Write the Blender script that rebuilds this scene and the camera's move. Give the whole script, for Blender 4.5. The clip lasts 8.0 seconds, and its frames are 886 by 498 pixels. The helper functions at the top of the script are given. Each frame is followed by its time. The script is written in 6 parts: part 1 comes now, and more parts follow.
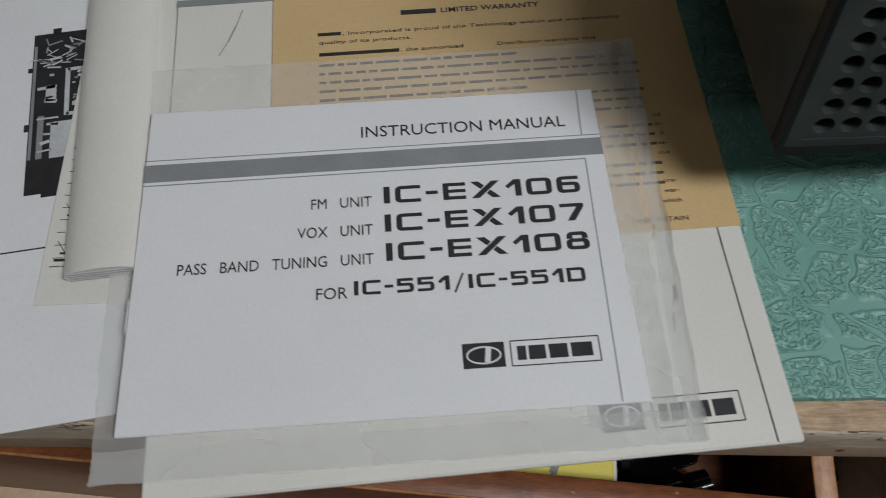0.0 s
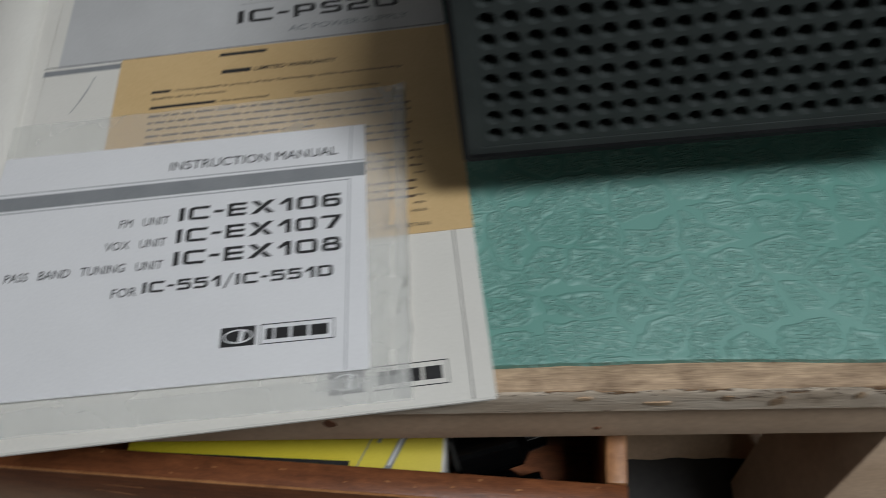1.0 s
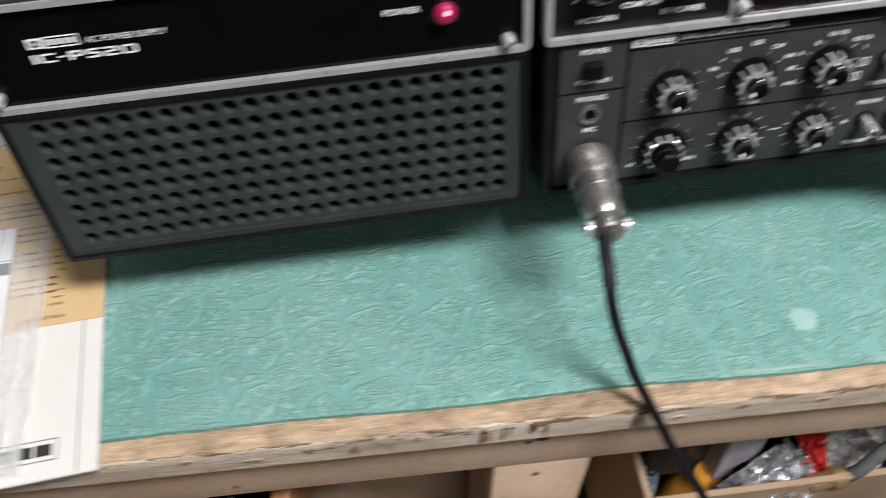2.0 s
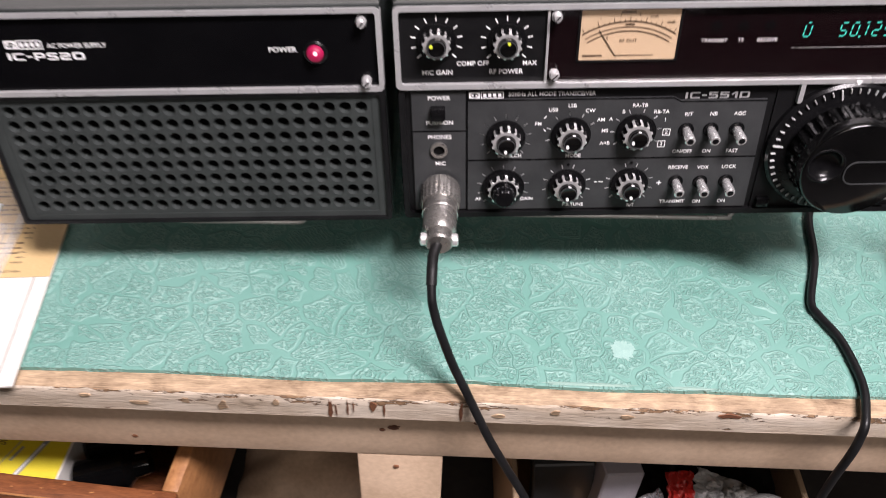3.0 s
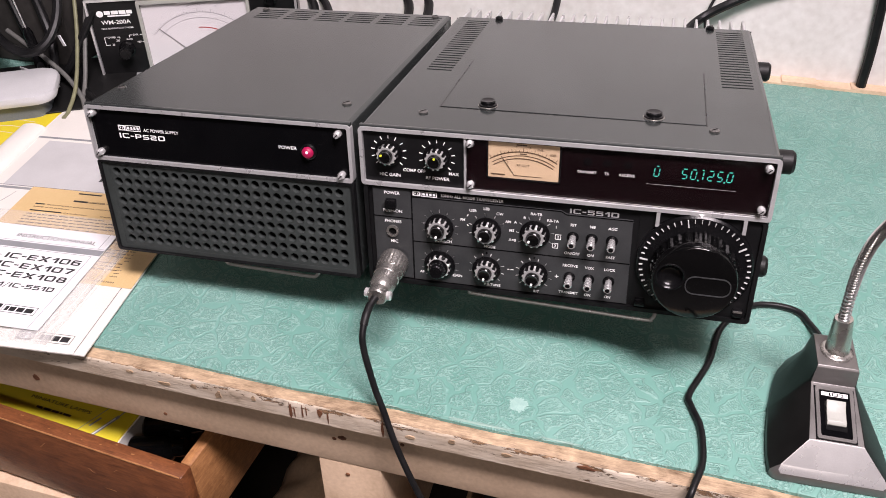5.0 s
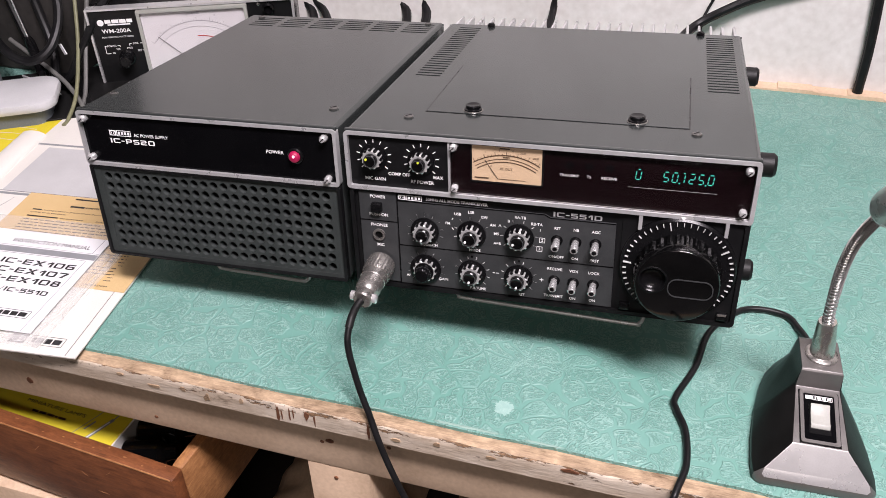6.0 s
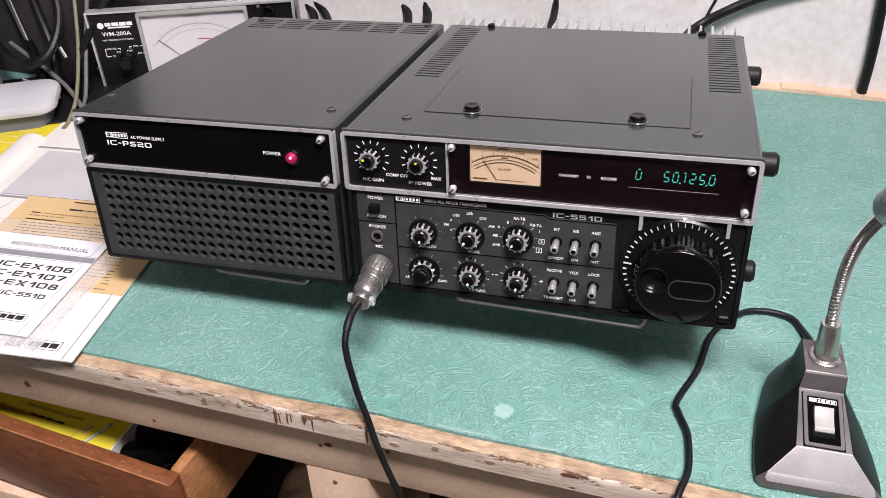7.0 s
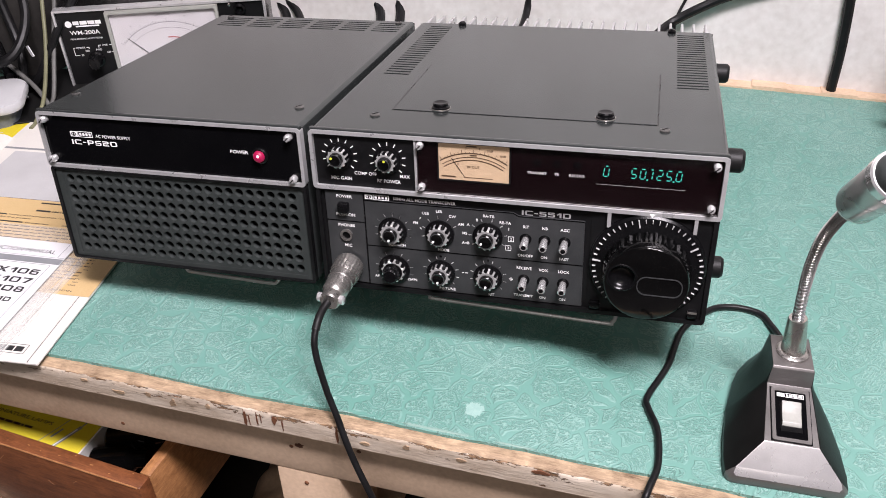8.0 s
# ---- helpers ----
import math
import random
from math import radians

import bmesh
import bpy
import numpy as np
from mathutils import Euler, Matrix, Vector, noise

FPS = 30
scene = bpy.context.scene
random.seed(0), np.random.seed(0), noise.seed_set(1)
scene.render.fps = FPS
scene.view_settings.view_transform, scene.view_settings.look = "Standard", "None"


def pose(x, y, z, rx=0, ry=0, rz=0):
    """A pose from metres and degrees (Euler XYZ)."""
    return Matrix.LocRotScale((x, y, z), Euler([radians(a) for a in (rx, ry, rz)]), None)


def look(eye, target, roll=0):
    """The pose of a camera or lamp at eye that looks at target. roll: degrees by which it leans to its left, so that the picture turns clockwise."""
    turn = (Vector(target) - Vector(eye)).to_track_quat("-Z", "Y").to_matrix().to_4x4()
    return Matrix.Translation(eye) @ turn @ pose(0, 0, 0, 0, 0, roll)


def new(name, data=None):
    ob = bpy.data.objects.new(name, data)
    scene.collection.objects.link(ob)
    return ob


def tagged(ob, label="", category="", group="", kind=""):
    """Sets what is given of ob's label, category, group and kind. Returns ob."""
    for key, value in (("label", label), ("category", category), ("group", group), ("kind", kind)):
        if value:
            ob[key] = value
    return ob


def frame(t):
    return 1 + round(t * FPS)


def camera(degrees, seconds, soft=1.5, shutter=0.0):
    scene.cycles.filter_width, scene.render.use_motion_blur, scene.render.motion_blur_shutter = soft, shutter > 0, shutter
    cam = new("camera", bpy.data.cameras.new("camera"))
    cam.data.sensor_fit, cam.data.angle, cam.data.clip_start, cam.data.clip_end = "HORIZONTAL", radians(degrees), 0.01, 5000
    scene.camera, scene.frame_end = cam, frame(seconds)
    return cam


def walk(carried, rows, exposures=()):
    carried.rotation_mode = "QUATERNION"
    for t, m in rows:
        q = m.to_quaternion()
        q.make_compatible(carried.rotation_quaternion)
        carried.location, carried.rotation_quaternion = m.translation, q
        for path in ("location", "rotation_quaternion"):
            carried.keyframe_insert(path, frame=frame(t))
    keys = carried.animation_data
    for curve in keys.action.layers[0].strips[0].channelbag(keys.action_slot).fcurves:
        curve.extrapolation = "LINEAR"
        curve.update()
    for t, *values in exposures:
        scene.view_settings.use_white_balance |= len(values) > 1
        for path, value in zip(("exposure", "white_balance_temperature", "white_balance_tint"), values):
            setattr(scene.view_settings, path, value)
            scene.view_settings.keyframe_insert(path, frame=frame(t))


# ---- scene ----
cam = camera(56.3, 8.0, soft=0.75, shutter=0.5)
PATH = [
    (0, (-0.266, -0.076, 0.23), (-0.315, 0.864, -1.535), -0.0),
    (0.5, (-0.235, -0.092, 0.237), (-0.309, 0.898, -1.499), -1.1),
    (1, (-0.163, -0.121, 0.255), (-0.34, 0.991, -1.398), -7.2),
    (1.5, (-0.122, -0.137, 0.274), (-0.023, 1.066, -1.321), -0.7),
    (2, (-0.05, -0.144, 0.296), (0.039, 1.085, -1.28), 0.1),
    (2.2, (-0.016, -0.146, 0.303), (0.151, 1.086, -1.264), 6.1),
    (3.3, (0.044, -0.247, 0.344), (-0.061, 1.223, -1.008), 1.1),
    (3.5, (0.055, -0.255, 0.361), (-0.037, 1.246, -0.958), 1.9),
    (3.6, (0.067, -0.26, 0.364), (-0.018, 1.266, -0.926), 2.3),
    (4, (0.137, -0.272, 0.377), (0.0, 1.287, -0.869), 3.8),
    (4.5, (0.172, -0.294, 0.389), (-0.269, 1.219, -0.842), -0.1),
    (5, (0.184, -0.31, 0.394), (-0.316, 1.194, -0.825), -0.6),
    (6.5, (0.204, -0.308, 0.39), (-0.341, 1.201, -0.804), -1.5),
    (7, (0.204, -0.305, 0.388), (-0.342, 1.206, -0.804), -1.6),
    (7.5, (0.207, -0.304, 0.388), (-0.314, 1.219, -0.799), -1.1),
    (8, (0.21, -0.302, 0.386), (-0.291, 1.223, -0.807), -1.0),
]
STOPS = ((0.0, -0.86, 6560, 4), (1.0, -0.80, 6500, 4), (1.5, -0.16, 6620, 6), (2.2, 0.37, 6800, 11), (3.3, 0.70, 7150, 24), (4.0, 0.66, 7200, 26), (5.0, 0.55, 7130, 24), (6.5, 0.52, 6920, 21), (8.0, 0.54, 6870, 20))
walk(cam, [(t, look(eye, target, roll)) for t, eye, target, roll in PATH], STOPS)

# ---- world and lights ----
world = bpy.data.worlds.new("room_air")
scene.world = world
world.use_nodes = True
world.node_tree.nodes["Background"].inputs[0].default_value = (0.9, 0.95, 1.0, 1)
world.node_tree.nodes["Background"].inputs[1].default_value = 0.05
LAMP_X, LAMP_Y, LAMP_Z = 0.45, -0.42, 1.35
lamp_data = bpy.data.lights.new("tube_light", "AREA")
lamp_data.shape, lamp_data.size, lamp_data.size_y = "RECTANGLE", 0.60, 0.24
lamp_data.energy, lamp_data.color = 29.5, (0.98, 0.985, 1.06)
lamp = new("tube_light", lamp_data)
lamp.matrix_world = pose(LAMP_X, LAMP_Y, LAMP_Z - 0.03, 10, 16, 0)
up_data = bpy.data.lights.new("tube_light_upward", "AREA")
up_data.shape, up_data.size, up_data.size_y = "RECTANGLE", 1.15, 0.12
up_data.energy, up_data.color = 0.3, (0.98, 0.985, 1.06)
up_lamp = new("tube_light_upward", up_data)
up_lamp.matrix_world = pose(LAMP_X, LAMP_Y, LAMP_Z + 0.06, 180, 0, 0)
# Unseen second lamp, added behind the camera as weak frontal fill.
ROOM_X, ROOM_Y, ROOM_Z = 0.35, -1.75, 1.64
room_data = bpy.data.lights.new("room_fill_light", "AREA")
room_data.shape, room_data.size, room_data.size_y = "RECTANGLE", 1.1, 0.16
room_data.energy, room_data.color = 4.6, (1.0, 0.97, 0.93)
room_lamp = new("room_fill_light", room_data)
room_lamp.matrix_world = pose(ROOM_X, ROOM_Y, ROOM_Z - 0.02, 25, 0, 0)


# ---- materials ----
def node_mat(name):
    m = bpy.data.materials.new(name)
    m.use_nodes = True
    nt = m.node_tree
    return m, nt, nt.nodes["Principled BSDF"]


def nd(nt, kind, **sets):
    n = nt.nodes.new(kind)
    for k, v in sets.items():
        if k in n.inputs:
            n.inputs[k].default_value = v
    return n


def coords(nt):
    return nt.nodes.new("ShaderNodeTexCoord").outputs["Object"]


def math_node(nt, op, a, b=None):
    n = nt.nodes.new("ShaderNodeMath")
    n.operation = op
    for i, v in enumerate((a, b)):
        if v is None:
            continue
        if isinstance(v, (int, float)):
            n.inputs[i].default_value = v
        else:
            nt.links.new(v, n.inputs[i])
    return n.outputs[0]


def ramp(nt, fac, stops):
    n = nt.nodes.new("ShaderNodeValToRGB")
    while len(n.color_ramp.elements) < len(stops):
        n.color_ramp.elements.new(0.5)
    for e, (p, c) in zip(n.color_ramp.elements, stops):
        e.position, e.color = p, (*c, 1)
    nt.links.new(fac, n.inputs[0])
    return n.outputs[0]


def noise_tex(nt, scale, detail=4.0, rough=0.55, stretch=None, distort=0.0):
    n = nd(nt, "ShaderNodeTexNoise", Scale=scale, Detail=detail, Roughness=rough, Distortion=distort)
    co = coords(nt)
    if stretch:
        mp = nt.nodes.new("ShaderNodeMapping")
        mp.inputs["Scale"].default_value = stretch
        nt.links.new(co, mp.inputs[0])
        co = mp.outputs[0]
    nt.links.new(co, n.inputs["Vector"])
    return n.outputs["Fac"]


def bump(nt, height, strength, dist, bsdf):
    b = nd(nt, "ShaderNodeBump", Strength=strength, Distance=dist)
    nt.links.new(height, b.inputs["Height"])
    nt.links.new(b.outputs[0], bsdf.inputs["Normal"])
    return b


def surface(name, dark, light, rough=0.5, metal=0.0, scale=60.0, fine=900.0, bumps=0.0, rough_var=0.12, stretch=None, spec=0.5, coat=0.0):
    """A painted, moulded or metal surface: two colours mixed at two scales, uneven gloss and a fine relief."""
    m, nt, b = node_mat(name)
    big = noise_tex(nt, scale, 5, 0.6, stretch)
    small = noise_tex(nt, fine, 2, 0.5, stretch)
    mix = math_node(nt, "ADD", math_node(nt, "MULTIPLY", big, 0.65), math_node(nt, "MULTIPLY", small, 0.35))
    nt.links.new(ramp(nt, mix, [(0.3, dark), (0.7, light)]), b.inputs["Base Color"])
    r = math_node(nt, "ADD", math_node(nt, "MULTIPLY", big, 2 * rough_var), rough - rough_var)
    nt.links.new(r, b.inputs["Roughness"])
    b.inputs["Metallic"].default_value = metal
    b.inputs["Specular IOR Level"].default_value = spec
    b.inputs["Coat Weight"].default_value = coat
    if bumps:
        bump(nt, small, bumps, 0.0004, b)
    return m


def glow(name, colour, strength, base=(0.02, 0.02, 0.02)):
    m, nt, b = node_mat(name)
    b.inputs["Base Color"].default_value = (*base, 1)
    b.inputs["Emission Color"].default_value = (*colour, 1)
    b.inputs["Emission Strength"].default_value = strength
    return m


def lino_mat():
    """Flat wandering channels between fields of fine, sharp, worm-like wrinkles."""
    m, nt, b = node_mat("embossed_green_lino")
    def span(value, a, c, lo=0.0, hi=1.0):
        n = nt.nodes.new("ShaderNodeMapRange")
        n.interpolation_type = "SMOOTHSTEP"
        for k, v in enumerate((a, c, lo, hi)):
            n.inputs[k + 1].default_value = v
        nt.links.new(value, n.inputs[0])
        return n.outputs[0]
    def warped(scale, reach):
        n = nd(nt, "ShaderNodeTexNoise", Scale=scale, Detail=1.0)
        co = coords(nt)
        nt.links.new(co, n.inputs["Vector"])
        off = nt.nodes.new("ShaderNodeVectorMath")
        off.operation = "MULTIPLY_ADD"
        nt.links.new(n.outputs["Color"], off.inputs[0])
        off.inputs[1].default_value = (reach, reach, 0)
        nt.links.new(co, off.inputs[2])
        return off.outputs[0]
    def noise_at(co, scale, detail=0.0):
        n = nd(nt, "ShaderNodeTexNoise", Scale=scale, Detail=detail, Roughness=0.5)
        nt.links.new(co, n.inputs["Vector"])
        return n.outputs["Fac"]
    def ridge(value, width):
        return span(math_node(nt, "ABSOLUTE", math_node(nt, "SUBTRACT", value, 0.5)), width, 0.0)
    def mul(*values):
        out = values[0]
        for v in values[1:]:
            out = math_node(nt, "MULTIPLY", out, v)
        return out
    wide_co, fine_co = warped(75, 0.013), warped(230, 0.0035)
    edge = nd(nt, "ShaderNodeTexVoronoi", Scale=60.0)
    edge.voronoi_dimensions, edge.feature = "2D", "DISTANCE_TO_EDGE"
    cell = nd(nt, "ShaderNodeTexVoronoi", Scale=60.0)
    cell.voronoi_dimensions = "2D"
    for n in (edge, cell):
        nt.links.new(wide_co, n.inputs["Vector"])
    # distance into the leaf-shaped cell, beyond a channel of uneven width
    q = math_node(nt, "SUBTRACT", edge.outputs["Distance"], math_node(nt, "SUBTRACT", mul(noise_at(wide_co, 42), 0.30), 0.105))
    field = span(q, 0.0, 0.05)
    rim = mul(span(q, 0.0, 0.035), span(q, 0.120, 0.050), span(noise_at(wide_co, 120), 0.36, 0.50))
    # ribs that run each cell's own way
    tone = nt.nodes.new("ShaderNodeSeparateColor")
    nt.links.new(cell.outputs["Color"], tone.inputs[0])
    turn = mul(tone.outputs[0], 6.28)
    xyz = nt.nodes.new("ShaderNodeSeparateXYZ")
    nt.links.new(fine_co, xyz.inputs[0])
    along = math_node(nt, "ADD", mul(xyz.outputs[0], math_node(nt, "COSINE", turn)), mul(xyz.outputs[1], math_node(nt, "SINE", turn)))
    rib = span(math_node(nt, "SINE", mul(along, 3500.0)), -0.2, 0.8)
    rib = mul(rib, span(noise_at(fine_co, 420), 0.38, 0.50))
    worm = mul(ridge(noise_at(fine_co, 470, 0.6), 0.12), span(noise_at(wide_co, 300), 0.26, 0.38))
    either = span(tone.outputs[1], 0.66, 0.76)
    inner = math_node(nt, "MAXIMUM", mul(rib, either), mul(worm, math_node(nt, "SUBTRACT", 1.0, mul(either, 0.5))))
    h = math_node(nt, "MAXIMUM", mul(field, inner), mul(rim, 0.55))
    relief = math_node(nt, "ADD", math_node(nt, "ADD", h, math_node(nt, "MULTIPLY", field, 0.25)), math_node(nt, "MULTIPLY", noise_tex(nt, 1500, 2), 0.10))
    blotch = noise_tex(nt, 9, 4, 0.6)
    # Ridge height also pales the colour, painting in the light that ridges catch.
    mix = math_node(nt, "ADD", math_node(nt, "MULTIPLY", blotch, 0.62), math_node(nt, "MULTIPLY", h, 0.30))
    nt.links.new(ramp(nt, mix, [(0.20, (0.096, 0.262, 0.214)), (0.45, (0.156, 0.328, 0.282)), (0.72, (0.258, 0.440, 0.388))]), b.inputs["Base Color"])
    b.inputs["Roughness"].default_value = 0.50
    b.inputs["Specular IOR Level"].default_value = 0.55
    bump(nt, relief, 1.0, 0.00048, b)
    return m


def wood_mat(name, dark, light, rough=0.6, along=(6.0, 60.0, 60.0), bumps=0.5, dents=0.0):
    m, nt, b = node_mat(name)
    g = noise_tex(nt, 9, 6, 0.65, along, 0.8)
    f = noise_tex(nt, 60, 3, 0.6, along)
    mix = math_node(nt, "ADD", math_node(nt, "MULTIPLY", g, 0.6), math_node(nt, "MULTIPLY", f, 0.4))
    if dents:
        spots = noise_tex(nt, 75, 5, 0.7, (0.7, 1.3, 1.3), 0.4)
        mix = math_node(nt, "ADD", math_node(nt, "MULTIPLY", mix, 1 - dents), math_node(nt, "MULTIPLY", spots, dents))
    nt.links.new(ramp(nt, mix, [(0.28 + 0.14 * dents, dark), (0.52 - 0.04 * dents, tuple((a + c) / 2 for a, c in zip(dark, light))), (0.72 - 0.16 * dents, light)]), b.inputs["Base Color"])
    b.inputs["Roughness"].default_value = rough
    bump(nt, mix, bumps, 0.0012, b)
    return m


def flaked_paint_mat():
    """Old cream paint that has flaked off, with bare brown wood below it, mostly along the top edge."""
    m, nt, b = node_mat("flaked_cream_paint")
    g = noise_tex(nt, 9, 6, 0.65, (6, 60, 60), 0.8)
    wood = ramp(nt, g, [(0.3, (0.13, 0.07, 0.035)), (0.7, (0.40, 0.25, 0.14))])
    grime = noise_tex(nt, 30, 5, 0.65, (1.0, 2.0, 2.0))
    paint = ramp(nt, grime, [(0.30, (0.20, 0.15, 0.10)), (0.40, (0.50, 0.40, 0.30)), (0.55, (0.62, 0.52, 0.41)), (0.75, (0.72, 0.63, 0.52))])
    chips = noise_tex(nt, 110, 6, 0.75, (0.55, 1.8, 1.8))
    xyz = nt.nodes.new("ShaderNodeSeparateXYZ")
    nt.links.new(coords(nt), xyz.inputs[0])
    edge = nt.nodes.new("ShaderNodeMapRange")
    edge.inputs[1].default_value, edge.inputs[2].default_value = -0.011, -0.001
    edge.inputs[3].default_value, edge.inputs[4].default_value = -0.07, 0.13
    nt.links.new(xyz.outputs[2], edge.inputs[0])
    k = math_node(nt, "ADD", chips, edge.outputs[0])
    bare = nt.nodes.new("ShaderNodeMapRange")
    bare.inputs[1].default_value, bare.inputs[2].default_value = 0.575, 0.605
    nt.links.new(k, bare.inputs[0])
    mixc = nt.nodes.new("ShaderNodeMix")
    mixc.data_type = "RGBA"
    nt.links.new(bare.outputs[0], mixc.inputs["Factor"])
    crack = ramp(nt, k, [(0.56, (1, 1, 1)), (0.575, (0.22, 0.17, 0.13)), (0.61, (0.30, 0.24, 0.18)), (0.635, (1, 1, 1))])
    worn = nt.nodes.new("ShaderNodeMix")
    worn.data_type, worn.blend_type = "RGBA", "MULTIPLY"
    worn.inputs["Factor"].default_value = 1.0
    nt.links.new(wood, worn.inputs[6])
    nt.links.new(crack, worn.inputs[7])
    nt.links.new(paint, mixc.inputs[6])
    nt.links.new(worn.outputs[2], mixc.inputs[7])
    nt.links.new(mixc.outputs[2], b.inputs["Base Color"])
    b.inputs["Roughness"].default_value = 0.6
    h = math_node(nt, "SUBTRACT", math_node(nt, "MULTIPLY", g, 0.9), bare.outputs[0])
    bump(nt, h, 0.8, 0.0008, b)
    return m


def film_mat():
    """Thin milky polythene: mostly clear, a little haze, and shiny creases."""
    m, nt, b = node_mat("milky_polythene")
    out = nt.nodes["Material Output"]
    clear = nt.nodes.new("ShaderNodeBsdfTransparent")
    clear.inputs[0].default_value = (0.93, 0.94, 0.93, 1)
    b.inputs["Base Color"].default_value = (0.58, 0.575, 0.56, 1)
    b.inputs["Roughness"].default_value = 0.12
    b.inputs["Specular IOR Level"].default_value = 1.0
    cr = noise_tex(nt, 16, 2, 0.5, (1.0, 0.5, 1.0), 0.6)
    bump(nt, cr, 0.8, 0.006, b)
    mx = nt.nodes.new("ShaderNodeMixShader")
    haze = noise_tex(nt, 30, 3, 0.5)
    nt.links.new(math_node(nt, "ADD", math_node(nt, "MULTIPLY", haze, 0.16), 0.30), mx.inputs[0])
    nt.links.new(clear.outputs[0], mx.inputs[1])
    nt.links.new(b.outputs[0], mx.inputs[2])
    nt.links.new(mx.outputs[0], out.inputs[0])
    return m


def pane_mat(name, tint=(0.92, 0.9, 0.9)):
    m, nt, b = node_mat(name)
    out = nt.nodes["Material Output"]
    clear = nt.nodes.new("ShaderNodeBsdfTransparent")
    clear.inputs[0].default_value = (*tint, 1)
    gloss = nt.nodes.new("ShaderNodeBsdfGlossy")
    gloss.inputs["Roughness"].default_value = 0.06
    fr = nt.nodes.new("ShaderNodeFresnel")
    fr.inputs[0].default_value = 1.33
    mx = nt.nodes.new("ShaderNodeMixShader")
    nt.links.new(fr.outputs[0], mx.inputs[0])
    nt.links.new(clear.outputs[0], mx.inputs[1])
    nt.links.new(gloss.outputs[0], mx.inputs[2])
    nt.links.new(mx.outputs[0], out.inputs[0])
    return m


LINO = lino_mat()
WOOD_BARE = wood_mat("worn_bare_wood", (0.10, 0.055, 0.026), (0.60, 0.43, 0.275), 0.66, (3.5, 42.0, 42.0), 1.0, 0.5)
PAINT_FLAKED = flaked_paint_mat()
PAINT_CREAM = surface("dirty_cream_paint", (0.52, 0.36, 0.235), (0.78, 0.58, 0.41), 0.5, 0, 22, 300, 0.25)
WOOD_DRAWER = wood_mat("varnished_red_wood", (0.060, 0.018, 0.008), (0.30, 0.105, 0.040), 0.36, (5, 40, 40), 0.2, 0.35)
WOOD_WORN = wood_mat("worn_orange_wood", (0.17, 0.060, 0.020), (0.56, 0.27, 0.11), 0.40, (40, 6, 40), 0.3, 0.4)
WOOD_PALE = wood_mat("raw_pine", (0.32, 0.21, 0.11), (0.62, 0.45, 0.27), 0.7, (40, 40, 4), 0.3)
WALL_PAINT = surface("old_white_wall", (0.56, 0.53, 0.50), (0.80, 0.78, 0.76), 0.7, 0, 7, 120, 0.5)
CASE_GREY = surface("grey_hammered_case", (0.040, 0.047, 0.046), (0.080, 0.089, 0.087), 0.165, 0.55, 5, 1800, 0.04, 0.05)
FACE_BLACK = surface("black_gloss_panel", (0.0015, 0.0015, 0.002), (0.0035, 0.0035, 0.004), 0.14, 0, 30, 900, 0, 0.05, spec=0.20)
FILTER_RED = surface("smoked_red_filter", (0.0040, 0.0014, 0.0021), (0.0068, 0.0024, 0.0032), 0.12, 0, 30, 900, 0, 0.04, spec=0.3)
FACE_MATT = surface("black_matt_panel", (0.004, 0.004, 0.0045), (0.009, 0.009, 0.0095), 0.40, 0, 80, 2500, 0.15, spec=0.24)
FACE_GREY = surface("charcoal_panel", (0.029, 0.031, 0.032), (0.053, 0.055, 0.056), 0.42, 0.1, 60, 2500, 0.15, spec=0.24)
GRILLE = surface("charcoal_plastic_grille", (0.026, 0.031, 0.030), (0.046, 0.053, 0.051), 0.40, 0, 40, 1800, 0.12, spec=0.24)
# Black for the speaker cloth, and for the darkness inside vents and sockets.
HOLLOW = surface("black_cloth_and_hollow", (0.001, 0.001, 0.001), (0.004, 0.004, 0.004), 0.9, 0, 300, 2500, 0.2, spec=0.08)
SILVER = surface("satin_silver_trim", (0.50, 0.50, 0.50), (0.66, 0.66, 0.66), 0.30, 0.52, 60, 1500, 0)
CHROME = surface("bright_chrome", (0.84, 0.84, 0.83), (0.95, 0.95, 0.94), 0.20, 0.72, 60, 1500, 0, 0.06)
NICKEL = surface("dull_nickel", (0.40, 0.385, 0.36), (0.58, 0.555, 0.52), 0.27, 0.88, 90, 1500, 0.1)
GLOSS_BLACK = surface("black_gloss_plastic", (0.0012, 0.0012, 0.0014), (0.003, 0.003, 0.003), 0.13, 0, 60, 1500, 0, 0.05, spec=0.42)
DARK_STEEL = surface("dark_steel", (0.12, 0.12, 0.115), (0.22, 0.215, 0.205), 0.30, 0.8, 90, 1500, 0)
NECK_CHROME = surface("neck_chrome", (0.76, 0.76, 0.75), (0.88, 0.88, 0.87), 0.17, 0.75, 60, 1500, 0, 0.04)
WIRE = surface("polished_steel_wire", (0.88, 0.88, 0.86), (0.95, 0.95, 0.94), 0.25, 0.40, 60, 1500, 0)
BLACK = surface("black_plastic", (0.0022, 0.0022, 0.0026), (0.006, 0.006, 0.0065), 0.26, 0, 60, 1500, 0.1, spec=0.24)
RUBBER = surface("black_rubber", (0.004, 0.004, 0.004), (0.013, 0.013, 0.013), 0.5, 0, 90, 1200, 0.2, spec=0.24)
CORD = surface("black_cord", (0.004, 0.004, 0.0045), (0.012, 0.012, 0.0125), 0.38, 0, 90, 1200, 0.15, spec=0.24)
GREY_CORD = surface("grey_cord", (0.09, 0.09, 0.085), (0.17, 0.17, 0.16), 0.5, 0, 90, 1200, 0.15)
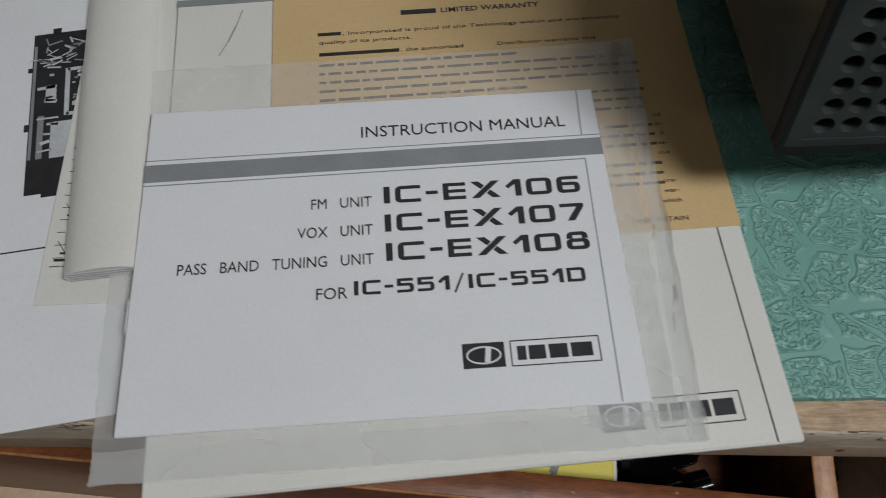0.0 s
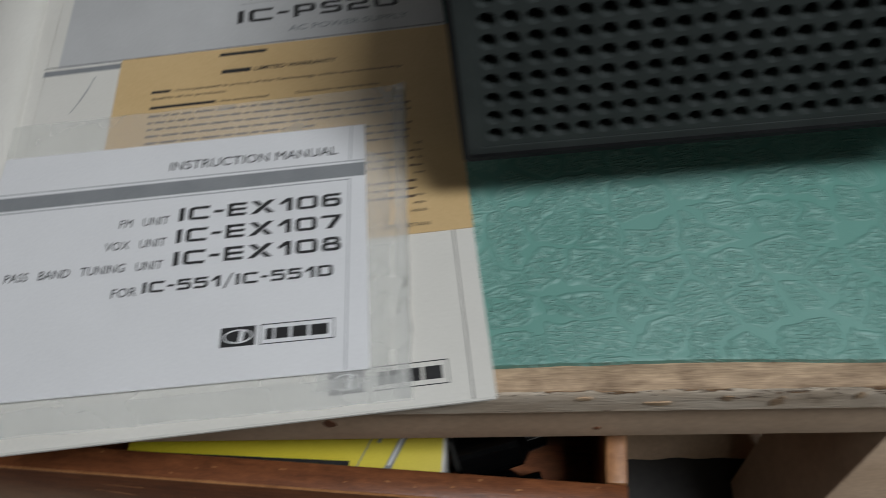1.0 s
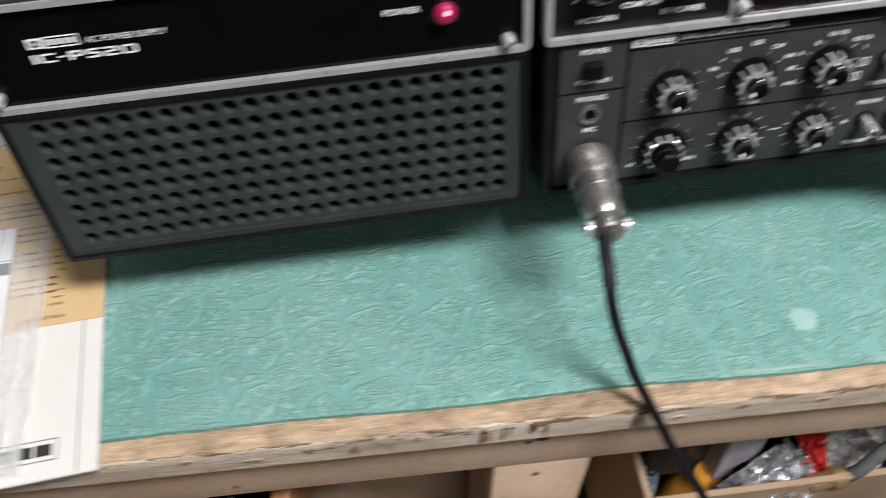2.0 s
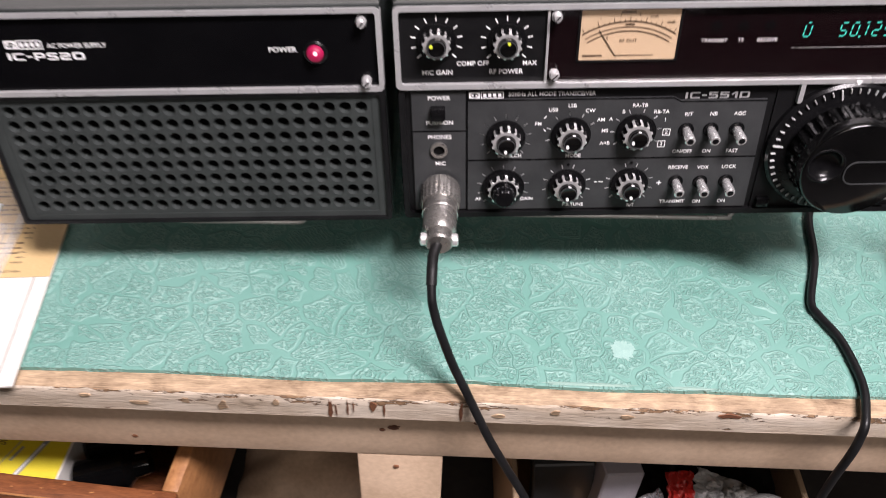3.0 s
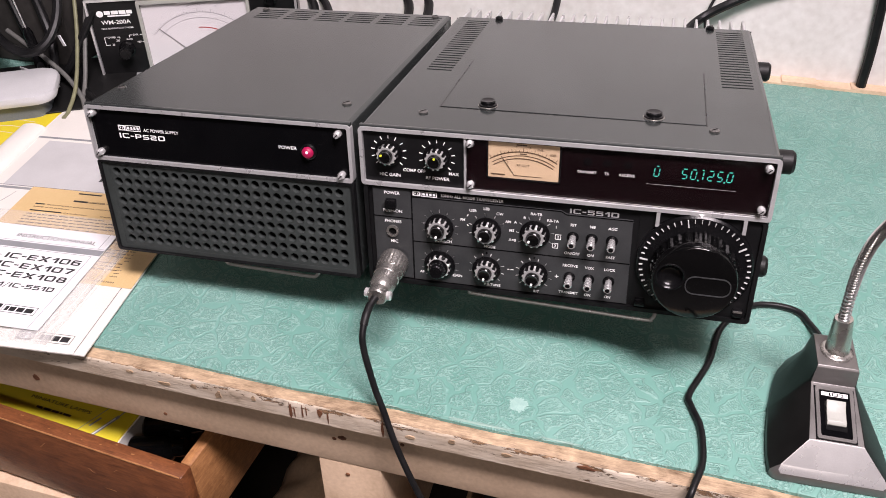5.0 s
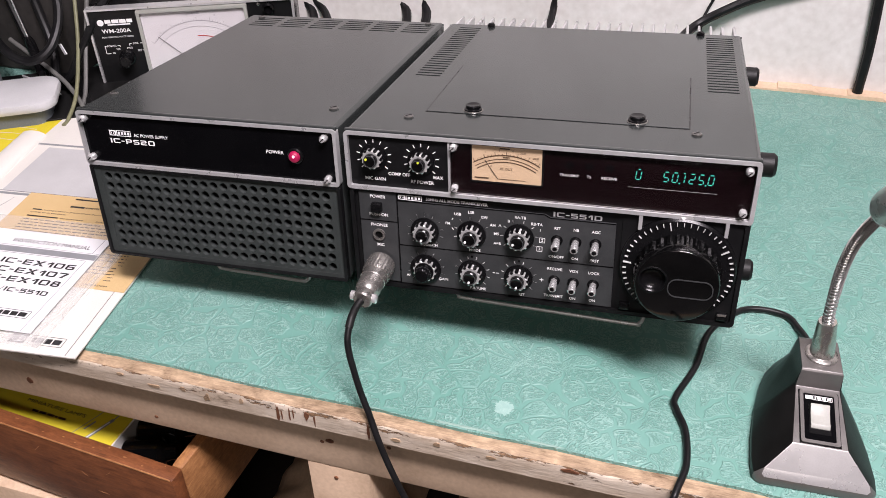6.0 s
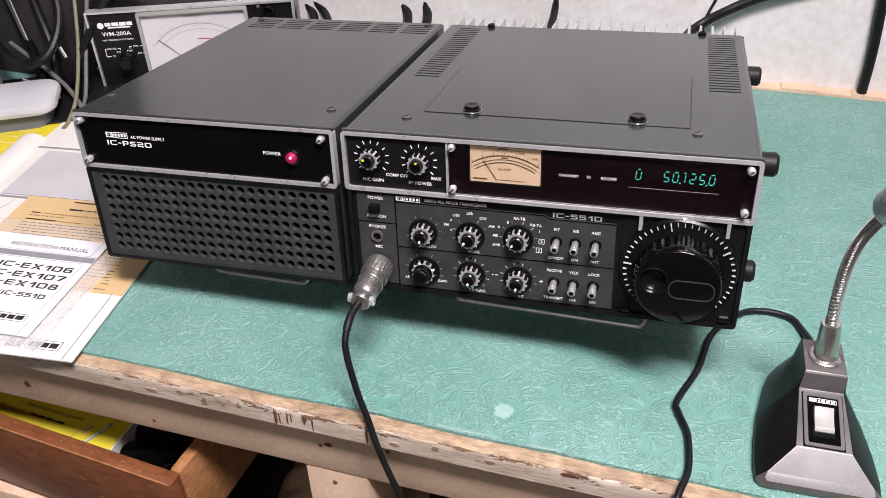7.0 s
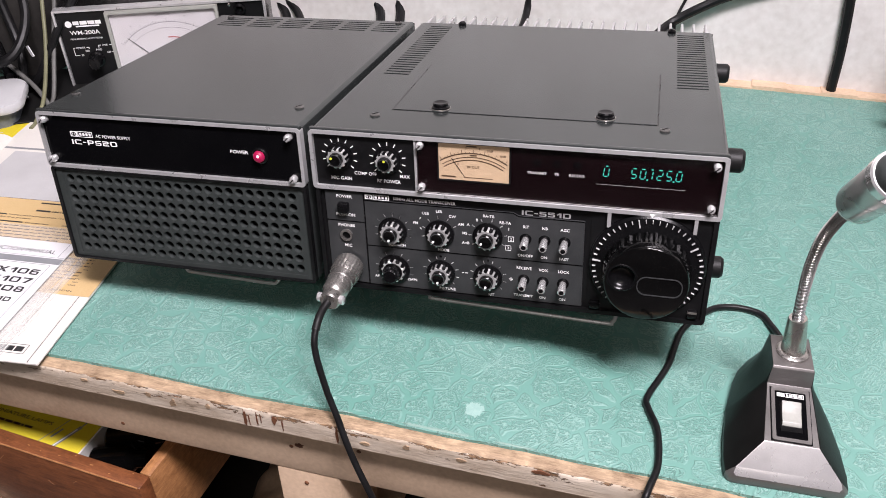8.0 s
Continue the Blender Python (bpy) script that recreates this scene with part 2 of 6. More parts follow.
OLIVE_CORD = surface("olive_cord", (0.13, 0.13, 0.07), (0.22, 0.22, 0.13), 0.5, 0, 90, 1200, 0.15)
WHITE_INK = surface("white_print", (0.82, 0.82, 0.81), (0.92, 0.92, 0.91), 0.6, 0, 200, 2500)
BLACK_INK = surface("black_print", (0.010, 0.010, 0.011), (0.028, 0.028, 0.029), 0.5, 0, 200, 2500)
GREY_INK = surface("grey_print", (0.19, 0.20, 0.21), (0.27, 0.28, 0.29), 0.55, 0, 60, 1500)
PALE_INK = surface("pale_grey_print", (0.42, 0.42, 0.42), (0.52, 0.52, 0.52), 0.6, 0, 25, 900)
PHOTO_PALE = surface("photograph_pale_grey", (0.40, 0.41, 0.42), (0.56, 0.57, 0.58), 0.55, 0, 120, 900)
BROWN_INK = surface("brown_print", (0.060, 0.036, 0.020), (0.11, 0.070, 0.040), 0.6, 0, 200, 2500)
PENCIL = surface("pencil_strokes", (0.22, 0.22, 0.22), (0.42, 0.42, 0.42), 0.6, 0, 300, 2500)
PAPER = surface("white_paper", (0.66, 0.66, 0.67), (0.76, 0.76, 0.77), 0.62, 0, 12, 900, 0.05)
PAPER_CREAM = surface("ivory_card", (0.62, 0.60, 0.55), (0.72, 0.70, 0.65), 0.6, 0, 10, 900, 0.08)
PAPER_TAN = surface("tan_paper", (0.53, 0.36, 0.165), (0.64, 0.46, 0.235), 0.65, 0, 14, 900, 0.08)
PAPER_YELLOW = surface("yellow_card", (0.60, 0.48, 0.02), (0.72, 0.60, 0.04), 0.5, 0, 14, 900, 0.05)
FILM = film_mat()
CLEAR = pane_mat("clear_acrylic")
METER_PAPER = glow("lit_meter_card", (1.0, 0.72, 0.42), 0.03, (0.60, 0.46, 0.30))
DIGIT = glow("green_display_light", (0.01, 0.82, 0.66), 0.75)
RED_LENS = glow("red_lamp_lens", (1.0, 0.008, 0.14), 0.10, (0.26, 0.004, 0.045))
RED_CORE = glow("red_lamp_core", (1.0, 0.50, 0.68), 1.6, (0.6, 0.1, 0.1))
RED_PLASTIC = surface("red_plastic", (0.34, 0.012, 0.010), (0.48, 0.03, 0.02), 0.35, 0, 60, 900)
PINK_PLASTIC = surface("pink_plastic", (0.40, 0.05, 0.12), (0.55, 0.09, 0.17), 0.35, 0, 60, 900)
# Pointer dots are no lamps; a faint glow is added to brighten them.
YELLOW_DOT = glow("glowing_yellow_pointer", (0.75, 0.85, 0.05), 0.05, (0.6, 0.66, 0.05))
# Base metal in three tones: lit front (also the silver head), plain, shaded sides.
MIC_SILVER_LIT = surface("silver_and_lit_metal", (0.56, 0.55, 0.54), (0.70, 0.69, 0.68), 0.29, 0.6, 30, 1500, 0.05)
MIC_BRONZE = surface("bronze_grey_metal", (0.12, 0.113, 0.108), (0.19, 0.18, 0.172), 0.36, 0.5, 30, 1500, 0.05)
MIC_SHADED = surface("shaded_bronze_metal", (0.006, 0.0058, 0.0055), (0.015, 0.0145, 0.014), 0.40, 0.3, 40, 1800, 0.15, spec=0.24)
IVORY = surface("ivory_plastic", (0.31, 0.315, 0.285), (0.38, 0.385, 0.35), 0.4, 0, 60, 900)
WHITE_PLASTIC = surface("white_plastic", (0.68, 0.69, 0.70), (0.78, 0.79, 0.80), 0.35, 0, 20, 900)
CARDBOARD = surface("brown_cardboard", (0.30, 0.20, 0.12), (0.42, 0.30, 0.19), 0.8, 0, 20, 600, 0.2)
ORANGE_PLASTIC = surface("amber_plastic", (0.45, 0.18, 0.02), (0.62, 0.28, 0.04), 0.35, 0, 60, 900)
FOIL = surface("crumpled_foil_bag", (0.45, 0.45, 0.46), (0.72, 0.72, 0.73), 0.25, 0.8, 60, 400, 0.8)
# Unseen walls and ceiling share one dark colour that cuts bounced light.
UNSEEN_WALL = surface("darkened_unseen_wall", (0.09, 0.085, 0.08), (0.15, 0.142, 0.135), 0.75, 0, 7, 120, 0.4)
# Near-black colour that stands for the shade under the bench.
SHADE_PANEL = surface("shade_dark_board", (0.012, 0.010, 0.009), (0.035, 0.030, 0.026), 0.75, 0, 9, 150, 0.4)
FLOOR_MAT = surface("grey_concrete", (0.09, 0.088, 0.085), (0.16, 0.155, 0.15), 0.8, 0, 5, 200, 0.4)
FILLER = surface("pale_dried_filler", (0.17, 0.31, 0.265), (0.29, 0.41, 0.355), 0.75, 0, 200, 1500, 0.3)
STAIN = surface("pale_paint_spot", (0.215, 0.385, 0.34), (0.33, 0.50, 0.45), 0.55, 0, 200, 1500)
RUST = surface("rusty_brown_scar", (0.09, 0.03, 0.015), (0.22, 0.09, 0.04), 0.7, 0, 200, 1500, 0.5)


# ---- mesh helpers ----
def thing(name, m, label, category, group="", kind=""):
    ob = new(name)
    ob.empty_display_size = 0.02
    ob.matrix_world = m
    return tagged(ob, label, category, group, kind)


def finish(bm, name, material, sharp=35):
    bmesh.ops.recalc_face_normals(bm, faces=bm.faces)
    me = bpy.data.meshes.new(name)
    bm.to_mesh(me)
    bm.free()
    me.materials.append(material)
    me.polygons.foreach_set("use_smooth", [True] * len(me.polygons))
    me.set_sharp_from_angle(angle=radians(sharp))
    return me


def part(name, bm, material, parent=None, label="", sharp=35):
    ob = new(name, finish(bm, name, material, sharp))
    if parent is not None:
        ob.parent = parent
    return tagged(ob, label)


def solo(name, bm, material, m, label, category, kind="", group="", sharp=35):
    ob = new(name, finish(bm, name, material, sharp))
    ob.matrix_world = m
    return tagged(ob, label, category, group, kind)


def box(x0, x1, y0, y1, z0, z1, bevel=0.0, seg=2, bm=None):
    one = bmesh.new()
    bmesh.ops.create_cube(one, size=1, matrix=Matrix.Translation(((x0 + x1) / 2, (y0 + y1) / 2, (z0 + z1) / 2)) @ Matrix.Diagonal((x1 - x0, y1 - y0, z1 - z0, 1)))
    if bevel:
        bmesh.ops.bevel(one, geom=one.edges[:], offset=bevel, segments=seg, affect="EDGES", profile=0.5)
    if bm is None:
        return one
    join(bm, one)
    return bm


def join(bm, one, m=None):
    if m is not None:
        bmesh.ops.transform(one, matrix=m, verts=one.verts)
    me = bpy.data.meshes.new("tmp")
    one.to_mesh(me)
    one.free()
    bm.from_mesh(me)
    bpy.data.meshes.remove(me)
    return bm


def turned(start, way, profile, n=24, flutes=0, depth=0.0, bm=None, zones=()):
    """A turned shape: profile rows (distance along way, radius); flutes cut into the rows named in zones."""
    bm = bm or bmesh.new()
    start, way = Vector(start), Vector(way).normalized()
    side = way.orthogonal().normalized()
    up = way.cross(side)
    rings = []
    for row, (d, r) in enumerate(profile):
        ring = []
        for i in range(n):
            a = 2 * math.pi * i / n
            rr = r - (depth if flutes and row in zones and (i * flutes * 2 // n) % 2 else 0)
            ring.append(bm.verts.new(start + way * d + (side * math.cos(a) + up * math.sin(a)) * max(rr, 0.00005)))
        rings.append(ring)
    for a, b in zip(rings, rings[1:]):
        for i in range(n):
            bm.faces.new((a[i], a[(i + 1) % n], b[(i + 1) % n], b[i]))
    bm.faces.new(rings[0][::-1])
    bm.faces.new(rings[-1])
    return bm


def smooth_line(points, steps=8):
    p = [Vector(q) for q in points]
    p = [2 * p[0] - p[1]] + p + [2 * p[-1] - p[-2]]
    out = []
    for i in range(1, len(p) - 2):
        for k in range(steps):
            t = k / steps
            out.append(0.5 * (2 * p[i] + (p[i + 1] - p[i - 1]) * t + (2 * p[i - 1] - 5 * p[i] + 4 * p[i + 1] - p[i + 2]) * t * t
                              + (3 * p[i] - p[i - 1] - 3 * p[i + 1] + p[i + 2]) * t ** 3))
    return out + [p[-2]]


def tube(points, r, n=10, steps=8, bm=None, ribs=0.0):
    bm = bm or bmesh.new()
    line = smooth_line(points, steps)
    side = (line[1] - line[0]).orthogonal().normalized()
    rings = []
    for i, q in enumerate(line):
        way = (line[min(i + 1, len(line) - 1)] - line[max(i - 1, 0)]).normalized()
        side = (side - way * side.dot(way)).normalized()
        up = way.cross(side)
        rr = r + ribs * (0, 0.75, 1, 0.75)[i % 4]
        rings.append([bm.verts.new(q + (side * math.cos(2 * math.pi * k / n) + up * math.sin(2 * math.pi * k / n)) * rr) for k in range(n)])
    for a, b in zip(rings, rings[1:]):
        for k in range(n):
            bm.faces.new((a[k], a[(k + 1) % n], b[(k + 1) % n], b[k]))
    bm.faces.new(rings[0][::-1])
    bm.faces.new(rings[-1])
    return bm


def prism(outline, axis, lo, hi, bevel=0.0):
    """A flat outline pushed from lo to hi along axis (0 x, 1 y, 2 z)."""
    bm = bmesh.new()
    def at(u, v, w):
        q = [u, v]
        q.insert(axis, w)
        return q
    a = [bm.verts.new(at(u, v, lo)) for u, v in outline]
    b = [bm.verts.new(at(u, v, hi)) for u, v in outline]
    n = len(a)
    for i in range(n):
        bm.faces.new((a[i], a[(i + 1) % n], b[(i + 1) % n], b[i]))
    bm.faces.new(a[::-1])
    bm.faces.new(b)
    bmesh.ops.recalc_face_normals(bm, faces=bm.faces)
    if bevel:
        bmesh.ops.bevel(bm, geom=bm.edges[:], offset=bevel, segments=2, affect="EDGES", profile=0.5)
    return bm


def rounded(x0, x1, z0, z1, r, n=5):
    out = []
    for cx, cz, a0 in ((x1 - r, z1 - r, 0), (x0 + r, z1 - r, 90), (x0 + r, z0 + r, 180), (x1 - r, z0 + r, 270)):
        for k in range(n + 1):
            a = radians(a0 + 90 * k / n)
            out.append((cx + r * math.cos(a), cz + r * math.sin(a)))
    return out


def frame_ring(outer, inner, y0, y1):
    """A ring between two outlines of equally many points, in the xz plane."""
    bm = bmesh.new()
    v = [[bm.verts.new((u, y, w)) for u, w in line] for line, y in ((outer, y0), (inner, y0), (outer, y1), (inner, y1))]
    n = len(outer)
    for a, b in ((0, 1), (2, 0), (1, 3), (3, 2)):
        for i in range(n):
            bm.faces.new((v[a][i], v[a][(i + 1) % n], v[b][(i + 1) % n], v[b][i]))
    return bm


TEXTS = []


def write(text, size, parent, m, ink, wide=1.0, align="CENTER", bold=0.0, slant=0.0, tall=0.00005, name="lettering"):
    """Lettering, built at the end; size is about the height of a capital letter."""
    cu = bpy.data.curves.new(name, "FONT")
    cu.body, cu.size, cu.align_x, cu.align_y = text, size / 0.69, align, "BOTTOM_BASELINE"
    cu.offset, cu.shear, cu.extrude, cu.resolution_u = bold * size, slant, tall, 3
    ob = new(name, cu)
    TEXTS.append((ob, parent, m @ Matrix.Diagonal((wide, 1, 1, 1)), ink, name))


PEN_X, PEN_Y = 0.29, 0.20


def pen_line(bm, pts, closed=False, square=()):
    """A line drawn with a pen that is wider across than along; its corners are rounded but for those numbered in square."""
    n = len(pts)
    path = []
    for i, p in enumerate(pts):
        p = Vector(p)
        if (not closed and i in (0, n - 1)) or i in square:
            path.append((p, None))
            continue
        a, b = (Vector(pts[i - 1]) - p).normalized(), (Vector(pts[(i + 1) % n]) - p).normalized()
        r = 0.17
        for k in range(5):
            t = k / 4
            path.append((p + a * r * (1 - t) ** 2 + b * r * t ** 2, None))
    m = len(path)
    rows = []
    for i, (p, _) in enumerate(path):
        q0 = path[i - 1][0] if closed or i else None
        q1 = path[(i + 1) % m][0] if closed or i < m - 1 else None
        ways = [(p - q0).normalized() if q0 is not None else None, (q1 - p).normalized() if q1 is not None else None]
        ways = [w for w in ways if w is not None]
        side = sum((Vector((-w.y, w.x)) for w in ways), Vector((0, 0))) / len(ways)
        if len(ways) == 2 and side.length > 0.3:
            side = side / side.length_squared
        rows.append([bm.verts.new((p.x + e * side.x * PEN_X / 2, p.y + e * side.y * PEN_Y / 2, 0)) for e in (1, -1)])
    for i in range(m if closed else m - 1):
        a, b = rows[i], rows[(i + 1) % m]
        bm.faces.new((a[0], a[1], b[1], b[0]))


def block_glyph(ch):
    """One wide, squarish capital or figure, one unit high: its mesh and its width."""
    bm = bmesh.new()
    x, y0, ym, y1 = PEN_X / 2, PEN_Y / 2, 0.51, 1 - PEN_Y / 2
    def poly(*pts):
        bm.faces.new([bm.verts.new((u, v, 0)) for u, v in pts])
    def bar(a, b, c, d):
        poly((a, c), (b, c), (b, d), (a, d))
    if ch == "I":
        bar(0, 0.32, 0, 1)
        return bm, 0.32
    if ch == "-":
        bar(0, 0.62, 0.40, 0.60)
        return bm, 0.62
    if ch == "/":
        poly((0, -0.22), (0.16, -0.22), (0.80, 1.12), (0.64, 1.12))
        return bm, 0.80
    if ch == "1":
        poly((0, 0.62), (0.16, 0.47), (0.50, 0.72), (0.50, 1), (0.46, 1))
        bar(0.50, 0.82, 0, 1)
        return bm, 0.82
    if ch == "E":
        bar(0, PEN_X, 0, 1)
        for v in (0, 0.41, 0.80):
            bar(PEN_X, 1.15, v, v + (0.19 if v == 0.41 else 0.20))
        return bm, 1.15
    if ch == "X":
        poly((0, 0), (0.42, 0), (1.50, 1), (1.08, 1))
        poly((0, 1), (0.42, 1), (0.71, 0.73), (0.51, 0.53))
        poly((1.50, 0), (1.08, 0), (0.79, 0.27), (0.99, 0.47))
        return bm, 1.50
    if ch == "7":
        poly((0, 1), (1.22, 1), (1.22, 0.80), (0, 0.80))
        poly((1.22, 0.80), (0.70, 0), (0.32, 0), (0.84, 0.80))
        return bm, 1.22
    if ch == "8":
        pen_line(bm, [(x + 0.05, 0.615), (x + 0.05, y1), (1.09 - x, y1), (1.09 - x, 0.615)])
        pen_line(bm, [(x, y0), (x, 0.515), (1.14 - x, 0.515), (1.14 - x, y0)], True)
        return bm, 1.14
    lines = {"C": ([(1.30, y1), (x, y1), (x, y0), (1.30, y0)], False, (), 1.30),
             "0": ([(x, y0), (x, y1), (1.30 - x, y1), (1.30 - x, y0)], True, (), 1.30),
             "D": ([(x, y0), (x, y1), (1.30 - x, y1), (1.30 - x, y0)], True, (0, 1), 1.30),
             "5": ([(1.14, y1), (x, y1), (x, ym + 0.05), (1.18 - x, ym + 0.05), (1.18 - x, y0), (0, y0)], False, (1, 2), 1.18),
             "S": ([(1.14, y1), (x, y1), (x, ym), (1.18 - x, ym), (1.18 - x, y0), (0, y0)], False, (), 1.18),
             "2": ([(0, y1), (1.18 - x, y1), (1.18 - x, ym), (x, ym), (x, y0), (1.18, y0)], False, (4,), 1.18),
             "6": ([(1.14, y1), (x, y1), (x, y0), (1.18 - x, y0), (1.18 - x, ym + 0.04), (PEN_X, ym + 0.04)], False, (), 1.18),
             "P": ([(x, 0), (x, y1), (1.18 - x, y1), (1.18 - x, 0.42), (PEN_X, 0.42)], False, (1,), 1.18)}
    pts, closed, square, w = lines[ch]
    pen_line(bm, pts, closed, square)
    return bm, w


def block_write(text, size, width, parent, m, ink, name="lettering"):
    """A line of wide block lettering from the pose m rightwards, size high and width long."""
    out = bmesh.new()
    glyphs = [block_glyph(ch) for ch in text]
    gap = 0.26
    total = sum(w for _, w in glyphs) + gap * (len(glyphs) - 1)
    x = 0.0
    for bm, w in glyphs:
        join(out, bm, Matrix.Translation((x, 0, 0)))
        x += w + gap
    bmesh.ops.transform(out, matrix=Matrix.Diagonal((width / total, size, 1, 1)), verts=out.verts)
    bmesh.ops.transform(out, matrix=m, verts=out.verts)
    return part(name, out, ink, parent)


def on_front(x, z, y=-0.0002):
    """A pose for lettering on an upright face that looks along -y; millimetres."""
    return pose(x / 1000, y, z / 1000, 90, 0, 0)


def stroke(bm, x0, z0, x1, z1, w, y=-0.0002, thick=0.0002):
    """A flat printed line on an upright face, metres."""
    d = Vector((x1 - x0, 0, z1 - z0))
    nrm = Vector((-d.z, 0, d.x)).normalized() * (w / 2)
    a, b = Vector((x0, y, z0)), Vector((x1, y, z1))
    q = [a + nrm, b + nrm, b - nrm, a - nrm]
    f = [bm.verts.new(p) for p in q]
    k = [bm.verts.new(p + Vector((0, thick, 0))) for p in q]
    bm.faces.new(f)
    bm.faces.new(k[::-1])
    for i in range(4):
        bm.faces.new((f[i], f[(i + 1) % 4], k[(i + 1) % 4], k[i]))
    return bm


def flat_stroke(bm, x0, y0, x1, y1, w, z, thick=0.0001):
    """A flat printed line on a level face, metres."""
    d = Vector((x1 - x0, y1 - y0, 0))
    nrm = Vector((-d.y, d.x, 0)).normalized() * (w / 2)
    a, b = Vector((x0, y0, z)), Vector((x1, y1, z))
    q = [a + nrm, b + nrm, b - nrm, a - nrm]
    f = [bm.verts.new(p + Vector((0, 0, thick))) for p in q]
    k = [bm.verts.new(p) for p in q]
    bm.faces.new(f)
    bm.faces.new(k[::-1])
    for i in range(4):
        bm.faces.new((f[i], f[(i + 1) % 4], k[(i + 1) % 4], k[i]))
    return bm


# ---- the room ----
DESK = pose(0, -0.0025, 0, 0, 0, 2.3)
FLOOR_Z = -0.76
solo("floor", box(-2.2, 2.0, -2.4, 0.75, FLOOR_Z - 0.05, FLOOR_Z), FLOOR_MAT, Matrix(), "grey concrete workshop floor", "floor", "structure")
solo("ceiling", box(-2.2, 2.0, -2.4, 0.75, 1.72, 1.77), UNSEEN_WALL, Matrix(), "unseen ceiling, darkened to cut bounced light", "ceiling", "structure")
solo("wall_north", box(-2.2, 2.0, 0.556, 0.63, FLOOR_Z, 1.72), WALL_PAINT, DESK, "scuffed white painted wall behind the bench", "wall", "structure")
solo("wall_south", box(-2.2, 2.0, -2.4, -2.3, FLOOR_Z, 1.72), UNSEEN_WALL, Matrix(), "unseen wall behind the camera, darkened to cut bounced light", "wall", "structure")
solo("wall_west", box(-2.2, -2.1, -2.3, 0.47, FLOOR_Z, 1.72), UNSEEN_WALL, Matrix(), "unseen side wall, darkened to cut bounced light", "wall", "structure")
solo("wall_east", box(1.9, 2.0, -2.3, 0.62, FLOOR_Z, 1.72), UNSEEN_WALL, Matrix(), "unseen side wall, darkened to cut bounced light", "wall", "structure")
strip = bmesh.new()
for k in range(60):
    x = -1.1 + k * 0.034
    h = 0.003 + 0.0035 * noise.noise((x * 40, 0, 0))
    box(x, x + 0.0342, 0.5405 + 0.002 * noise.noise((x * 55, 3, 0)), 0.5558, -0.0005, max(0.0008, h), 0, 1, strip)
solo("baseboard", strip, PAINT_CREAM, DESK, "chipped cream strip along the back of the bench", "trim", "structure")
fixture = thing("ceiling_lamp", pose(LAMP_X, LAMP_Y, LAMP_Z, 10, 12, 0), "white fluorescent ceiling lamp over the bench", "lamp")
part("housing", box(-0.62, 0.62, -0.11, 0.11, 0.0, 0.05, 0.006), WHITE_PLASTIC, fixture)
for rx in (-0.4, 0.4):
    part("hanger", turned((rx, 0, 0.05), (-0.2, 0, 1), [(0, 0.004), (0.34, 0.004)], 10), WHITE_PLASTIC, fixture)
# Housing for the added fill lamp; it stays out of view.
room_fixture = thing("ceiling_lamp", pose(ROOM_X, ROOM_Y, ROOM_Z, 25, 0, 0), "unseen fluorescent ceiling lamp added behind the camera as frontal fill", "lamp")
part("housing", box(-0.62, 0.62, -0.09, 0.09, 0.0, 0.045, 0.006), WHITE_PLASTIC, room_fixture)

# the bench: lino top, board edge, rail, leg
bench = thing("workbench", DESK, "home-made cream painted wooden workbench, chipped front edge", "workbench")


def chipped_board():
    """The board under the lino, its upper front edge worn and splintered."""
    bm = bmesh.new()
    cols = []
    n = 420
    for i in range(n + 1):
        x = -1.1 + 2.0 * i / n
        wear = 0.0012 * noise.noise((x * 60, 0, 1)) + 0.0011 * noise.noise((x * 190, 5, 1)) + 0.0006 * noise.noise((x * 600, 9, 1))
        dip = 0.0018 * max(0.0, noise.noise((x * 35, 0, 7)) - 0.15)
        r = 0.0016 + 0.0012 * abs(noise.noise((x * 110, 2, 4)))
        face = 0.0004 * noise.noise((x * 150, 1, 2))
        cols.append([bm.verts.new(v) for v in (
            (x, 0.555, -0.0025), (x, 0.016, -0.0025), (x, 0.010, -0.0026 - 0.4 * dip), (x, 0.0062 + wear, -0.0027 - dip),
            (x, 0.0040 + wear * 0.7, -0.0028 - dip - r * 0.35), (x, 0.0034 + face, -0.0032 - dip - r), (x, 0.0034 + face, -0.010), (x, 0.0034 + face * 0.5, -0.0192),
            (x, 0.0048, -0.0200), (x, 0.555, -0.0200))])
    for a, b in zip(cols, cols[1:]):
        for k in range(10):
            bm.faces.new((a[k], b[k], b[(k + 1) % 10], a[(k + 1) % 10]))
    bm.faces.new(cols[0])
    bm.faces.new(cols[-1][::-1])
    return bm


board = part("board", chipped_board(), WOOD_BARE, bench, "bare worn wood with flaked cream paint on its front", 50)
board.data.materials.append(PAINT_FLAKED)
for f in board.data.polygons:
    if f.center.y < 0.0046 and f.center.z < -0.0034:
        f.material_index = 1


def lino_sheet():
    """The green sheet on the board; its front edge is trimmed unevenly and a splash of pale filler lies along it."""
    bm = bmesh.new()
    cols = []
    n = 260
    for i in range(n + 1):
        x = -1.1 + 2.0 * i / n
        y = 0.0128 + 0.0016 * noise.noise((x * 14, 0, 0)) + 0.0005 * noise.noise((x * 120, 4, 0))
        cols.append([bm.verts.new(v) for v in ((x, y, -0.0025), (x, y + 0.0002, -0.0004), (x, y + 0.0012, 0.0), (x, 0.30, 0.0), (x, 0.5425, 0.0), (x, 0.5425, -0.0025))])
    for a, b in zip(cols, cols[1:]):
        for k in range(5):
            bm.faces.new((a[k], b[k], b[k + 1], a[k + 1]))
    return bm


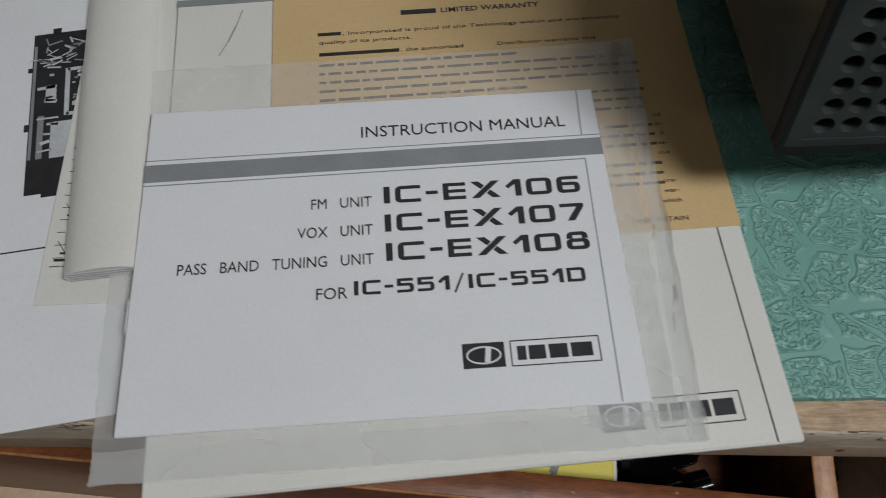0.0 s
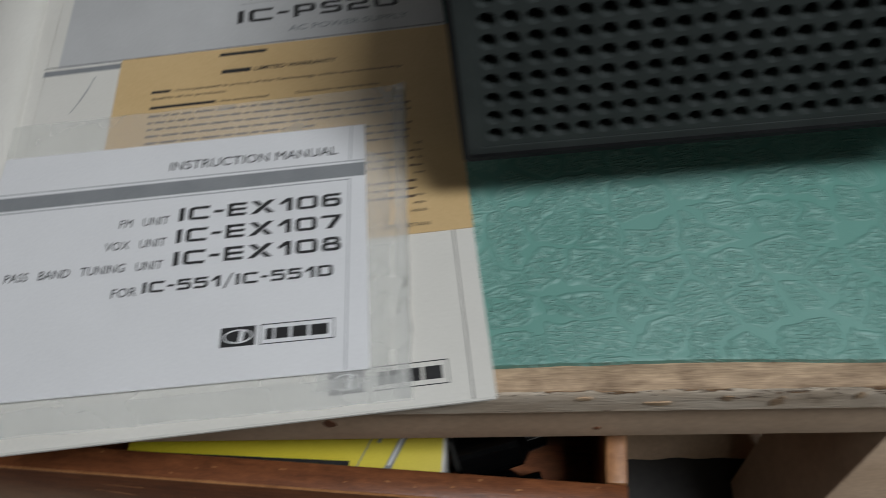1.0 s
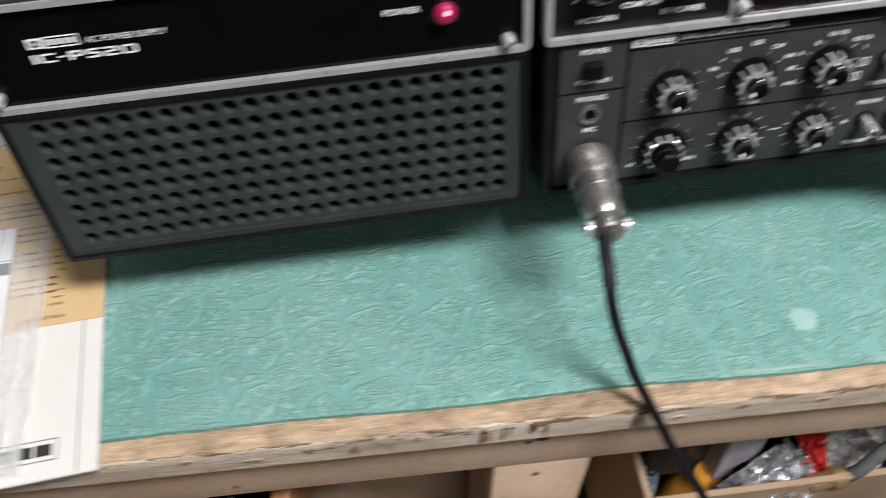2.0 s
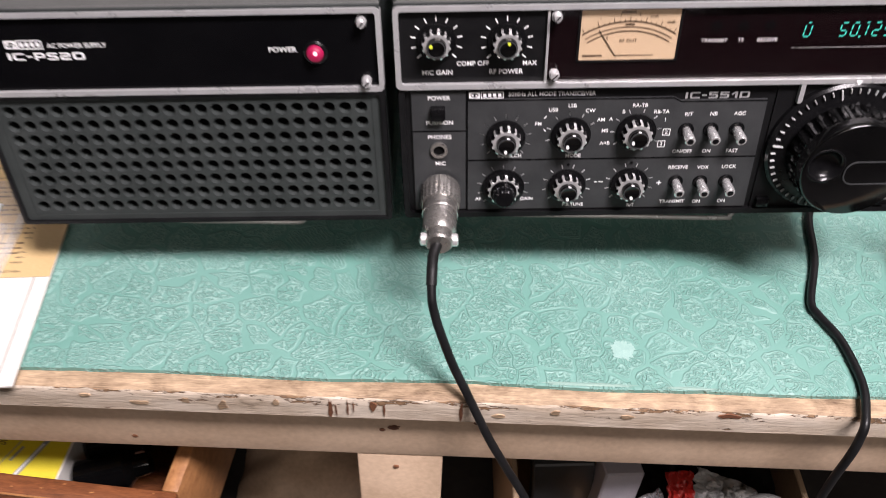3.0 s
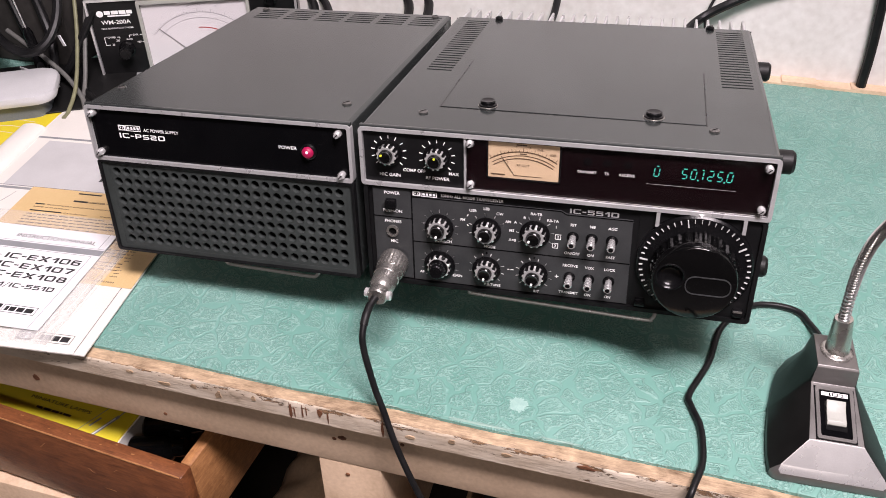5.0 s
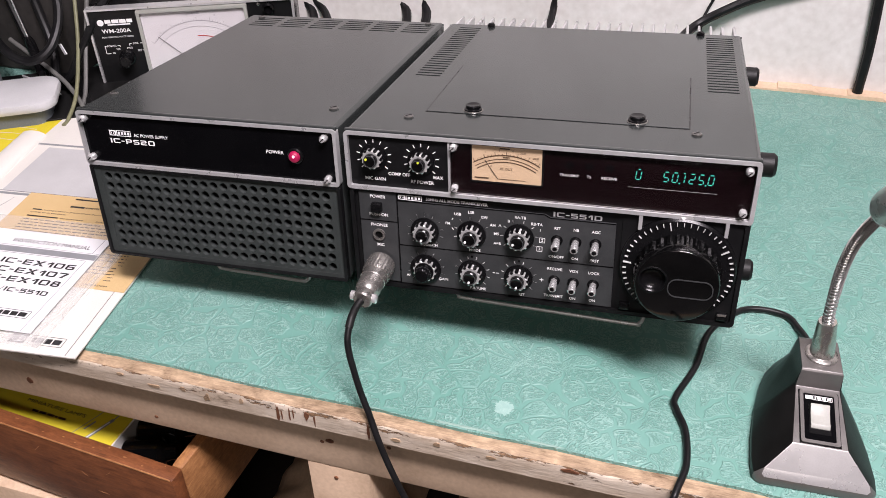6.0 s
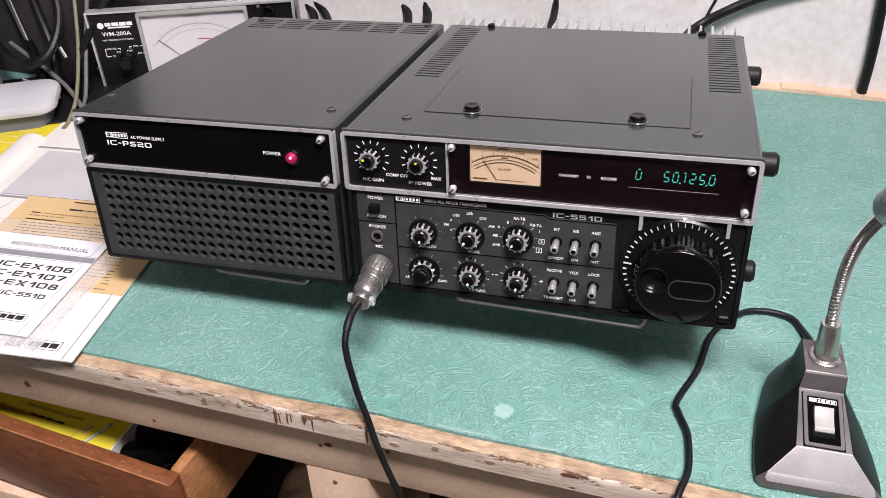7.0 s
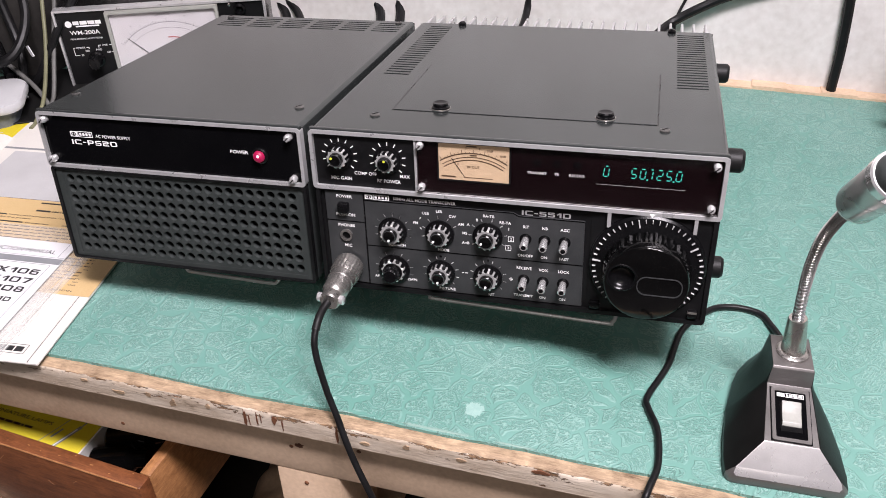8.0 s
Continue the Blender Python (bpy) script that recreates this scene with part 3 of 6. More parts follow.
part("lino_top", lino_sheet(), LINO, bench, "sea-green embossed linoleum bench top")
part("rail", box(-1.1, 0.9, 0.0130, 0.050, -0.0680, -0.0202, 0.0012), PAINT_CREAM, bench, "cream painted front rail")
part("leg", box(-0.0145, 0.0315, 0.0134, 0.075, FLOOR_Z, -0.0682, 0.0015), PAINT_CREAM, bench, "cream painted leg")
part("lower_rail", box(-1.04, -0.118, 0.0000, 0.030, -0.285, -0.184, 0.0015), PAINT_CREAM, bench, "cream painted lower rail")
part("leg", box(-1.09, -1.045, 0.0134, 0.075, FLOOR_Z, -0.0682, 0.0015), PAINT_CREAM, bench, "cream painted leg")
part("leg", box(0.85, 0.895, 0.0134, 0.075, FLOOR_Z, -0.0682, 0.0015), PAINT_CREAM, bench, "cream painted leg")
# scars: nail heads, burnt notches and rusty runs on the edge
def chip(x, z, w, h, seed, mat, label, y):
    """A splintered patch with a ragged outline on the front of the edge."""
    rng = random.Random(seed)
    n = 8
    line = []
    for k in range(n):
        a = 2 * math.pi * k / n
        line.append((x + w / 2 * math.cos(a) * rng.uniform(0.45, 1.2), z + h / 2 * math.sin(a) * rng.uniform(0.45, 1.2)))
    part("scar", prism(line, 1, y - 0.0005, y + 0.001), mat, bench, label)


for k, (x, z, w, h) in enumerate(((-0.0232, -0.0115, 0.0030, 0.0190), (-0.0205, -0.013, 0.0009, 0.012), (-0.0150, -0.012, 0.0010, 0.013), (-0.0122, -0.010, 0.0007, 0.010), (-0.0030, -0.0085, 0.0062, 0.0090), (0.0026, -0.0110, 0.0014, 0.0120), (0.0392, -0.0115, 0.0022, 0.0185),
                                   (0.166, -0.0060, 0.0130, 0.0036))):
    chip(x, z, w, h, k + 3, RUST, "rusty brown scar in the edge", 0.0034)
for k, (x, z, w, h) in enumerate(((-0.092, -0.0090, 0.0060, 0.0052), (-0.0745, -0.0125, 0.0052, 0.0085), (-0.0490, -0.0085, 0.0034, 0.0048), (-0.115, -0.0125, 0.0110, 0.0032), (0.0574, -0.0130, 0.0070, 0.0030), (0.0837, -0.0085, 0.0060, 0.0034), (-0.140, -0.0080, 0.0060, 0.0030), (0.118, -0.0095, 0.0080, 0.0034))):
    chip(x, z, w, h, k + 31, WOOD_BARE, "bare wood where paint has chipped off", 0.0034)
for x, z in ((0.0065, -0.080), (0.0062, -0.0405), (-0.0001, -0.0437), (-0.1307, -0.0585), (0.048, -0.0346)):
    part("nail_head", turned((x, 0.0138, z), (0, -1, 0), [(0, 0.0017), (0.0009, 0.0016), (0.0012, 0.0010)], 10), RUST, bench)
chip(-0.2361, -0.0500, 0.0085, 0.0060, 71, RUST, "brown smear on the rail", 0.0130)
chip(0.0060, -0.0412, 0.0075, 0.0042, 72, RUST, "brown smear on the rail", 0.0131)


def blot(r, seed, thick):
    bm = bmesh.new()
    top = bm.verts.new((0, 0, thick))
    ring = []
    for i in range(120):
        a = 2 * math.pi * i / 120
        rr = r * (1 + 0.30 * noise.noise((math.cos(a) * 2, math.sin(a) * 2, seed)) + 0.26 * noise.noise((math.cos(a) * 6, math.sin(a) * 6, seed)) + 0.16 * noise.noise((math.cos(a) * 16, math.sin(a) * 16, seed)))
        ring.append(bm.verts.new((rr * math.cos(a), rr * math.sin(a), 0.00002)))
    for i in range(120):
        bm.faces.new((top, ring[i], ring[(i + 1) % 120]))
    return bm


stain = part("paint_spot", blot(0.0056, 2, 0.00015), STAIN, bench, "pale dried paint spot")
stain.matrix_local = pose(0.1185, 0.0358, 0.00025)
for x, y, r, wide in ((0.100, 0.0142, 0.0036, 6.0), (0.148, 0.0140, 0.0026, 5.0), (0.040, 0.0140, 0.0016, 4.0)):
    s = part("paint_spot", blot(r, x * 90, 0.0006), FILLER, bench, "pale dried filler along the lino edge")
    s.matrix_local = pose(x, y, 0.0002) @ Matrix.Diagonal((wide, 0.30, 0.4, 1))
corner_post = solo("corner_post", box(0, 0.034, 0, 0.016, 0.001, 1.40, 0.0015), WOOD_PALE, pose(0.4035, 0.5522, 0, 0, 0, 2.3), "raw pine post in the wall corner", "post", "structure")

# ---- transceiver and power supply ----
RIG = pose(0.0002, 0.0886, 0.1529, -7.2, -2.36, 4.04)
MM = 0.001


def louvre_lid(x0, x1, y0, y1, slots, z=0.0, t=0.0012):
    """A flat sheet-metal top with real slots: slots are (x0, x1, y0, y1)."""
    xs = sorted({x0, x1, *(s[0] for s in slots), *(s[1] for s in slots)})
    ys = sorted({y0, y1, *(s[2] for s in slots), *(s[3] for s in slots)})
    bm = bmesh.new()
    grid = {}
    def v(x, y, zz):
        key = (x, y, zz)
        if key not in grid:
            grid[key] = bm.verts.new(key)
        return grid[key]
    gap = {(s[0], s[2]) for s in slots}
    for xa, xb in zip(xs, xs[1:]):
        for ya, yb in zip(ys, ys[1:]):
            hole = any(s[0] <= xa and xb <= s[1] and s[2] <= ya and yb <= s[3] for s in slots)
            if hole:
                for p, q in (((xa, ya), (xb, ya)), ((xb, ya), (xb, yb)), ((xb, yb), (xa, yb)), ((xa, yb), (xa, ya))):
                    bm.faces.new((v(*p, z), v(*q, z), v(*q, z - t), v(*p, z - t)))
            else:
                bm.faces.new((v(xa, ya, z), v(xb, ya, z), v(xb, yb, z), v(xa, yb, z)))
    return bm


def case_shell(x0, x1, depth, slots):
    """Case with a rounded top edge at each side; the top sheet has its slots cut out."""
    r = 3 * MM
    bm = louvre_lid(x0 + r, x1 - r, 0.002, depth, slots)
    arc = [(math.sin(radians(a)), math.cos(radians(a))) for a in (0, 22.5, 45, 67.5, 90)]
    for side in (-1, 1):
        edge = x0 + r if side < 0 else x1 - r
        prof = [(edge + side * r * s, -r + r * c) for s, c in arc] + [(x0 if side < 0 else x1, -0.106)]
        a = [bm.verts.new((x, 0.002, z)) for x, z in prof]
        b = [bm.verts.new((x, depth, z)) for x, z in prof]
        for i in range(len(prof) - 1):
            bm.faces.new((a[i], b[i], b[i + 1], a[i + 1]))
    q = [bm.verts.new(p) for p in ((x0, depth, -0.106), (x1, depth, -0.106), (x1, depth, -0.0008), (x0, depth, -0.0008))]
    bm.faces.new(q)
    q = [bm.verts.new(p) for p in ((x0, 0.002, -0.106), (x1, 0.002, -0.106), (x1, depth, -0.106), (x0, depth, -0.106))]
    bm.faces.new(q)
    return bm


def screw(parent, at, way, r=0.0026, long=0.0035, mat=CHROME, name="screw"):
    way = Vector(way).normalized()
    s = part(name, turned(at, way, [(0, r), (long * 0.6, r), (long, r * 0.62)], 14), mat, parent)
    side = way.orthogonal().normalized()
    q = Vector(at) + way * (long + 0.00002)
    slot = turned(q - side * r * 0.7, side, [(0, 0.00035), (r * 1.4, 0.00035)], 4)
    part("screw_slot", slot, BLACK, s)
    return s


def bezel(x0, x1, z0, z1, w=0.0022, y0=-0.0022, y1=0.003):
    return frame_ring(rounded(x0, x1, z0, z1, 0.0025), rounded(x0 + w, x1 - w, z0 + w, z1 - w, 0.0012), y0, y1)


def bail(parent, x0, x1, y, z):
    """The wire stand under the front: hinged on the bottom plate, its foot on the bench."""
    top, k = -0.1065, (z[1] - z[0]) / (x1 - x0)
    zz = lambda x: z[0] + k * (x - x0)
    pts = [(x0 - 0.003, y + 0.030, top), (x0 - 0.002, y + 0.012, (top + z[0]) / 2), (x0 - 0.0005, y + 0.003, z[0] + 0.006), (x0 + 0.002, y + 0.0005, z[0] + 0.0012), (x0 + 0.008, y, zz(x0 + 0.008)),
           ((x0 + x1) / 2, y, zz((x0 + x1) / 2)), (x1 - 0.008, y, zz(x1 - 0.008)), (x1 - 0.002, y + 0.0005, z[1] + 0.0012), (x1 + 0.0005, y + 0.003, z[1] + 0.006), (x1 + 0.002, y + 0.012, (top + z[1]) / 2), (x1 + 0.003, y + 0.030, top)]
    part("bail_stand", tube(pts, 0.0014, 8, 6), WIRE, parent, "bent chrome wire stand")
    for fx in (x0 - 0.02, x1 + 0.02):
        low = RIG @ Vector((fx, 0.235, -0.106))
        part("rear_foot", turned((fx, 0.235, -0.106), (0, 0, -1), [(0, 0.008), (max(0.003, low.z - 0.0005), 0.0075)], 16), RUBBER, parent)


def logo_bars(parent, x0, x1, z, h, ink, back):
    """The maker's mark as plain shapes: a solid block with an oval, and a framed bar."""
    w = x1 - x0
    a = bmesh.new()
    stroke(a, x0, z, x0 + 0.32 * w, z, h)
    for zz in (z - h / 2, z + h / 2):
        stroke(a, x0 + 0.36 * w, zz, x1, zz, h * 0.10)
    for xx in (x0 + 0.36 * w, x1):
        stroke(a, xx, z - h * 0.55, xx, z + h * 0.55, h * 0.10)
    for k in range(4):
        xx = x0 + (0.46 + 0.145 * k) * w
        stroke(a, xx - 0.045 * w, z, xx + 0.045 * w, z, h * 0.52)
    p = part("maker_mark", a, ink, parent)
    o = frame_ring([(x0 + 0.16 * w + 0.115 * w * math.cos(t * math.pi / 8), z + 0.34 * h * math.sin(t * math.pi / 8)) for t in range(16)],
                   [(x0 + 0.16 * w + 0.085 * w * math.cos(t * math.pi / 8), z + 0.24 * h * math.sin(t * math.pi / 8)) for t in range(16)], -0.0003, -0.0001)
    stroke(o, x0 + 0.15 * w, z - 0.28 * h, x0 + 0.18 * w, z + 0.28 * h, 0.06 * w, -0.0003)
    part("oval", o, back, p)


# -- power supply --
psu = thing("power_supply", RIG, "grey metal power supply unit with perforated front and lit red lamp", "power supply")
PX0, PX1 = -0.1875, -0.0062
ps_slots = []
for g in range(6):
    gx = -0.1735 + g * 0.0278
    for k in range(5):
        gy = 0.2185 + k * 0.0062
        ps_slots.append((round(gx, 5), round(gx + 0.0225, 5), round(gy, 5), round(gy + 0.0026, 5)))
part("case", case_shell(PX0, PX1, 0.253, ps_slots), CASE_GREY, psu, "grey painted sheet-metal case")
# Black sheet below the slots stands for the dark inside of the case.
part("vent_dark_sheet", box(PX0 + 0.004, PX1 - 0.004, 0.205, 0.252, -0.016, -0.012), HOLLOW, psu)
part("top_lip", box(PX0, PX1, -0.0012, 0.0022, -0.0022, 0.0005, 0.0007), CASE_GREY, psu)
part("bezel", bezel(PX0 - 0.0004, PX1 + 0.0002, -0.0388, -0.0008), SILVER, psu, "satin silver frame")
part("front_panel", box(PX0 + 0.0016, PX1 - 0.0016, 0.0, 0.002, -0.0372, -0.0026), FACE_BLACK, psu, "glossy black front panel")
for sx, sz in ((-0.1828, -0.0062), (-0.1829, -0.0332), (-0.0141, -0.0070), (-0.0137, -0.0340)):
    screw(psu, (sx, 0.0, sz), (0, -1, 0), 0.0024, 0.0052)
lampbody = part("pilot_lamp", turned((-0.0346, 0, -0.0205), (0, -1, 0), [(0, 0.0052), (0.0012, 0.0052), (0.0018, 0.0044)], 24), BLACK, psu)
part("lens", turned((-0.0346, -0.0014, -0.0205), (0, -1, 0), [(0, 0.0037), (0.0016, 0.0036), (0.0028, 0.0028), (0.0034, 0.0014)], 24), RED_LENS, lampbody, "glowing red lens")
part("filament", turned((-0.0342, -0.0046, -0.0196), (0, -1, 0), [(0, 0.0010), (0.0004, 0.0007)], 16), RED_CORE, lampbody)
write("POWER", 2.2 * MM, psu, on_front(-48.7, -20.4), WHITE_INK, 1.1, bold=0.012)
logo_bars(psu, -0.1667, -0.1509, -0.0154, 0.0036, WHITE_INK, FACE_BLACK)
write("AC POWER SUPPLY", 2.1 * MM, psu, on_front(-148.5, -17.0), WHITE_INK, 0.95, "LEFT")
block_write("IC-PS20", 3.3 * MM, 33 * MM, psu, on_front(-166.9, -22.4), WHITE_INK)


def perforated(x0, x1, z0, z1, px, pz, cols, rows, r, cx, cz):
    """A plate with a grid of round, chamfered holes; the holes are cut through."""
    bm = bmesh.new()
    n = 20
    for i in range(cols):
        for j in range(rows):
            ox, oz = cx + i * px, cz - j * pz
            xa = x0 if i == 0 else ox - px / 2
            xb = x1 if i == cols - 1 else ox + px / 2
            zb = z1 if j == 0 else oz + pz / 2
            za = z0 if j == rows - 1 else oz - pz / 2
            outer = []
            for k in range(n):
                a = 2 * math.pi * (k + 0.5) / n
                c, s = math.cos(a), math.sin(a)
                lim = min((xb - ox) / c if c > 0 else (xa - ox) / c, (zb - oz) / s if s > 0 else (za - oz) / s)
                outer.append(bm.verts.new((ox + lim * c, 0, oz + lim * s)))
            rings = [outer]
            for rr, y in ((r * 1.10, 0.0), (r, 0.0006), (r * 0.97, 0.0040)):
                rings.append([bm.verts.new((ox + rr * math.cos(2 * math.pi * (k + 0.5) / n), y, oz + rr * math.sin(2 * math.pi * (k + 0.5) / n))) for k in range(n)])
            for a, b in zip(rings, rings[1:]):
                for k in range(n):
                    bm.faces.new((a[k], a[(k + 1) % n], b[(k + 1) % n], b[k]))
            for xx, zz in ((xa, za), (xb, za), (xb, zb), (xa, zb)):
                near = sorted(outer, key=lambda v: (v.co.x - xx) ** 2 + (v.co.z - zz) ** 2)[:2]
                if all((q.co - Vector((xx, 0, zz))).length > 1e-6 for q in near):
                    bm.faces.new((near[0], near[1], bm.verts.new((xx, 0, zz))))
    return bm


part("grille", perforated(-0.1806, -0.0123, -0.1036, -0.0418, 0.00720, 0.00731, 23, 8, 0.00262, -0.1757, -0.0475), GRILLE, psu, "charcoal perforated plastic grille", 30)
part("grille_rim", frame_ring(rounded(PX0 + 0.0006, PX1 - 0.0006, -0.1078, -0.0390, 0.002), rounded(-0.1806, -0.0123, -0.1036, -0.0418, 0.0002), -0.0004, 0.006), GRILLE, psu)
part("grille_edge", frame_ring(rounded(PX0 + 0.0002, PX1 - 0.0002, -0.1080, -0.0388, 0.002), rounded(PX0 + 0.0022, PX1 - 0.0022, -0.1064, -0.0404, 0.0015), -0.0020, 0.004), FACE_MATT, psu, "black raised rim")
part("speaker_cloth", box(-0.183, -0.010, 0.0046, 0.006, -0.105, -0.040), HOLLOW, psu, "black cloth behind the holes")
for sx, sy in ((-0.1795, 0.030), (-0.0195, 0.031), (-0.1735, 0.246), (-0.0185, 0.247)):
    screw(psu, (sx, sy, 0), (0, 0, 1), 0.0030, 0.0014, DARK_STEEL)
bail(psu, -0.135, -0.0585, 0.046, (-0.1412, -0.1438))

# -- transceiver --
rig = thing("transceiver", RIG, "grey metal radio transceiver with lit green display, meter and big dial", "transceiver")
TX0, TX1 = -0.0006, 0.2376
tx_slots = []
for k in range(24):
    y = 0.1085 + k * 0.0057
    for a, b in ((0.0115, 0.0295), (0.2102, 0.2300)):
        tx_slots.append((a, b, round(y, 5), round(y + 0.0024, 5)))
part("case", case_shell(TX0, TX1, 0.252, tx_slots), CASE_GREY, rig, "grey painted sheet-metal case")
# Black sheet under the vents, in place of the case's unlit inside.
part("vent_dark_sheet", box(TX0 + 0.004, TX1 - 0.004, 0.100, 0.2515, -0.020, -0.014), HOLLOW, rig)
part("top_lip", box(TX0, TX1, -0.0012, 0.0022, -0.0022, 0.0005, 0.0007), CASE_GREY, rig)
hatch = part("hatch", box(0.0400, 0.1990, 0.0385, 0.1350, 0.0, 0.0004, 0.00015, 1), CASE_GREY, rig, "flush service hatch in the top")
seam = bmesh.new()
for a, b, c, d in ((0.0392, 0.1998, 0.0377, 0.0384), (0.0392, 0.1998, 0.1351, 0.1358), (0.0392, 0.0399, 0.0377, 0.1358), (0.1991, 0.1998, 0.0377, 0.1358)):
    box(a, b, c, d, -0.0002, 0.00012, 0, 1, seam)
part("hatch_seam", seam, BLACK, rig)
for cx in (0.0684, 0.1690):
    c = part("hatch_catch", turned((cx, 0.0455, 0.0003), (0, 0, 1), [(0, 0.0058), (0.0012, 0.0058), (0.0016, 0.0048), (0.0022, 0.0046), (0.0030, 0.0048), (0.0036, 0.0042), (0.0032, 0.0028)], 24), BLACK, rig, "black push catch")
    part("catch_ring", turned((cx, 0.0455, 0.0003), (0, 0, 1), [(0, 0.0064), (0.0005, 0.0062)], 24), NICKEL, c)
for sx, sy in ((0.0320, 0.026), (0.2035, 0.030)):
    screw(rig, (sx, sy, 0), (0, 0, 1), 0.0030, 0.0014, DARK_STEEL)
for sx, sy in ((0.0365, 0.2485), (0.2060, 0.2490)):
    screw(rig, (sx, sy, 0), (0, 0, 1), 0.0032, 0.0028, BLACK)
for k in range(26):
    fx = 0.004 + k * 0.0091
    part("cooling_fin", box(fx, fx + 0.0020, 0.252, 0.280, -0.100, 0.0, 0.0007, 2), SILVER, rig)
part("heat_sink", box(TX0 + 0.002, TX1 - 0.002, 0.252, 0.258, -0.104, -0.006), SILVER, rig, "aluminium heat sink on the back")
for fy, fz in ((0.017, -0.0095), (0.036, -0.088), (0.178, -0.0095)):
    part("side_foot", turned((TX1, fy, fz), (1, 0, 0), [(0, 0.0068), (0.0075, 0.0068), (0.0092, 0.0054)], 20), RUBBER, rig, "black rubber side foot")

# front frame with its step round the dial
part("bezel_step", prism([(0.2240, -0.0368), (TX1 - 0.0004, -0.0368), (TX1 - 0.0004, -0.0384), (0.2260, -0.0384), (0.2260, -0.0478), (0.2240, -0.0478)], 1, -0.00195, 0.003), SILVER, rig)
part("bezel_step", prism([(0.1765, -0.0368), (0.1786, -0.0368), (0.1786, -0.0478), (0.1765, -0.0478)], 1, -0.00195, 0.003), SILVER, rig)
part("bezel", bezel(TX0 - 0.0003, TX1 + 0.0003, -0.0384, -0.0006, 0.0023), SILVER, rig, "satin silver frame")
part("upper_panel", box(0.0016, 0.0635, 0.0002, 0.002, -0.0364, -0.0026), FACE_MATT, rig, "matt black control panel")
part("display_panel", box(0.0637, 0.2354, 0.0012, 0.0024, -0.0364, -0.0026), FACE_BLACK, rig, "glossy black display panel")
part("display_filter", box(0.0650, 0.2352, 0.0009, 0.0012, -0.0362, -0.0028), FILTER_RED, rig, "smoked red plastic filter over the display")
pane = part("window", box(0.0646, 0.2350, -0.0012, -0.0002, -0.0360, -0.0030, 0.0003), CLEAR, rig, "clear acrylic window")
pane.visible_shadow = False
part("window_edge", box(0.0636, 0.0648, -0.0014, 0.0012, -0.0360, -0.0030, 0.0002), SILVER, rig)
for sx, sz in ((0.0674, -0.0058), (0.0678, -0.0318), (0.2318, -0.0064), (0.2316, -0.0312)):
    screw(rig, (sx, -0.001, sz), (0, -1, 0), 0.0023, 0.0042)

# meter
meter = part("meter", frame_ring(rounded(0.0770, 0.1204, -0.0276, -0.0032, 0.0006, 2), rounded(0.0780, 0.1194, -0.0266, -0.0042, 0.0004, 2), 0.0002, 0.0016), FACE_MATT, rig, "lit amber signal meter")
part("scale_card", box(0.0778, 0.1196, 0.0004, 0.0010, -0.0268, -0.0040), METER_PAPER, meter)
marks = bmesh.new()
MC = (0.0985, -0.0456)
for rad, w in ((0.0362, 0.00060), (0.0338, 0.00038), (0.0320, 0.00050)):
    for k in range(24):
        a, b = (radians(90 + 33 - 66 * (k + e) / 24) for e in (0, 1))
        stroke(marks, MC[0] + rad * math.cos(a), MC[1] + rad * math.sin(a), MC[0] + rad * math.cos(b), MC[1] + rad * math.sin(b), w, 0.0002)
for k in range(19):
    a = radians(90 + 31 - 62 * k / 18)
    r1 = 0.0384 if k % 3 == 0 else 0.0372
    stroke(marks, MC[0] + 0.0362 * math.cos(a), MC[1] + 0.0362 * math.sin(a), MC[0] + r1 * math.cos(a), MC[1] + r1 * math.sin(a), 0.00028, 0.0002)
stroke(marks, 0.0795, -0.0246, 0.0880, -0.0246, 0.0008, 0.0002)
stroke(marks, 0.0930, -0.0246, 0.1100, -0.0246, 0.0003, 0.0002)
stroke(marks, 0.0945, -0.0053, 0.1005, -0.0053, 0.0007, 0.0002)
stroke(marks, 0.0965, -0.0107, 0.1005, -0.0107, 0.0007, 0.0002)
part("scale", marks, BROWN_INK, meter)
write("RF OUT", 1.5 * MM, meter, on_front(98.5, -18.7, 0.0003), BROWN_INK, 1.0)
for s, mx, mz in (("1", 86.0, -8.6), ("5", 94.3, -7.2), ("9", 102.3, -7.2), ("20dB", 108.2, -8.0), ("60dB", 115.6, -10.6), ("0", 89.5, -17.2), ("1", 110.6, -17.2)):
    write(s, 1.3 * MM, meter, on_front(mx, mz, 0.0003), BROWN_INK, 0.9)
needle = stroke(bmesh.new(), 0.0857, -0.0130, 0.0935, -0.0245, 0.00028, 0.0)
part("needle", needle, BLACK_INK, meter)

# green figures
SEG = {"U": "bcdef", "5": "acdfg", "0": "abcdef", "1": "bc", "2": "abdeg"}


def figure(ch, x, z, w=0.0027, h=0.0048):
    """One display figure; its topmost bar stands a little apart from the rest."""
    bm = bmesh.new()
    t = 0.00050
    k = 0.09
    def seg(xa, za, xb, zb):
        stroke(bm, x + xa + k * za, z + za, x + xb + k * zb, z + zb, t, 0.0004)
    a, b, g = w / 2, h / 2, 0.0004
    top = b + 0.0010
    ways = {"a": (-a + g, top, a - g, top), "b": (a, g, a, b - 0.0002), "c": (a, -b + g, a, -g), "d": (-a + g, -b, a - g, -b), "e": (-a, -b + g, -a, -g), "f": (-a, g, -a, b), "g": (-a + g, 0, a - g, 0)}
    for s in SEG[ch]:
        seg(*ways[s])
    if ch == "1":
        seg(a - 0.0011, top, a, top)
    if ch == "U":
        seg(-a * 0.45, top + 0.0003, a * 0.45, top + 0.0003)
    return bm


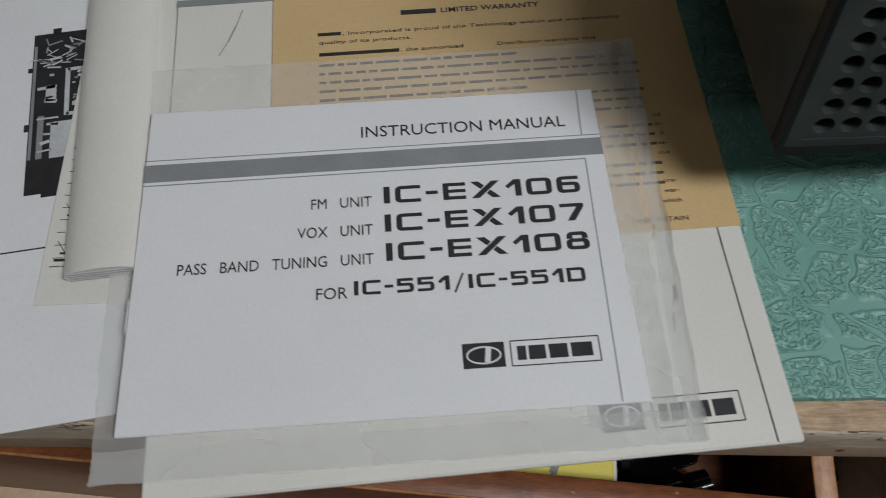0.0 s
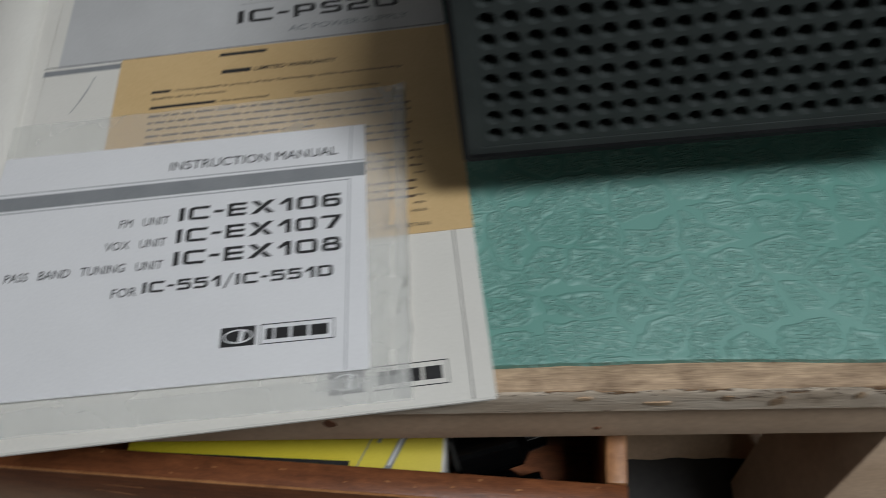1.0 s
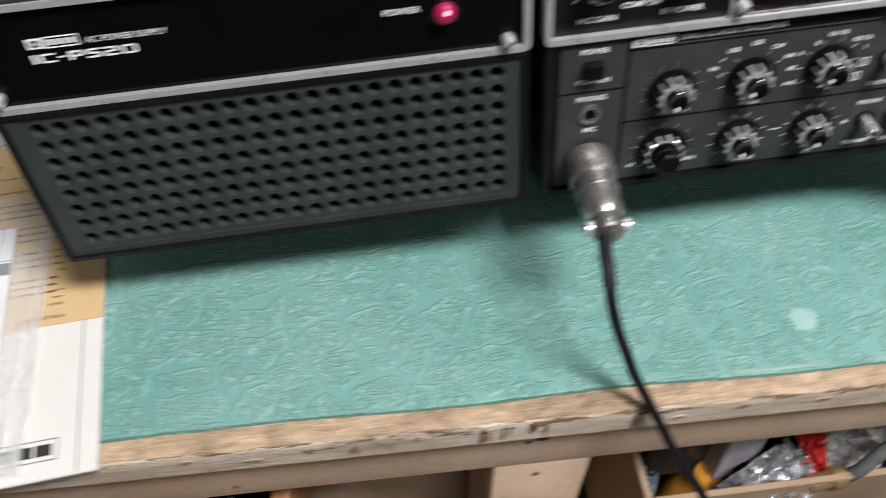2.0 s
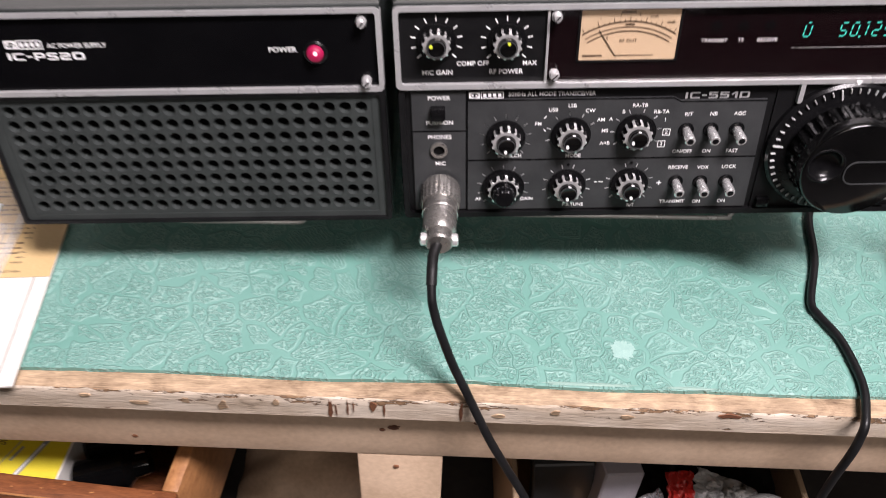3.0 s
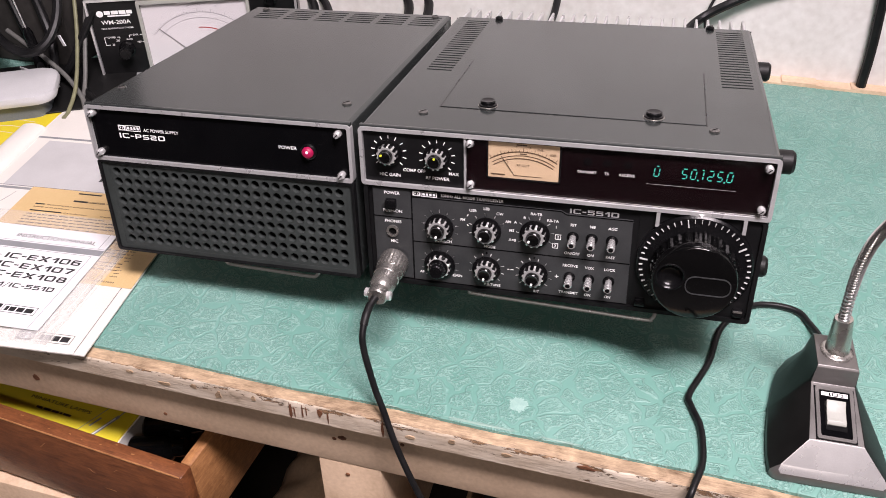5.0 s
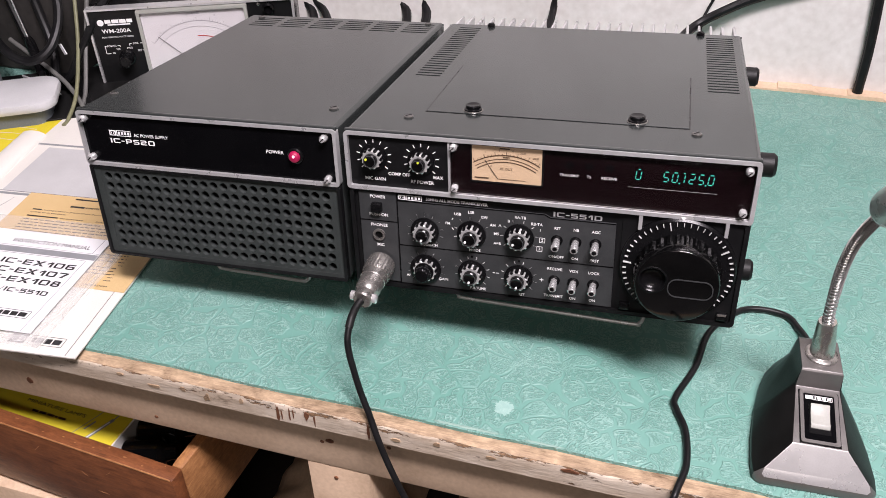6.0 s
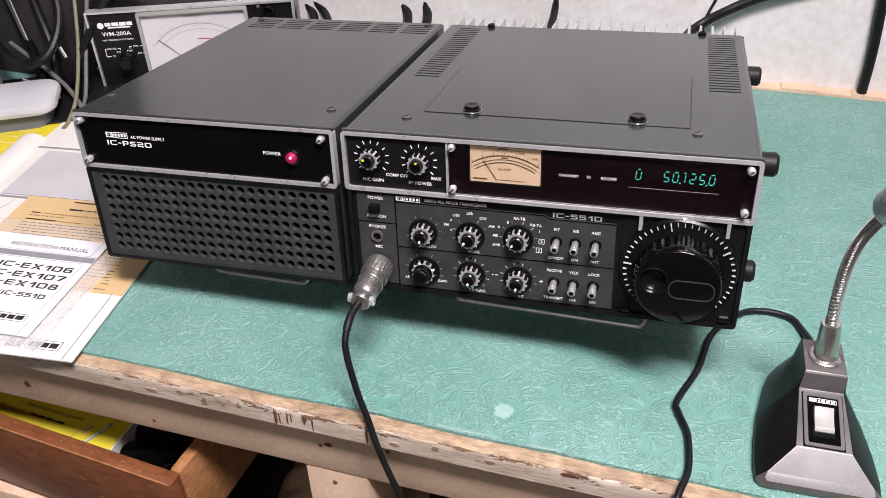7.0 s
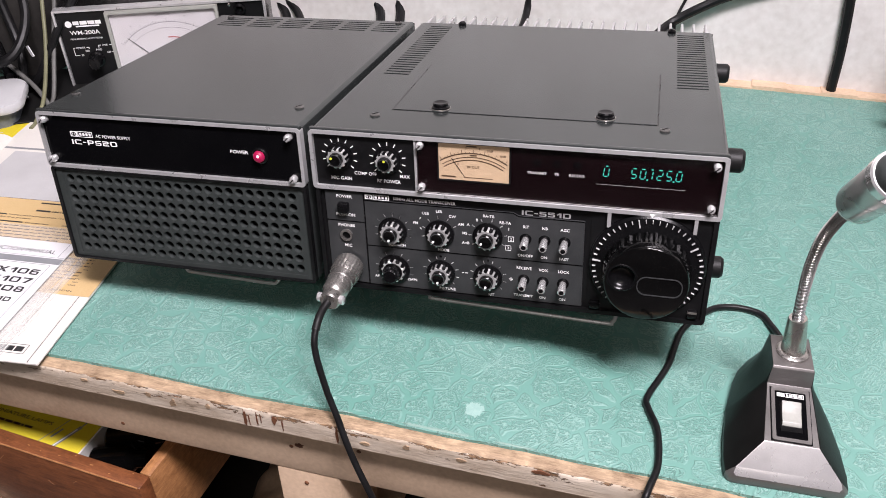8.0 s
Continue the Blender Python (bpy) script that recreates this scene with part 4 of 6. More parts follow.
readout = part("readout", box(0.1690, 0.2172, 0.0006, 0.0008, -0.0210, -0.0080), FILTER_RED, rig, "lit green number display")
for ch, x in (("U", 0.1738), ("5", 0.1888), ("0", 0.1936), ("1", 0.1974), ("2", 0.2027), ("5", 0.2076), ("0", 0.2128)):
    part("figure", figure(ch, x, -0.0150), DIGIT, readout)
dots = bmesh.new()
for x in (0.1962, 0.2102):
    stroke(dots, x - 0.0004, -0.0178, x + 0.0004, -0.0178, 0.0008, 0.0004)
part("figure_point", dots, DIGIT, readout)
part("readout_line", stroke(bmesh.new(), 0.1688, -0.0226, 0.2170, -0.0226, 0.0003, 0.0008), SILVER, rig)
for s, x in (("TRANSMIT", 135.2), ("TS", 146.4), ("RECEIVE", 157.7)):
    write(s, 1.55 * MM, rig, on_front(x, -19.4, 0.0007), WHITE_INK, 1.05, bold=0.01)
for x in (0.1352, 0.1464, 0.1577):
    part("indicator", turned((x, 0.0013, -0.0125), (0, -1, 0), [(0, 0.0024), (0.0005, 0.0024), (0.0008, 0.0018)], 16), FACE_BLACK, rig, "unlit dark indicator")


def knob(parent, x, z, r=0.0068, long=0.0062, cap=0.0048, pointer=WHITE_INK, at=230):
    """Chrome fluted knob with a black cap and a pointer dot; at: the pointer's angle."""
    k = part("knob", turned((x, 0, z), (0, -1, 0), [(0, r * 1.18), (0.0012, r * 1.18), (0.0013, r), (long * 0.93, r * 0.97), (long, r * 0.86)], 72, 12, 0.0010, None, (2, 3)), CHROME, parent, "fluted chrome knob with black cap", 25)
    k.data.materials.append(BLACK)
    for f in k.data.polygons:
        if math.hypot(f.center.x - x, f.center.z - z) < r - 0.00055 and -long * 0.92 < f.center.y < -0.002:
            f.material_index = 1
    part("skirt", turned((x, -0.0004, z), (0, -1, 0), [(0, r * 1.30), (0.0010, r * 1.30), (0.0014, r * 1.15)], 36), BLACK, k)
    part("cap", turned((x, -long + 0.0004, z), (0, -1, 0), [(0, cap * 0.98), (0.0026, cap * 0.92), (0.0032, cap * 0.80), (0.0029, cap * 0.60), (0.0026, cap * 0.3)], 32), GLOSS_BLACK, k)
    part("cap_ring", frame_ring([(x + cap * 0.86 * math.cos(q * math.pi / 14), z + cap * 0.86 * math.sin(q * math.pi / 14)) for q in range(28)], [(x + cap * 0.77 * math.cos(q * math.pi / 14), z + cap * 0.77 * math.sin(q * math.pi / 14)) for q in range(28)], -long - 0.0030, -long - 0.0025), FACE_GREY, k)
    a = radians(at)
    px, pz = x + 0.60 * cap * math.cos(a), z + 0.60 * cap * math.sin(a)
    part("pointer", turned((px, -long - 0.0020, pz), (0, -1, 0), [(0, 0.0008), (0.0012, 0.0007)], 12), pointer, k)
    return k


def ticks(x, z, r0, r1, a0, a1, n, w=0.0005):
    bm = bmesh.new()
    for i in range(n):
        a = radians(a0 + (a1 - a0) * i / (n - 1))
        stroke(bm, x + r0 * math.cos(a), z + r0 * math.sin(a), x + r1 * math.cos(a), z + r1 * math.sin(a), w, -0.0001)
    return bm


for x, z, at in ((0.0171, -0.0167, 150), (0.0470, -0.0172, 80)):
    knob(rig, x, z, 0.0064, 0.0060, 0.0044, YELLOW_DOT, at)
    part("dial_marks", ticks(x, z, 0.0090, 0.0112, -42, 222, 11), WHITE_INK, rig)
write("MIC GAIN", 2.1 * MM, rig, on_front(17.2, -32.2, 0.0), WHITE_INK, 1.0, bold=0.012)
write("COMP OFF", 2.0 * MM, rig, on_front(32.6, -28.1, 0.0), WHITE_INK, 1.0, bold=0.012)
write("MAX", 2.0 * MM, rig, on_front(57.1, -28.2, 0.0), WHITE_INK, 1.0, bold=0.012)
write("RF POWER", 2.1 * MM, rig, on_front(47.0, -32.1, 0.0), WHITE_INK, 1.0, bold=0.012)

# lower front
part("lower_back", box(TX0 + 0.0008, TX1 - 0.0008, 0.0012, 0.004, -0.1062, -0.0380), FACE_MATT, rig, "black plastic front moulding")
part("lower_edge", frame_ring(rounded(TX0 + 0.0004, TX1 - 0.0004, -0.1078, -0.0384, 0.003), rounded(TX0 + 0.0030, TX1 - 0.0030, -0.1050, -0.0396, 0.002), -0.0012, 0.004), FACE_MATT, rig)
part("switch_panel", box(0.0050, 0.0296, -0.0001, 0.0014, -0.1040, -0.0405, 0.0004, 1), FACE_GREY, rig, "charcoal side panel")
plate = prism([(0.0306, -0.1040), (0.1650, -0.1040), (0.1640, -0.0466), (0.1256, -0.0466), (0.1222, -0.0449), (0.0306, -0.0449)], 1, -0.0001, 0.0014)
part("control_panel", plate, FACE_GREY, rig, "charcoal control panel")
lines = bmesh.new()
for a, b, c, d in ((0.0306, -0.0449, 0.1222, -0.0449), (0.1222, -0.0449, 0.1256, -0.0468), (0.1256, -0.0468, 0.1640, -0.0468), (0.0306, -0.0760, 0.1645, -0.0758), (0.0302, -0.0410, 0.0302, -0.1040), (0.0050, -0.0602, 0.0296, -0.0602)):
    stroke(lines, a, b, c, d, 0.0006, -0.0003)
part("panel_groove", lines, BLACK, rig)
logo_bars(rig, 0.0310, 0.0462, -0.0424, 0.0030, WHITE_INK, FACE_MATT)
write("50MHz ALL MODE TRANSCEIVER", 1.9 * MM, rig, on_front(48.5, -43.6, 0.0009), WHITE_INK, 0.97, "LEFT", 0.012)
block_write("IC-551D", 3.1 * MM, 28.5 * MM, rig, on_front(127.2, -45.9, 0.0006), SILVER)
for s, x, z, h in (("POWER", 17.6, -44.4, 2.0), ("PUSH-ON", 17.7, -56.8, 2.0), ("PHONES", 17.6, -64.2, 2.0), ("MIC", 17.8, -78.4, 2.0)):
    write(s, h * MM, rig, on_front(x, z), WHITE_INK, 1.0, bold=0.012)
part("power_button", box(0.0138, 0.0204, -0.0040, 0.001, -0.0533, -0.0473, 0.0006), BLACK, rig, "black push button")
jack = part("phone_jack", frame_ring([(0.0172 + 0.0040 * math.cos(k * math.pi / 12), -0.0700 + 0.0040 * math.sin(k * math.pi / 12)) for k in range(24)], [(0.0172 + 0.0026 * math.cos(k * math.pi / 12), -0.0700 + 0.0026 * math.sin(k * math.pi / 12)) for k in range(24)], -0.0014, 0.001), NICKEL, rig, "round metal headphone socket")
# Flat black disc drawn as the dark of the socket.
part("socket_hole", turned((0.0172, 0.0, -0.0700), (0, -1, 0), [(0, 0.0027), (0.0002, 0.0027)], 24), HOLLOW, jack)
for x, z, at in ((0.0478, -0.0640, 262), (0.0776, -0.0630, 215), (0.1072, -0.0618, 205)):
    knob(rig, x, z, 0.0070, 0.0062, 0.0047, WHITE_INK, at)
for x, z, at in ((0.0777, -0.0905, 262), (0.1074, -0.0902, 268)):
    knob(rig, x, z, 0.0069, 0.0060, 0.0046, WHITE_INK, at)
big = knob(rig, 0.0474, -0.0912, 0.0078, 0.0045, 0.0058, WHITE_INK, 235)
part("inner_knob", turned((0.0474, -0.0045, -0.0912), (0, -1, 0), [(0, 0.0062), (0.0008, 0.0062), (0.0010, 0.0054), (0.0058, 0.0050), (0.0066, 0.0040)], 60, 15, 0.0006, None, (2, 3)), BLACK, big)
part("dial_marks", ticks(0.0478, -0.0640, 0.0098, 0.0120, -45, 225, 11), WHITE_INK, rig)
part("dial_marks", ticks(0.0776, -0.0630, 0.0098, 0.0118, 30, 195, 6), WHITE_INK, rig)
part("dial_marks", ticks(0.1072, -0.0618, 0.0098, 0.0118, -28, 215, 8), WHITE_INK, rig)
part("dial_marks", ticks(0.0474, -0.0912, 0.0104, 0.0124, -42, 222, 11), WHITE_INK, rig)
part("dial_marks", ticks(0.0777, -0.0905, 0.0096, 0.0116, -42, 222, 10), WHITE_INK, rig)
part("dial_marks", ticks(0.1074, -0.0902, 0.0096, 0.0116, -42, 222, 10), WHITE_INK, rig)
for s, x, z in (("SQUELCH", 50.0, -74.6), ("LSB", 77.3, -49.0), ("USB", 68.9, -51.0), ("CW", 85.5, -51.6), ("AM", 90.8, -56.3), ("FM", 62.5, -58.0), ("MODE", 79.5, -75.0), ("RA-TB", 107.6, -49.3), ("RB-TA", 117.6, -52.7), ("B", 100.6, -52.4), ("A", 95.2, -56.0), ("MS", 93.0, -62.0), ("A=B", 93.6, -68.5), ("1", 119.8, -56.6), ("2", 121.2, -63.2), ("3", 119.7, -69.3),
                ("AF", 35.6, -98.6), ("RF GAIN", 57.2, -98.8), ("P.B.TUNE", 81.5, -102.6), ("RIT", 109.5, -103.4)):
    write(s, 1.75 * MM, rig, on_front(x, z), WHITE_INK, 1.0, bold=0.012)
boxes = bmesh.new()
for x, z in ((0.1212, -0.0624), (0.1197, -0.0685)):
    for a, b, c, d in ((-1, -1, 1, -1), (-1, 1, 1, 1), (-1, -1, -1, 1), (1, -1, 1, 1)):
        stroke(boxes, x + a * 0.0016, z + b * 0.0016, x + c * 0.0016, z + d * 0.0016, 0.0003)
for a, b, c, d in ((0.0929, -0.0889, 0.0949, -0.0889), (0.0909, -0.0889, 0.0922, -0.0889), (0.1205, -0.0900, 0.1229, -0.0900), (0.1217, -0.0912, 0.1217, -0.0888), (0.0651, -0.0545, 0.0660, -0.0531), (0.0651, -0.0600, 0.0661, -0.0612)):
    stroke(boxes, a, b, c, d, 0.00045)
part("panel_marks", boxes, WHITE_INK, rig)
for x, z in ((0.0777, -0.0790), (0.1074, -0.0786)):
    part("centre_dot", turned((x, 0, z), (0, -1, 0), [(0, 0.0008), (0.0004, 0.0007)], 12), BLACK, rig)
for x, z, above, below in ((0.1300, -0.0625, "RIT", "ON/OFF"), (0.1412, -0.0625, "NB", "ON"), (0.1530, -0.0625, "AGC", "FAST"), (0.1295, -0.0906, "RECEIVE", "TRANSMIT"), (0.1412, -0.0908, "VOX", "ON"), (0.1533, -0.0906, "LOCK", "ON")):
    lever = part("toggle", turned((x, 0.0008, z + 0.0012), (0, -1, -0.10), [(0, 0.0018), (0.0008, 0.0020), (0.0085, 0.0025), (0.0100, 0.0024), (0.0104, 0.0020)], 20), NECK_CHROME, rig, "chrome toggle lever")
    tip = Vector((0, -1, -0.10)).normalized()
    # Black disc painted on for the dark hollow in the lever's end.
    part("toggle_hollow", turned(Vector((x, 0.0008, z + 0.0012)) + tip * 0.0103, tip, [(0, 0.0015), (0.0002, 0.0014)], 14), BLACK, lever)
    part("toggle_collar", turned((x, 0, z + 0.0012), (0, -1, 0), [(0, 0.0036), (0.0008, 0.0034)], 20), BLACK, lever)
    write(above, 1.75 * MM, rig, on_front(x * 1000, z * 1000 + 8.4), WHITE_INK, 1.0, bold=0.012)
    write(below, 1.75 * MM, rig, on_front(x * 1000, z * 1000 - 11.0), WHITE_INK, 1.0, bold=0.012)

# tuning dial
DX, DZ = 0.2010, -0.0712
dial = part("tuning_dial", turned((DX, 0.001, DZ), (0, -1, 0), [(0, 0.0330), (0.0030, 0.0330), (0.0042, 0.0318), (0.0050, 0.0262), (0.0052, 0.0258)], 96), BLACK, rig, "large black tuning dial with white scale")
scale = bmesh.new()
for k in range(50):
    a = radians(90 + 13 - 360 * k / 50)
    r0, w = (0.0266, 0.0006) if k % 10 == 0 else (0.0292, 0.00034)
    stroke(scale, DX + r0 * math.cos(a), DZ + r0 * math.sin(a), DX + 0.0312 * math.cos(a), DZ + 0.0312 * math.sin(a), w, -0.0046, 0.0012)
part("dial_scale", scale, PALE_INK, dial)
part("finger_grip", turned((DX, -0.0042, DZ), (0, -1, 0), [(0, 0.0236), (0.0020, 0.0250), (0.0108, 0.0243), (0.0114, 0.0232)], 120, 30, 0.0012, None, (1, 2)), GLOSS_BLACK, dial, "black ribbed rubber grip", 25)
rim = turned((DX, -0.0150, DZ), (0, -1, 0), [(0, 0.0228), (0.0008, 0.0238), (0.0058, 0.0234), (0.0066, 0.0230), (0.0070, 0.0224)], 96)
rim.faces.ensure_lookup_table()
rim.faces.remove(rim.faces[-1])
HX, HZ, HR = DX - 0.0136, DZ + 0.0030, 0.0080
turn = [2 * math.pi * q / 96 for q in range(96)]
outer = [rim.verts.new((DX + 0.0224 * math.cos(a), -0.0220, DZ + 0.0224 * math.sin(a))) for a in turn]
inner = [rim.verts.new((HX + HR * math.cos(a), -0.0220, HZ + HR * math.sin(a))) for a in turn]
for q in range(96):
    rim.faces.new((outer[q], outer[(q + 1) % 96], inner[(q + 1) % 96], inner[q]))
bmesh.ops.remove_doubles(rim, verts=rim.verts, dist=0.00001)
knob_face = part("knob_face", rim, GLOSS_BLACK, dial, "glossy black knob face")
bowl = turned((HX, -0.0224, HZ), (0, 1, 0), [(0.0004, HR + 0.0006), (0, HR + 0.0001), (0.0002, HR - 0.0005), (0.0018, HR - 0.0012), (0.0036, HR - 0.0028), (0.0044, HR - 0.0055)], 48)
bowl.faces.ensure_lookup_table()
bowl.faces.remove(bowl.faces[-2])
part("finger_dimple", bowl, BLACK, knob_face, "round hollow finger dimple", 60)
part("knob_inlay", frame_ring(rounded(DX - 0.0050, DX + 0.0200, DZ - 0.0068, DZ + 0.0052, 0.0052, 8), rounded(DX - 0.0044, DX + 0.0194, DZ - 0.0062, DZ + 0.0046, 0.0047, 8), -0.0224, -0.0216), FACE_GREY, knob_face)
part("dial_pointer", prism([(0.1996, -0.0372), (0.2024, -0.0372), (0.2010, -0.0394)], 1, -0.0026, -0.001), WHITE_INK, rig)
part("dial_bay", box(0.1678, 0.2362, 0.0004, 0.0014, -0.1050, -0.0388), FACE_MATT, rig)
for x, z, mat in ((0.1727, -0.1008, BLACK), (0.2297, -0.1005, BLACK)):
    s = part("slide_switch", box(x - 0.0030, x + 0.0030, -0.0026, 0.0006, z - 0.0026, z + 0.0022, 0.0006), mat, rig, "small black slide switch")
# Bright nickel bar built in as the highlight on the right switch.
part("switch_glint", box(0.2268, 0.2320, -0.0029, -0.0024, -0.0996, -0.0984), NICKEL, rig)
bail(rig, 0.0520, 0.1850, 0.057, (-0.1480, -0.1530))

# microphone plug and its cord
plug = thing("microphone_plug", Matrix(), "nickel microphone plug with knurled collar, screwed into the front", "plug")
P0 = RIG @ Vector((0.0177, -0.0005, -0.0910))
PW = Vector((0.045, -1, -0.035)).normalized()
part("collar", turned(P0, PW, [(0, 0.0089), (0.001, 0.0094), (0.0115, 0.0094), (0.0128, 0.0087), (0.0130, 0.0080)], 96, 24, 0.0004, None, (1, 2)), NICKEL, plug, "knurled collar", 25)
part("barrel", turned(P0 + PW * 0.0125, PW, [(0, 0.0084), (0.006, 0.0084), (0.0065, 0.0080), (0.016, 0.0077), (0.0185, 0.0062)], 32), NICKEL, plug)
clamp = part("cord_clamp", turned(P0 + PW * 0.0305, PW, [(0, 0.0058), (0.001, 0.0064), (0.006, 0.0064), (0.007, 0.0056)], 20), NICKEL, plug)
for sx in (-1, 1):
    side = PW.cross(Vector((0, 0, 1))).normalized() * sx
    part("clamp_screw", turned(P0 + PW * 0.034 + side * 0.0052, side, [(0, 0.0030), (0.0030, 0.0030), (0.0036, 0.0020)], 14), CHROME, clamp)
P1 = P0 + PW * 0.036
part("strain_relief", tube([P1 - PW * 0.002, (0.0220, 0.0365, 0.0600), (0.0220, 0.0290, 0.0578), (0.0222, 0.0235, 0.0540)], 0.0025, 12), RUBBER, plug)
part("cord", tube([(0.0220, 0.0320, 0.0590), (0.0220, 0.0263, 0.0562), (0.0229, 0.0190, 0.0490), (0.0250, 0.0152, 0.0415), (0.0276, 0.0125, 0.0345), (0.0337, 0.0075, 0.0192), (0.0409, 0.0026, 0.0050), (0.0475, -0.0030, -0.0070), (0.0540, -0.0070, -0.0200), (0.0625, -0.0115, -0.0345), (0.078, -0.017, -0.065), (0.105, -0.022, -0.14), (0.16, 0.0, -0.26), (0.22, 0.06, -0.33)], 0.0021, 12), CORD, plug, "black cord drooping over the bench edge")


# ---- papers ----
def sheet(name, m, x0, x1, y0, y1, thick, mat, label, category="paper", corner=0.0006, parent_parts=True):
    return tagged(part_root(name, box(x0, x1, y0, y1, 0, thick, min(corner, thick * 0.3), 1), mat, m), label, category)


def part_root(name, bm, mat, m):
    ob = new(name, finish(bm, name, mat))
    ob.matrix_world = m
    return ob


def flat(x, y, z):
    """A pose for lettering on level paper; millimetres, z metres."""
    return pose(x / 1000, y / 1000, z)


def printed(name, lines, z, ink, parent, label=""):
    bm = bmesh.new()
    for x0, y0, x1, y1, w in lines:
        flat_stroke(bm, x0 / 1000, y0 / 1000, x1 / 1000, y1 / 1000, w / 1000, z)
    return part(name, bm, ink, parent, label)


def word_bars(x0, x1, y, h, seed):
    rng = random.Random(seed)
    out, x = [], x0
    while x < x1 - 1:
        w = rng.uniform(2.0, 8.5)
        e = min(x + w, x1)
        out.append((x, y, e, y, h * rng.uniform(0.85, 1.0)))
        x = e + 1.1
    return out


def mark_flat(parent, x0, x1, x2, x3, y0, y1, z):
    """The maker's mark on paper: a solid block with an oval, and a framed row of bars; millimetres."""
    ym, h = (y0 + y1) / 2, y1 - y0
    blk = printed("maker_mark", [(x0, ym, x1, ym, h)], z, BLACK_INK, parent, "black printed maker's mark")
    cx, a, b = (x0 + x1) / 2, 0.40 * (x1 - x0), 0.33 * h
    oval = [(cx + a * math.cos(k * math.pi / 12), ym + b * math.sin(k * math.pi / 12), cx + a * math.cos((k + 1) * math.pi / 12), ym + b * math.sin((k + 1) * math.pi / 12), 0.5) for k in range(24)]
    oval += [(cx + 0.9, ym - 0.28 * h, cx + 1.5, ym + 0.28 * h, 1.6)]
    printed("oval", oval, z + 0.0001, PAPER, blk)
    rows = [(x2, y0, x3, y0, 0.35), (x2, y1, x3, y1, 0.35), (x2, y0, x2, y1, 0.35), (x3, y0, x3, y1, 0.35)]
    w = (x3 - x2)
    for k, ww in enumerate((0.10, 0.19, 0.21, 0.24)):
        s = x2 + w * (0.07, 0.20, 0.43, 0.68)[k]
        rows.append((s, ym, s + w * ww, ym, h * 0.56))
    printed("maker_frame", rows, z, BLACK_INK, parent)


# loose sheet with a printed photograph of the inside of a set
photo_sheet = sheet("printed_sheet", pose(-0.368, -0.008, 0.0003, 0, 0, 13), -0.20, 0.05, -0.005, 0.165, 0.0004, PAPER, "white printed sheet with a dark photograph of circuit boards")
bmp = bmesh.new()
box(-0.0255, 0.020, 0.074, 0.1435, 0.0004, 0.0005, 0, 1, bmp)
part("photograph", bmp, BLACK_INK, photo_sheet, "black and white photograph")
rngp = random.Random(4)
pale, mid, dark = [], [], []
for k in range(46):
    x, y, a, l = rngp.uniform(-22, 12), rngp.uniform(127.5, 139), rngp.uniform(0.2, 2.9), rngp.uniform(2, 6)
    (pale if k % 3 else mid).append((x, y, x + l * math.cos(a), y + l * math.sin(a) * 0.5, rngp.uniform(0.3, 0.8)))
for k in range(190):
    x, y, a, l = rngp.uniform(-11, 9), rngp.uniform(107, 124), rngp.choice((0.0, 1.57, 0.78)), rngp.uniform(0.5, 1.8)
    (pale, mid, mid)[k % 3].append((x, y, x + l * math.cos(a), y + l * math.sin(a), rngp.uniform(0.4, 1.3)))
for k in range(12):
    y = rngp.uniform(90, 137)
    pale.append((rngp.uniform(-23.5, -19), y, rngp.uniform(-18.5, -15), y + rngp.uniform(-1, 1), rngp.uniform(0.5, 1.6)))
pale += [(-18, 95.2, 14, 95.2, 15.0), (-13, 125.4, 10, 125.4, 1.4), (-13, 105.6, 10, 105.6, 1.4), (-13, 105, -13, 126, 1.6), (-18.5, 112, -18.5, 119, 3.6), (-6, 121.5, -3.4, 121.5, 2.6), (0.5, 121.5, 3.1, 121.5, 2.6)]
mid += [(-24.6, 88, -24.6, 138, 1.0), (-21.5, 88, -21.5, 106, 2.0)]
dark = [(-6, 97.6, -4.6, 97.6, 1.4), (-8, 91.0, -6.6, 91.0, 1.4), (-3, 92.0, -1.6, 92.0, 1.4), (-6.2, 105, -5.6, 98, 0.35)]
printed("photo_grey", mid, 0.00050, GREY_INK, photo_sheet)
printed("photo_highlight", pale, 0.00055, PHOTO_PALE, photo_sheet)
printed("photo_dark", dark, 0.00065, BLACK_INK, photo_sheet)
printed("photo_knob", [(-19, 144.5, -16, 144.5, 2.5), (-6, 144.5, -3, 144.5, 2.5), (-20, 73.3, -10, 73.3, 1.6), (-26.2, 100, -26.2, 103, 1.6), (-26.2, 126, -26.2, 128, 1.6)], 0.0004, BLACK_INK, photo_sheet)
printed("rule", [(-120, 53.5, -17, 53.5, 0.5)], 0.0004, BLACK_INK, photo_sheet)

diagram = sheet("circuit_diagram", pose(-0.395, 0.020, 0.0008, 0, 0, 5.5), 0, 0.034, 0, 0.150, 0.0005, PAPER_CREAM, "folded ivory circuit diagram sheet")
dl = []
rngd = random.Random(8)
for k in range(26):
    y = 16 + k * 4.6
    dl.append((3.0, y, 3.0 + rngd.uniform(2, 7), y, 0.22))
    if k % 3 == 0:
        dl.append((rngd.uniform(3, 8), y, rngd.uniform(3, 8) + 0.01, y + 6, 0.22))
        dl.append((5.0, y + 1.6, 6.6, y + 1.6, 0.7))
dl += [(2.5, 13, 14, 13, 0.25), (3.5, 15.2, 7, 15.2, 0.9)]
printed("diagram_lines", dl, 0.0005, BLACK_INK, diagram)

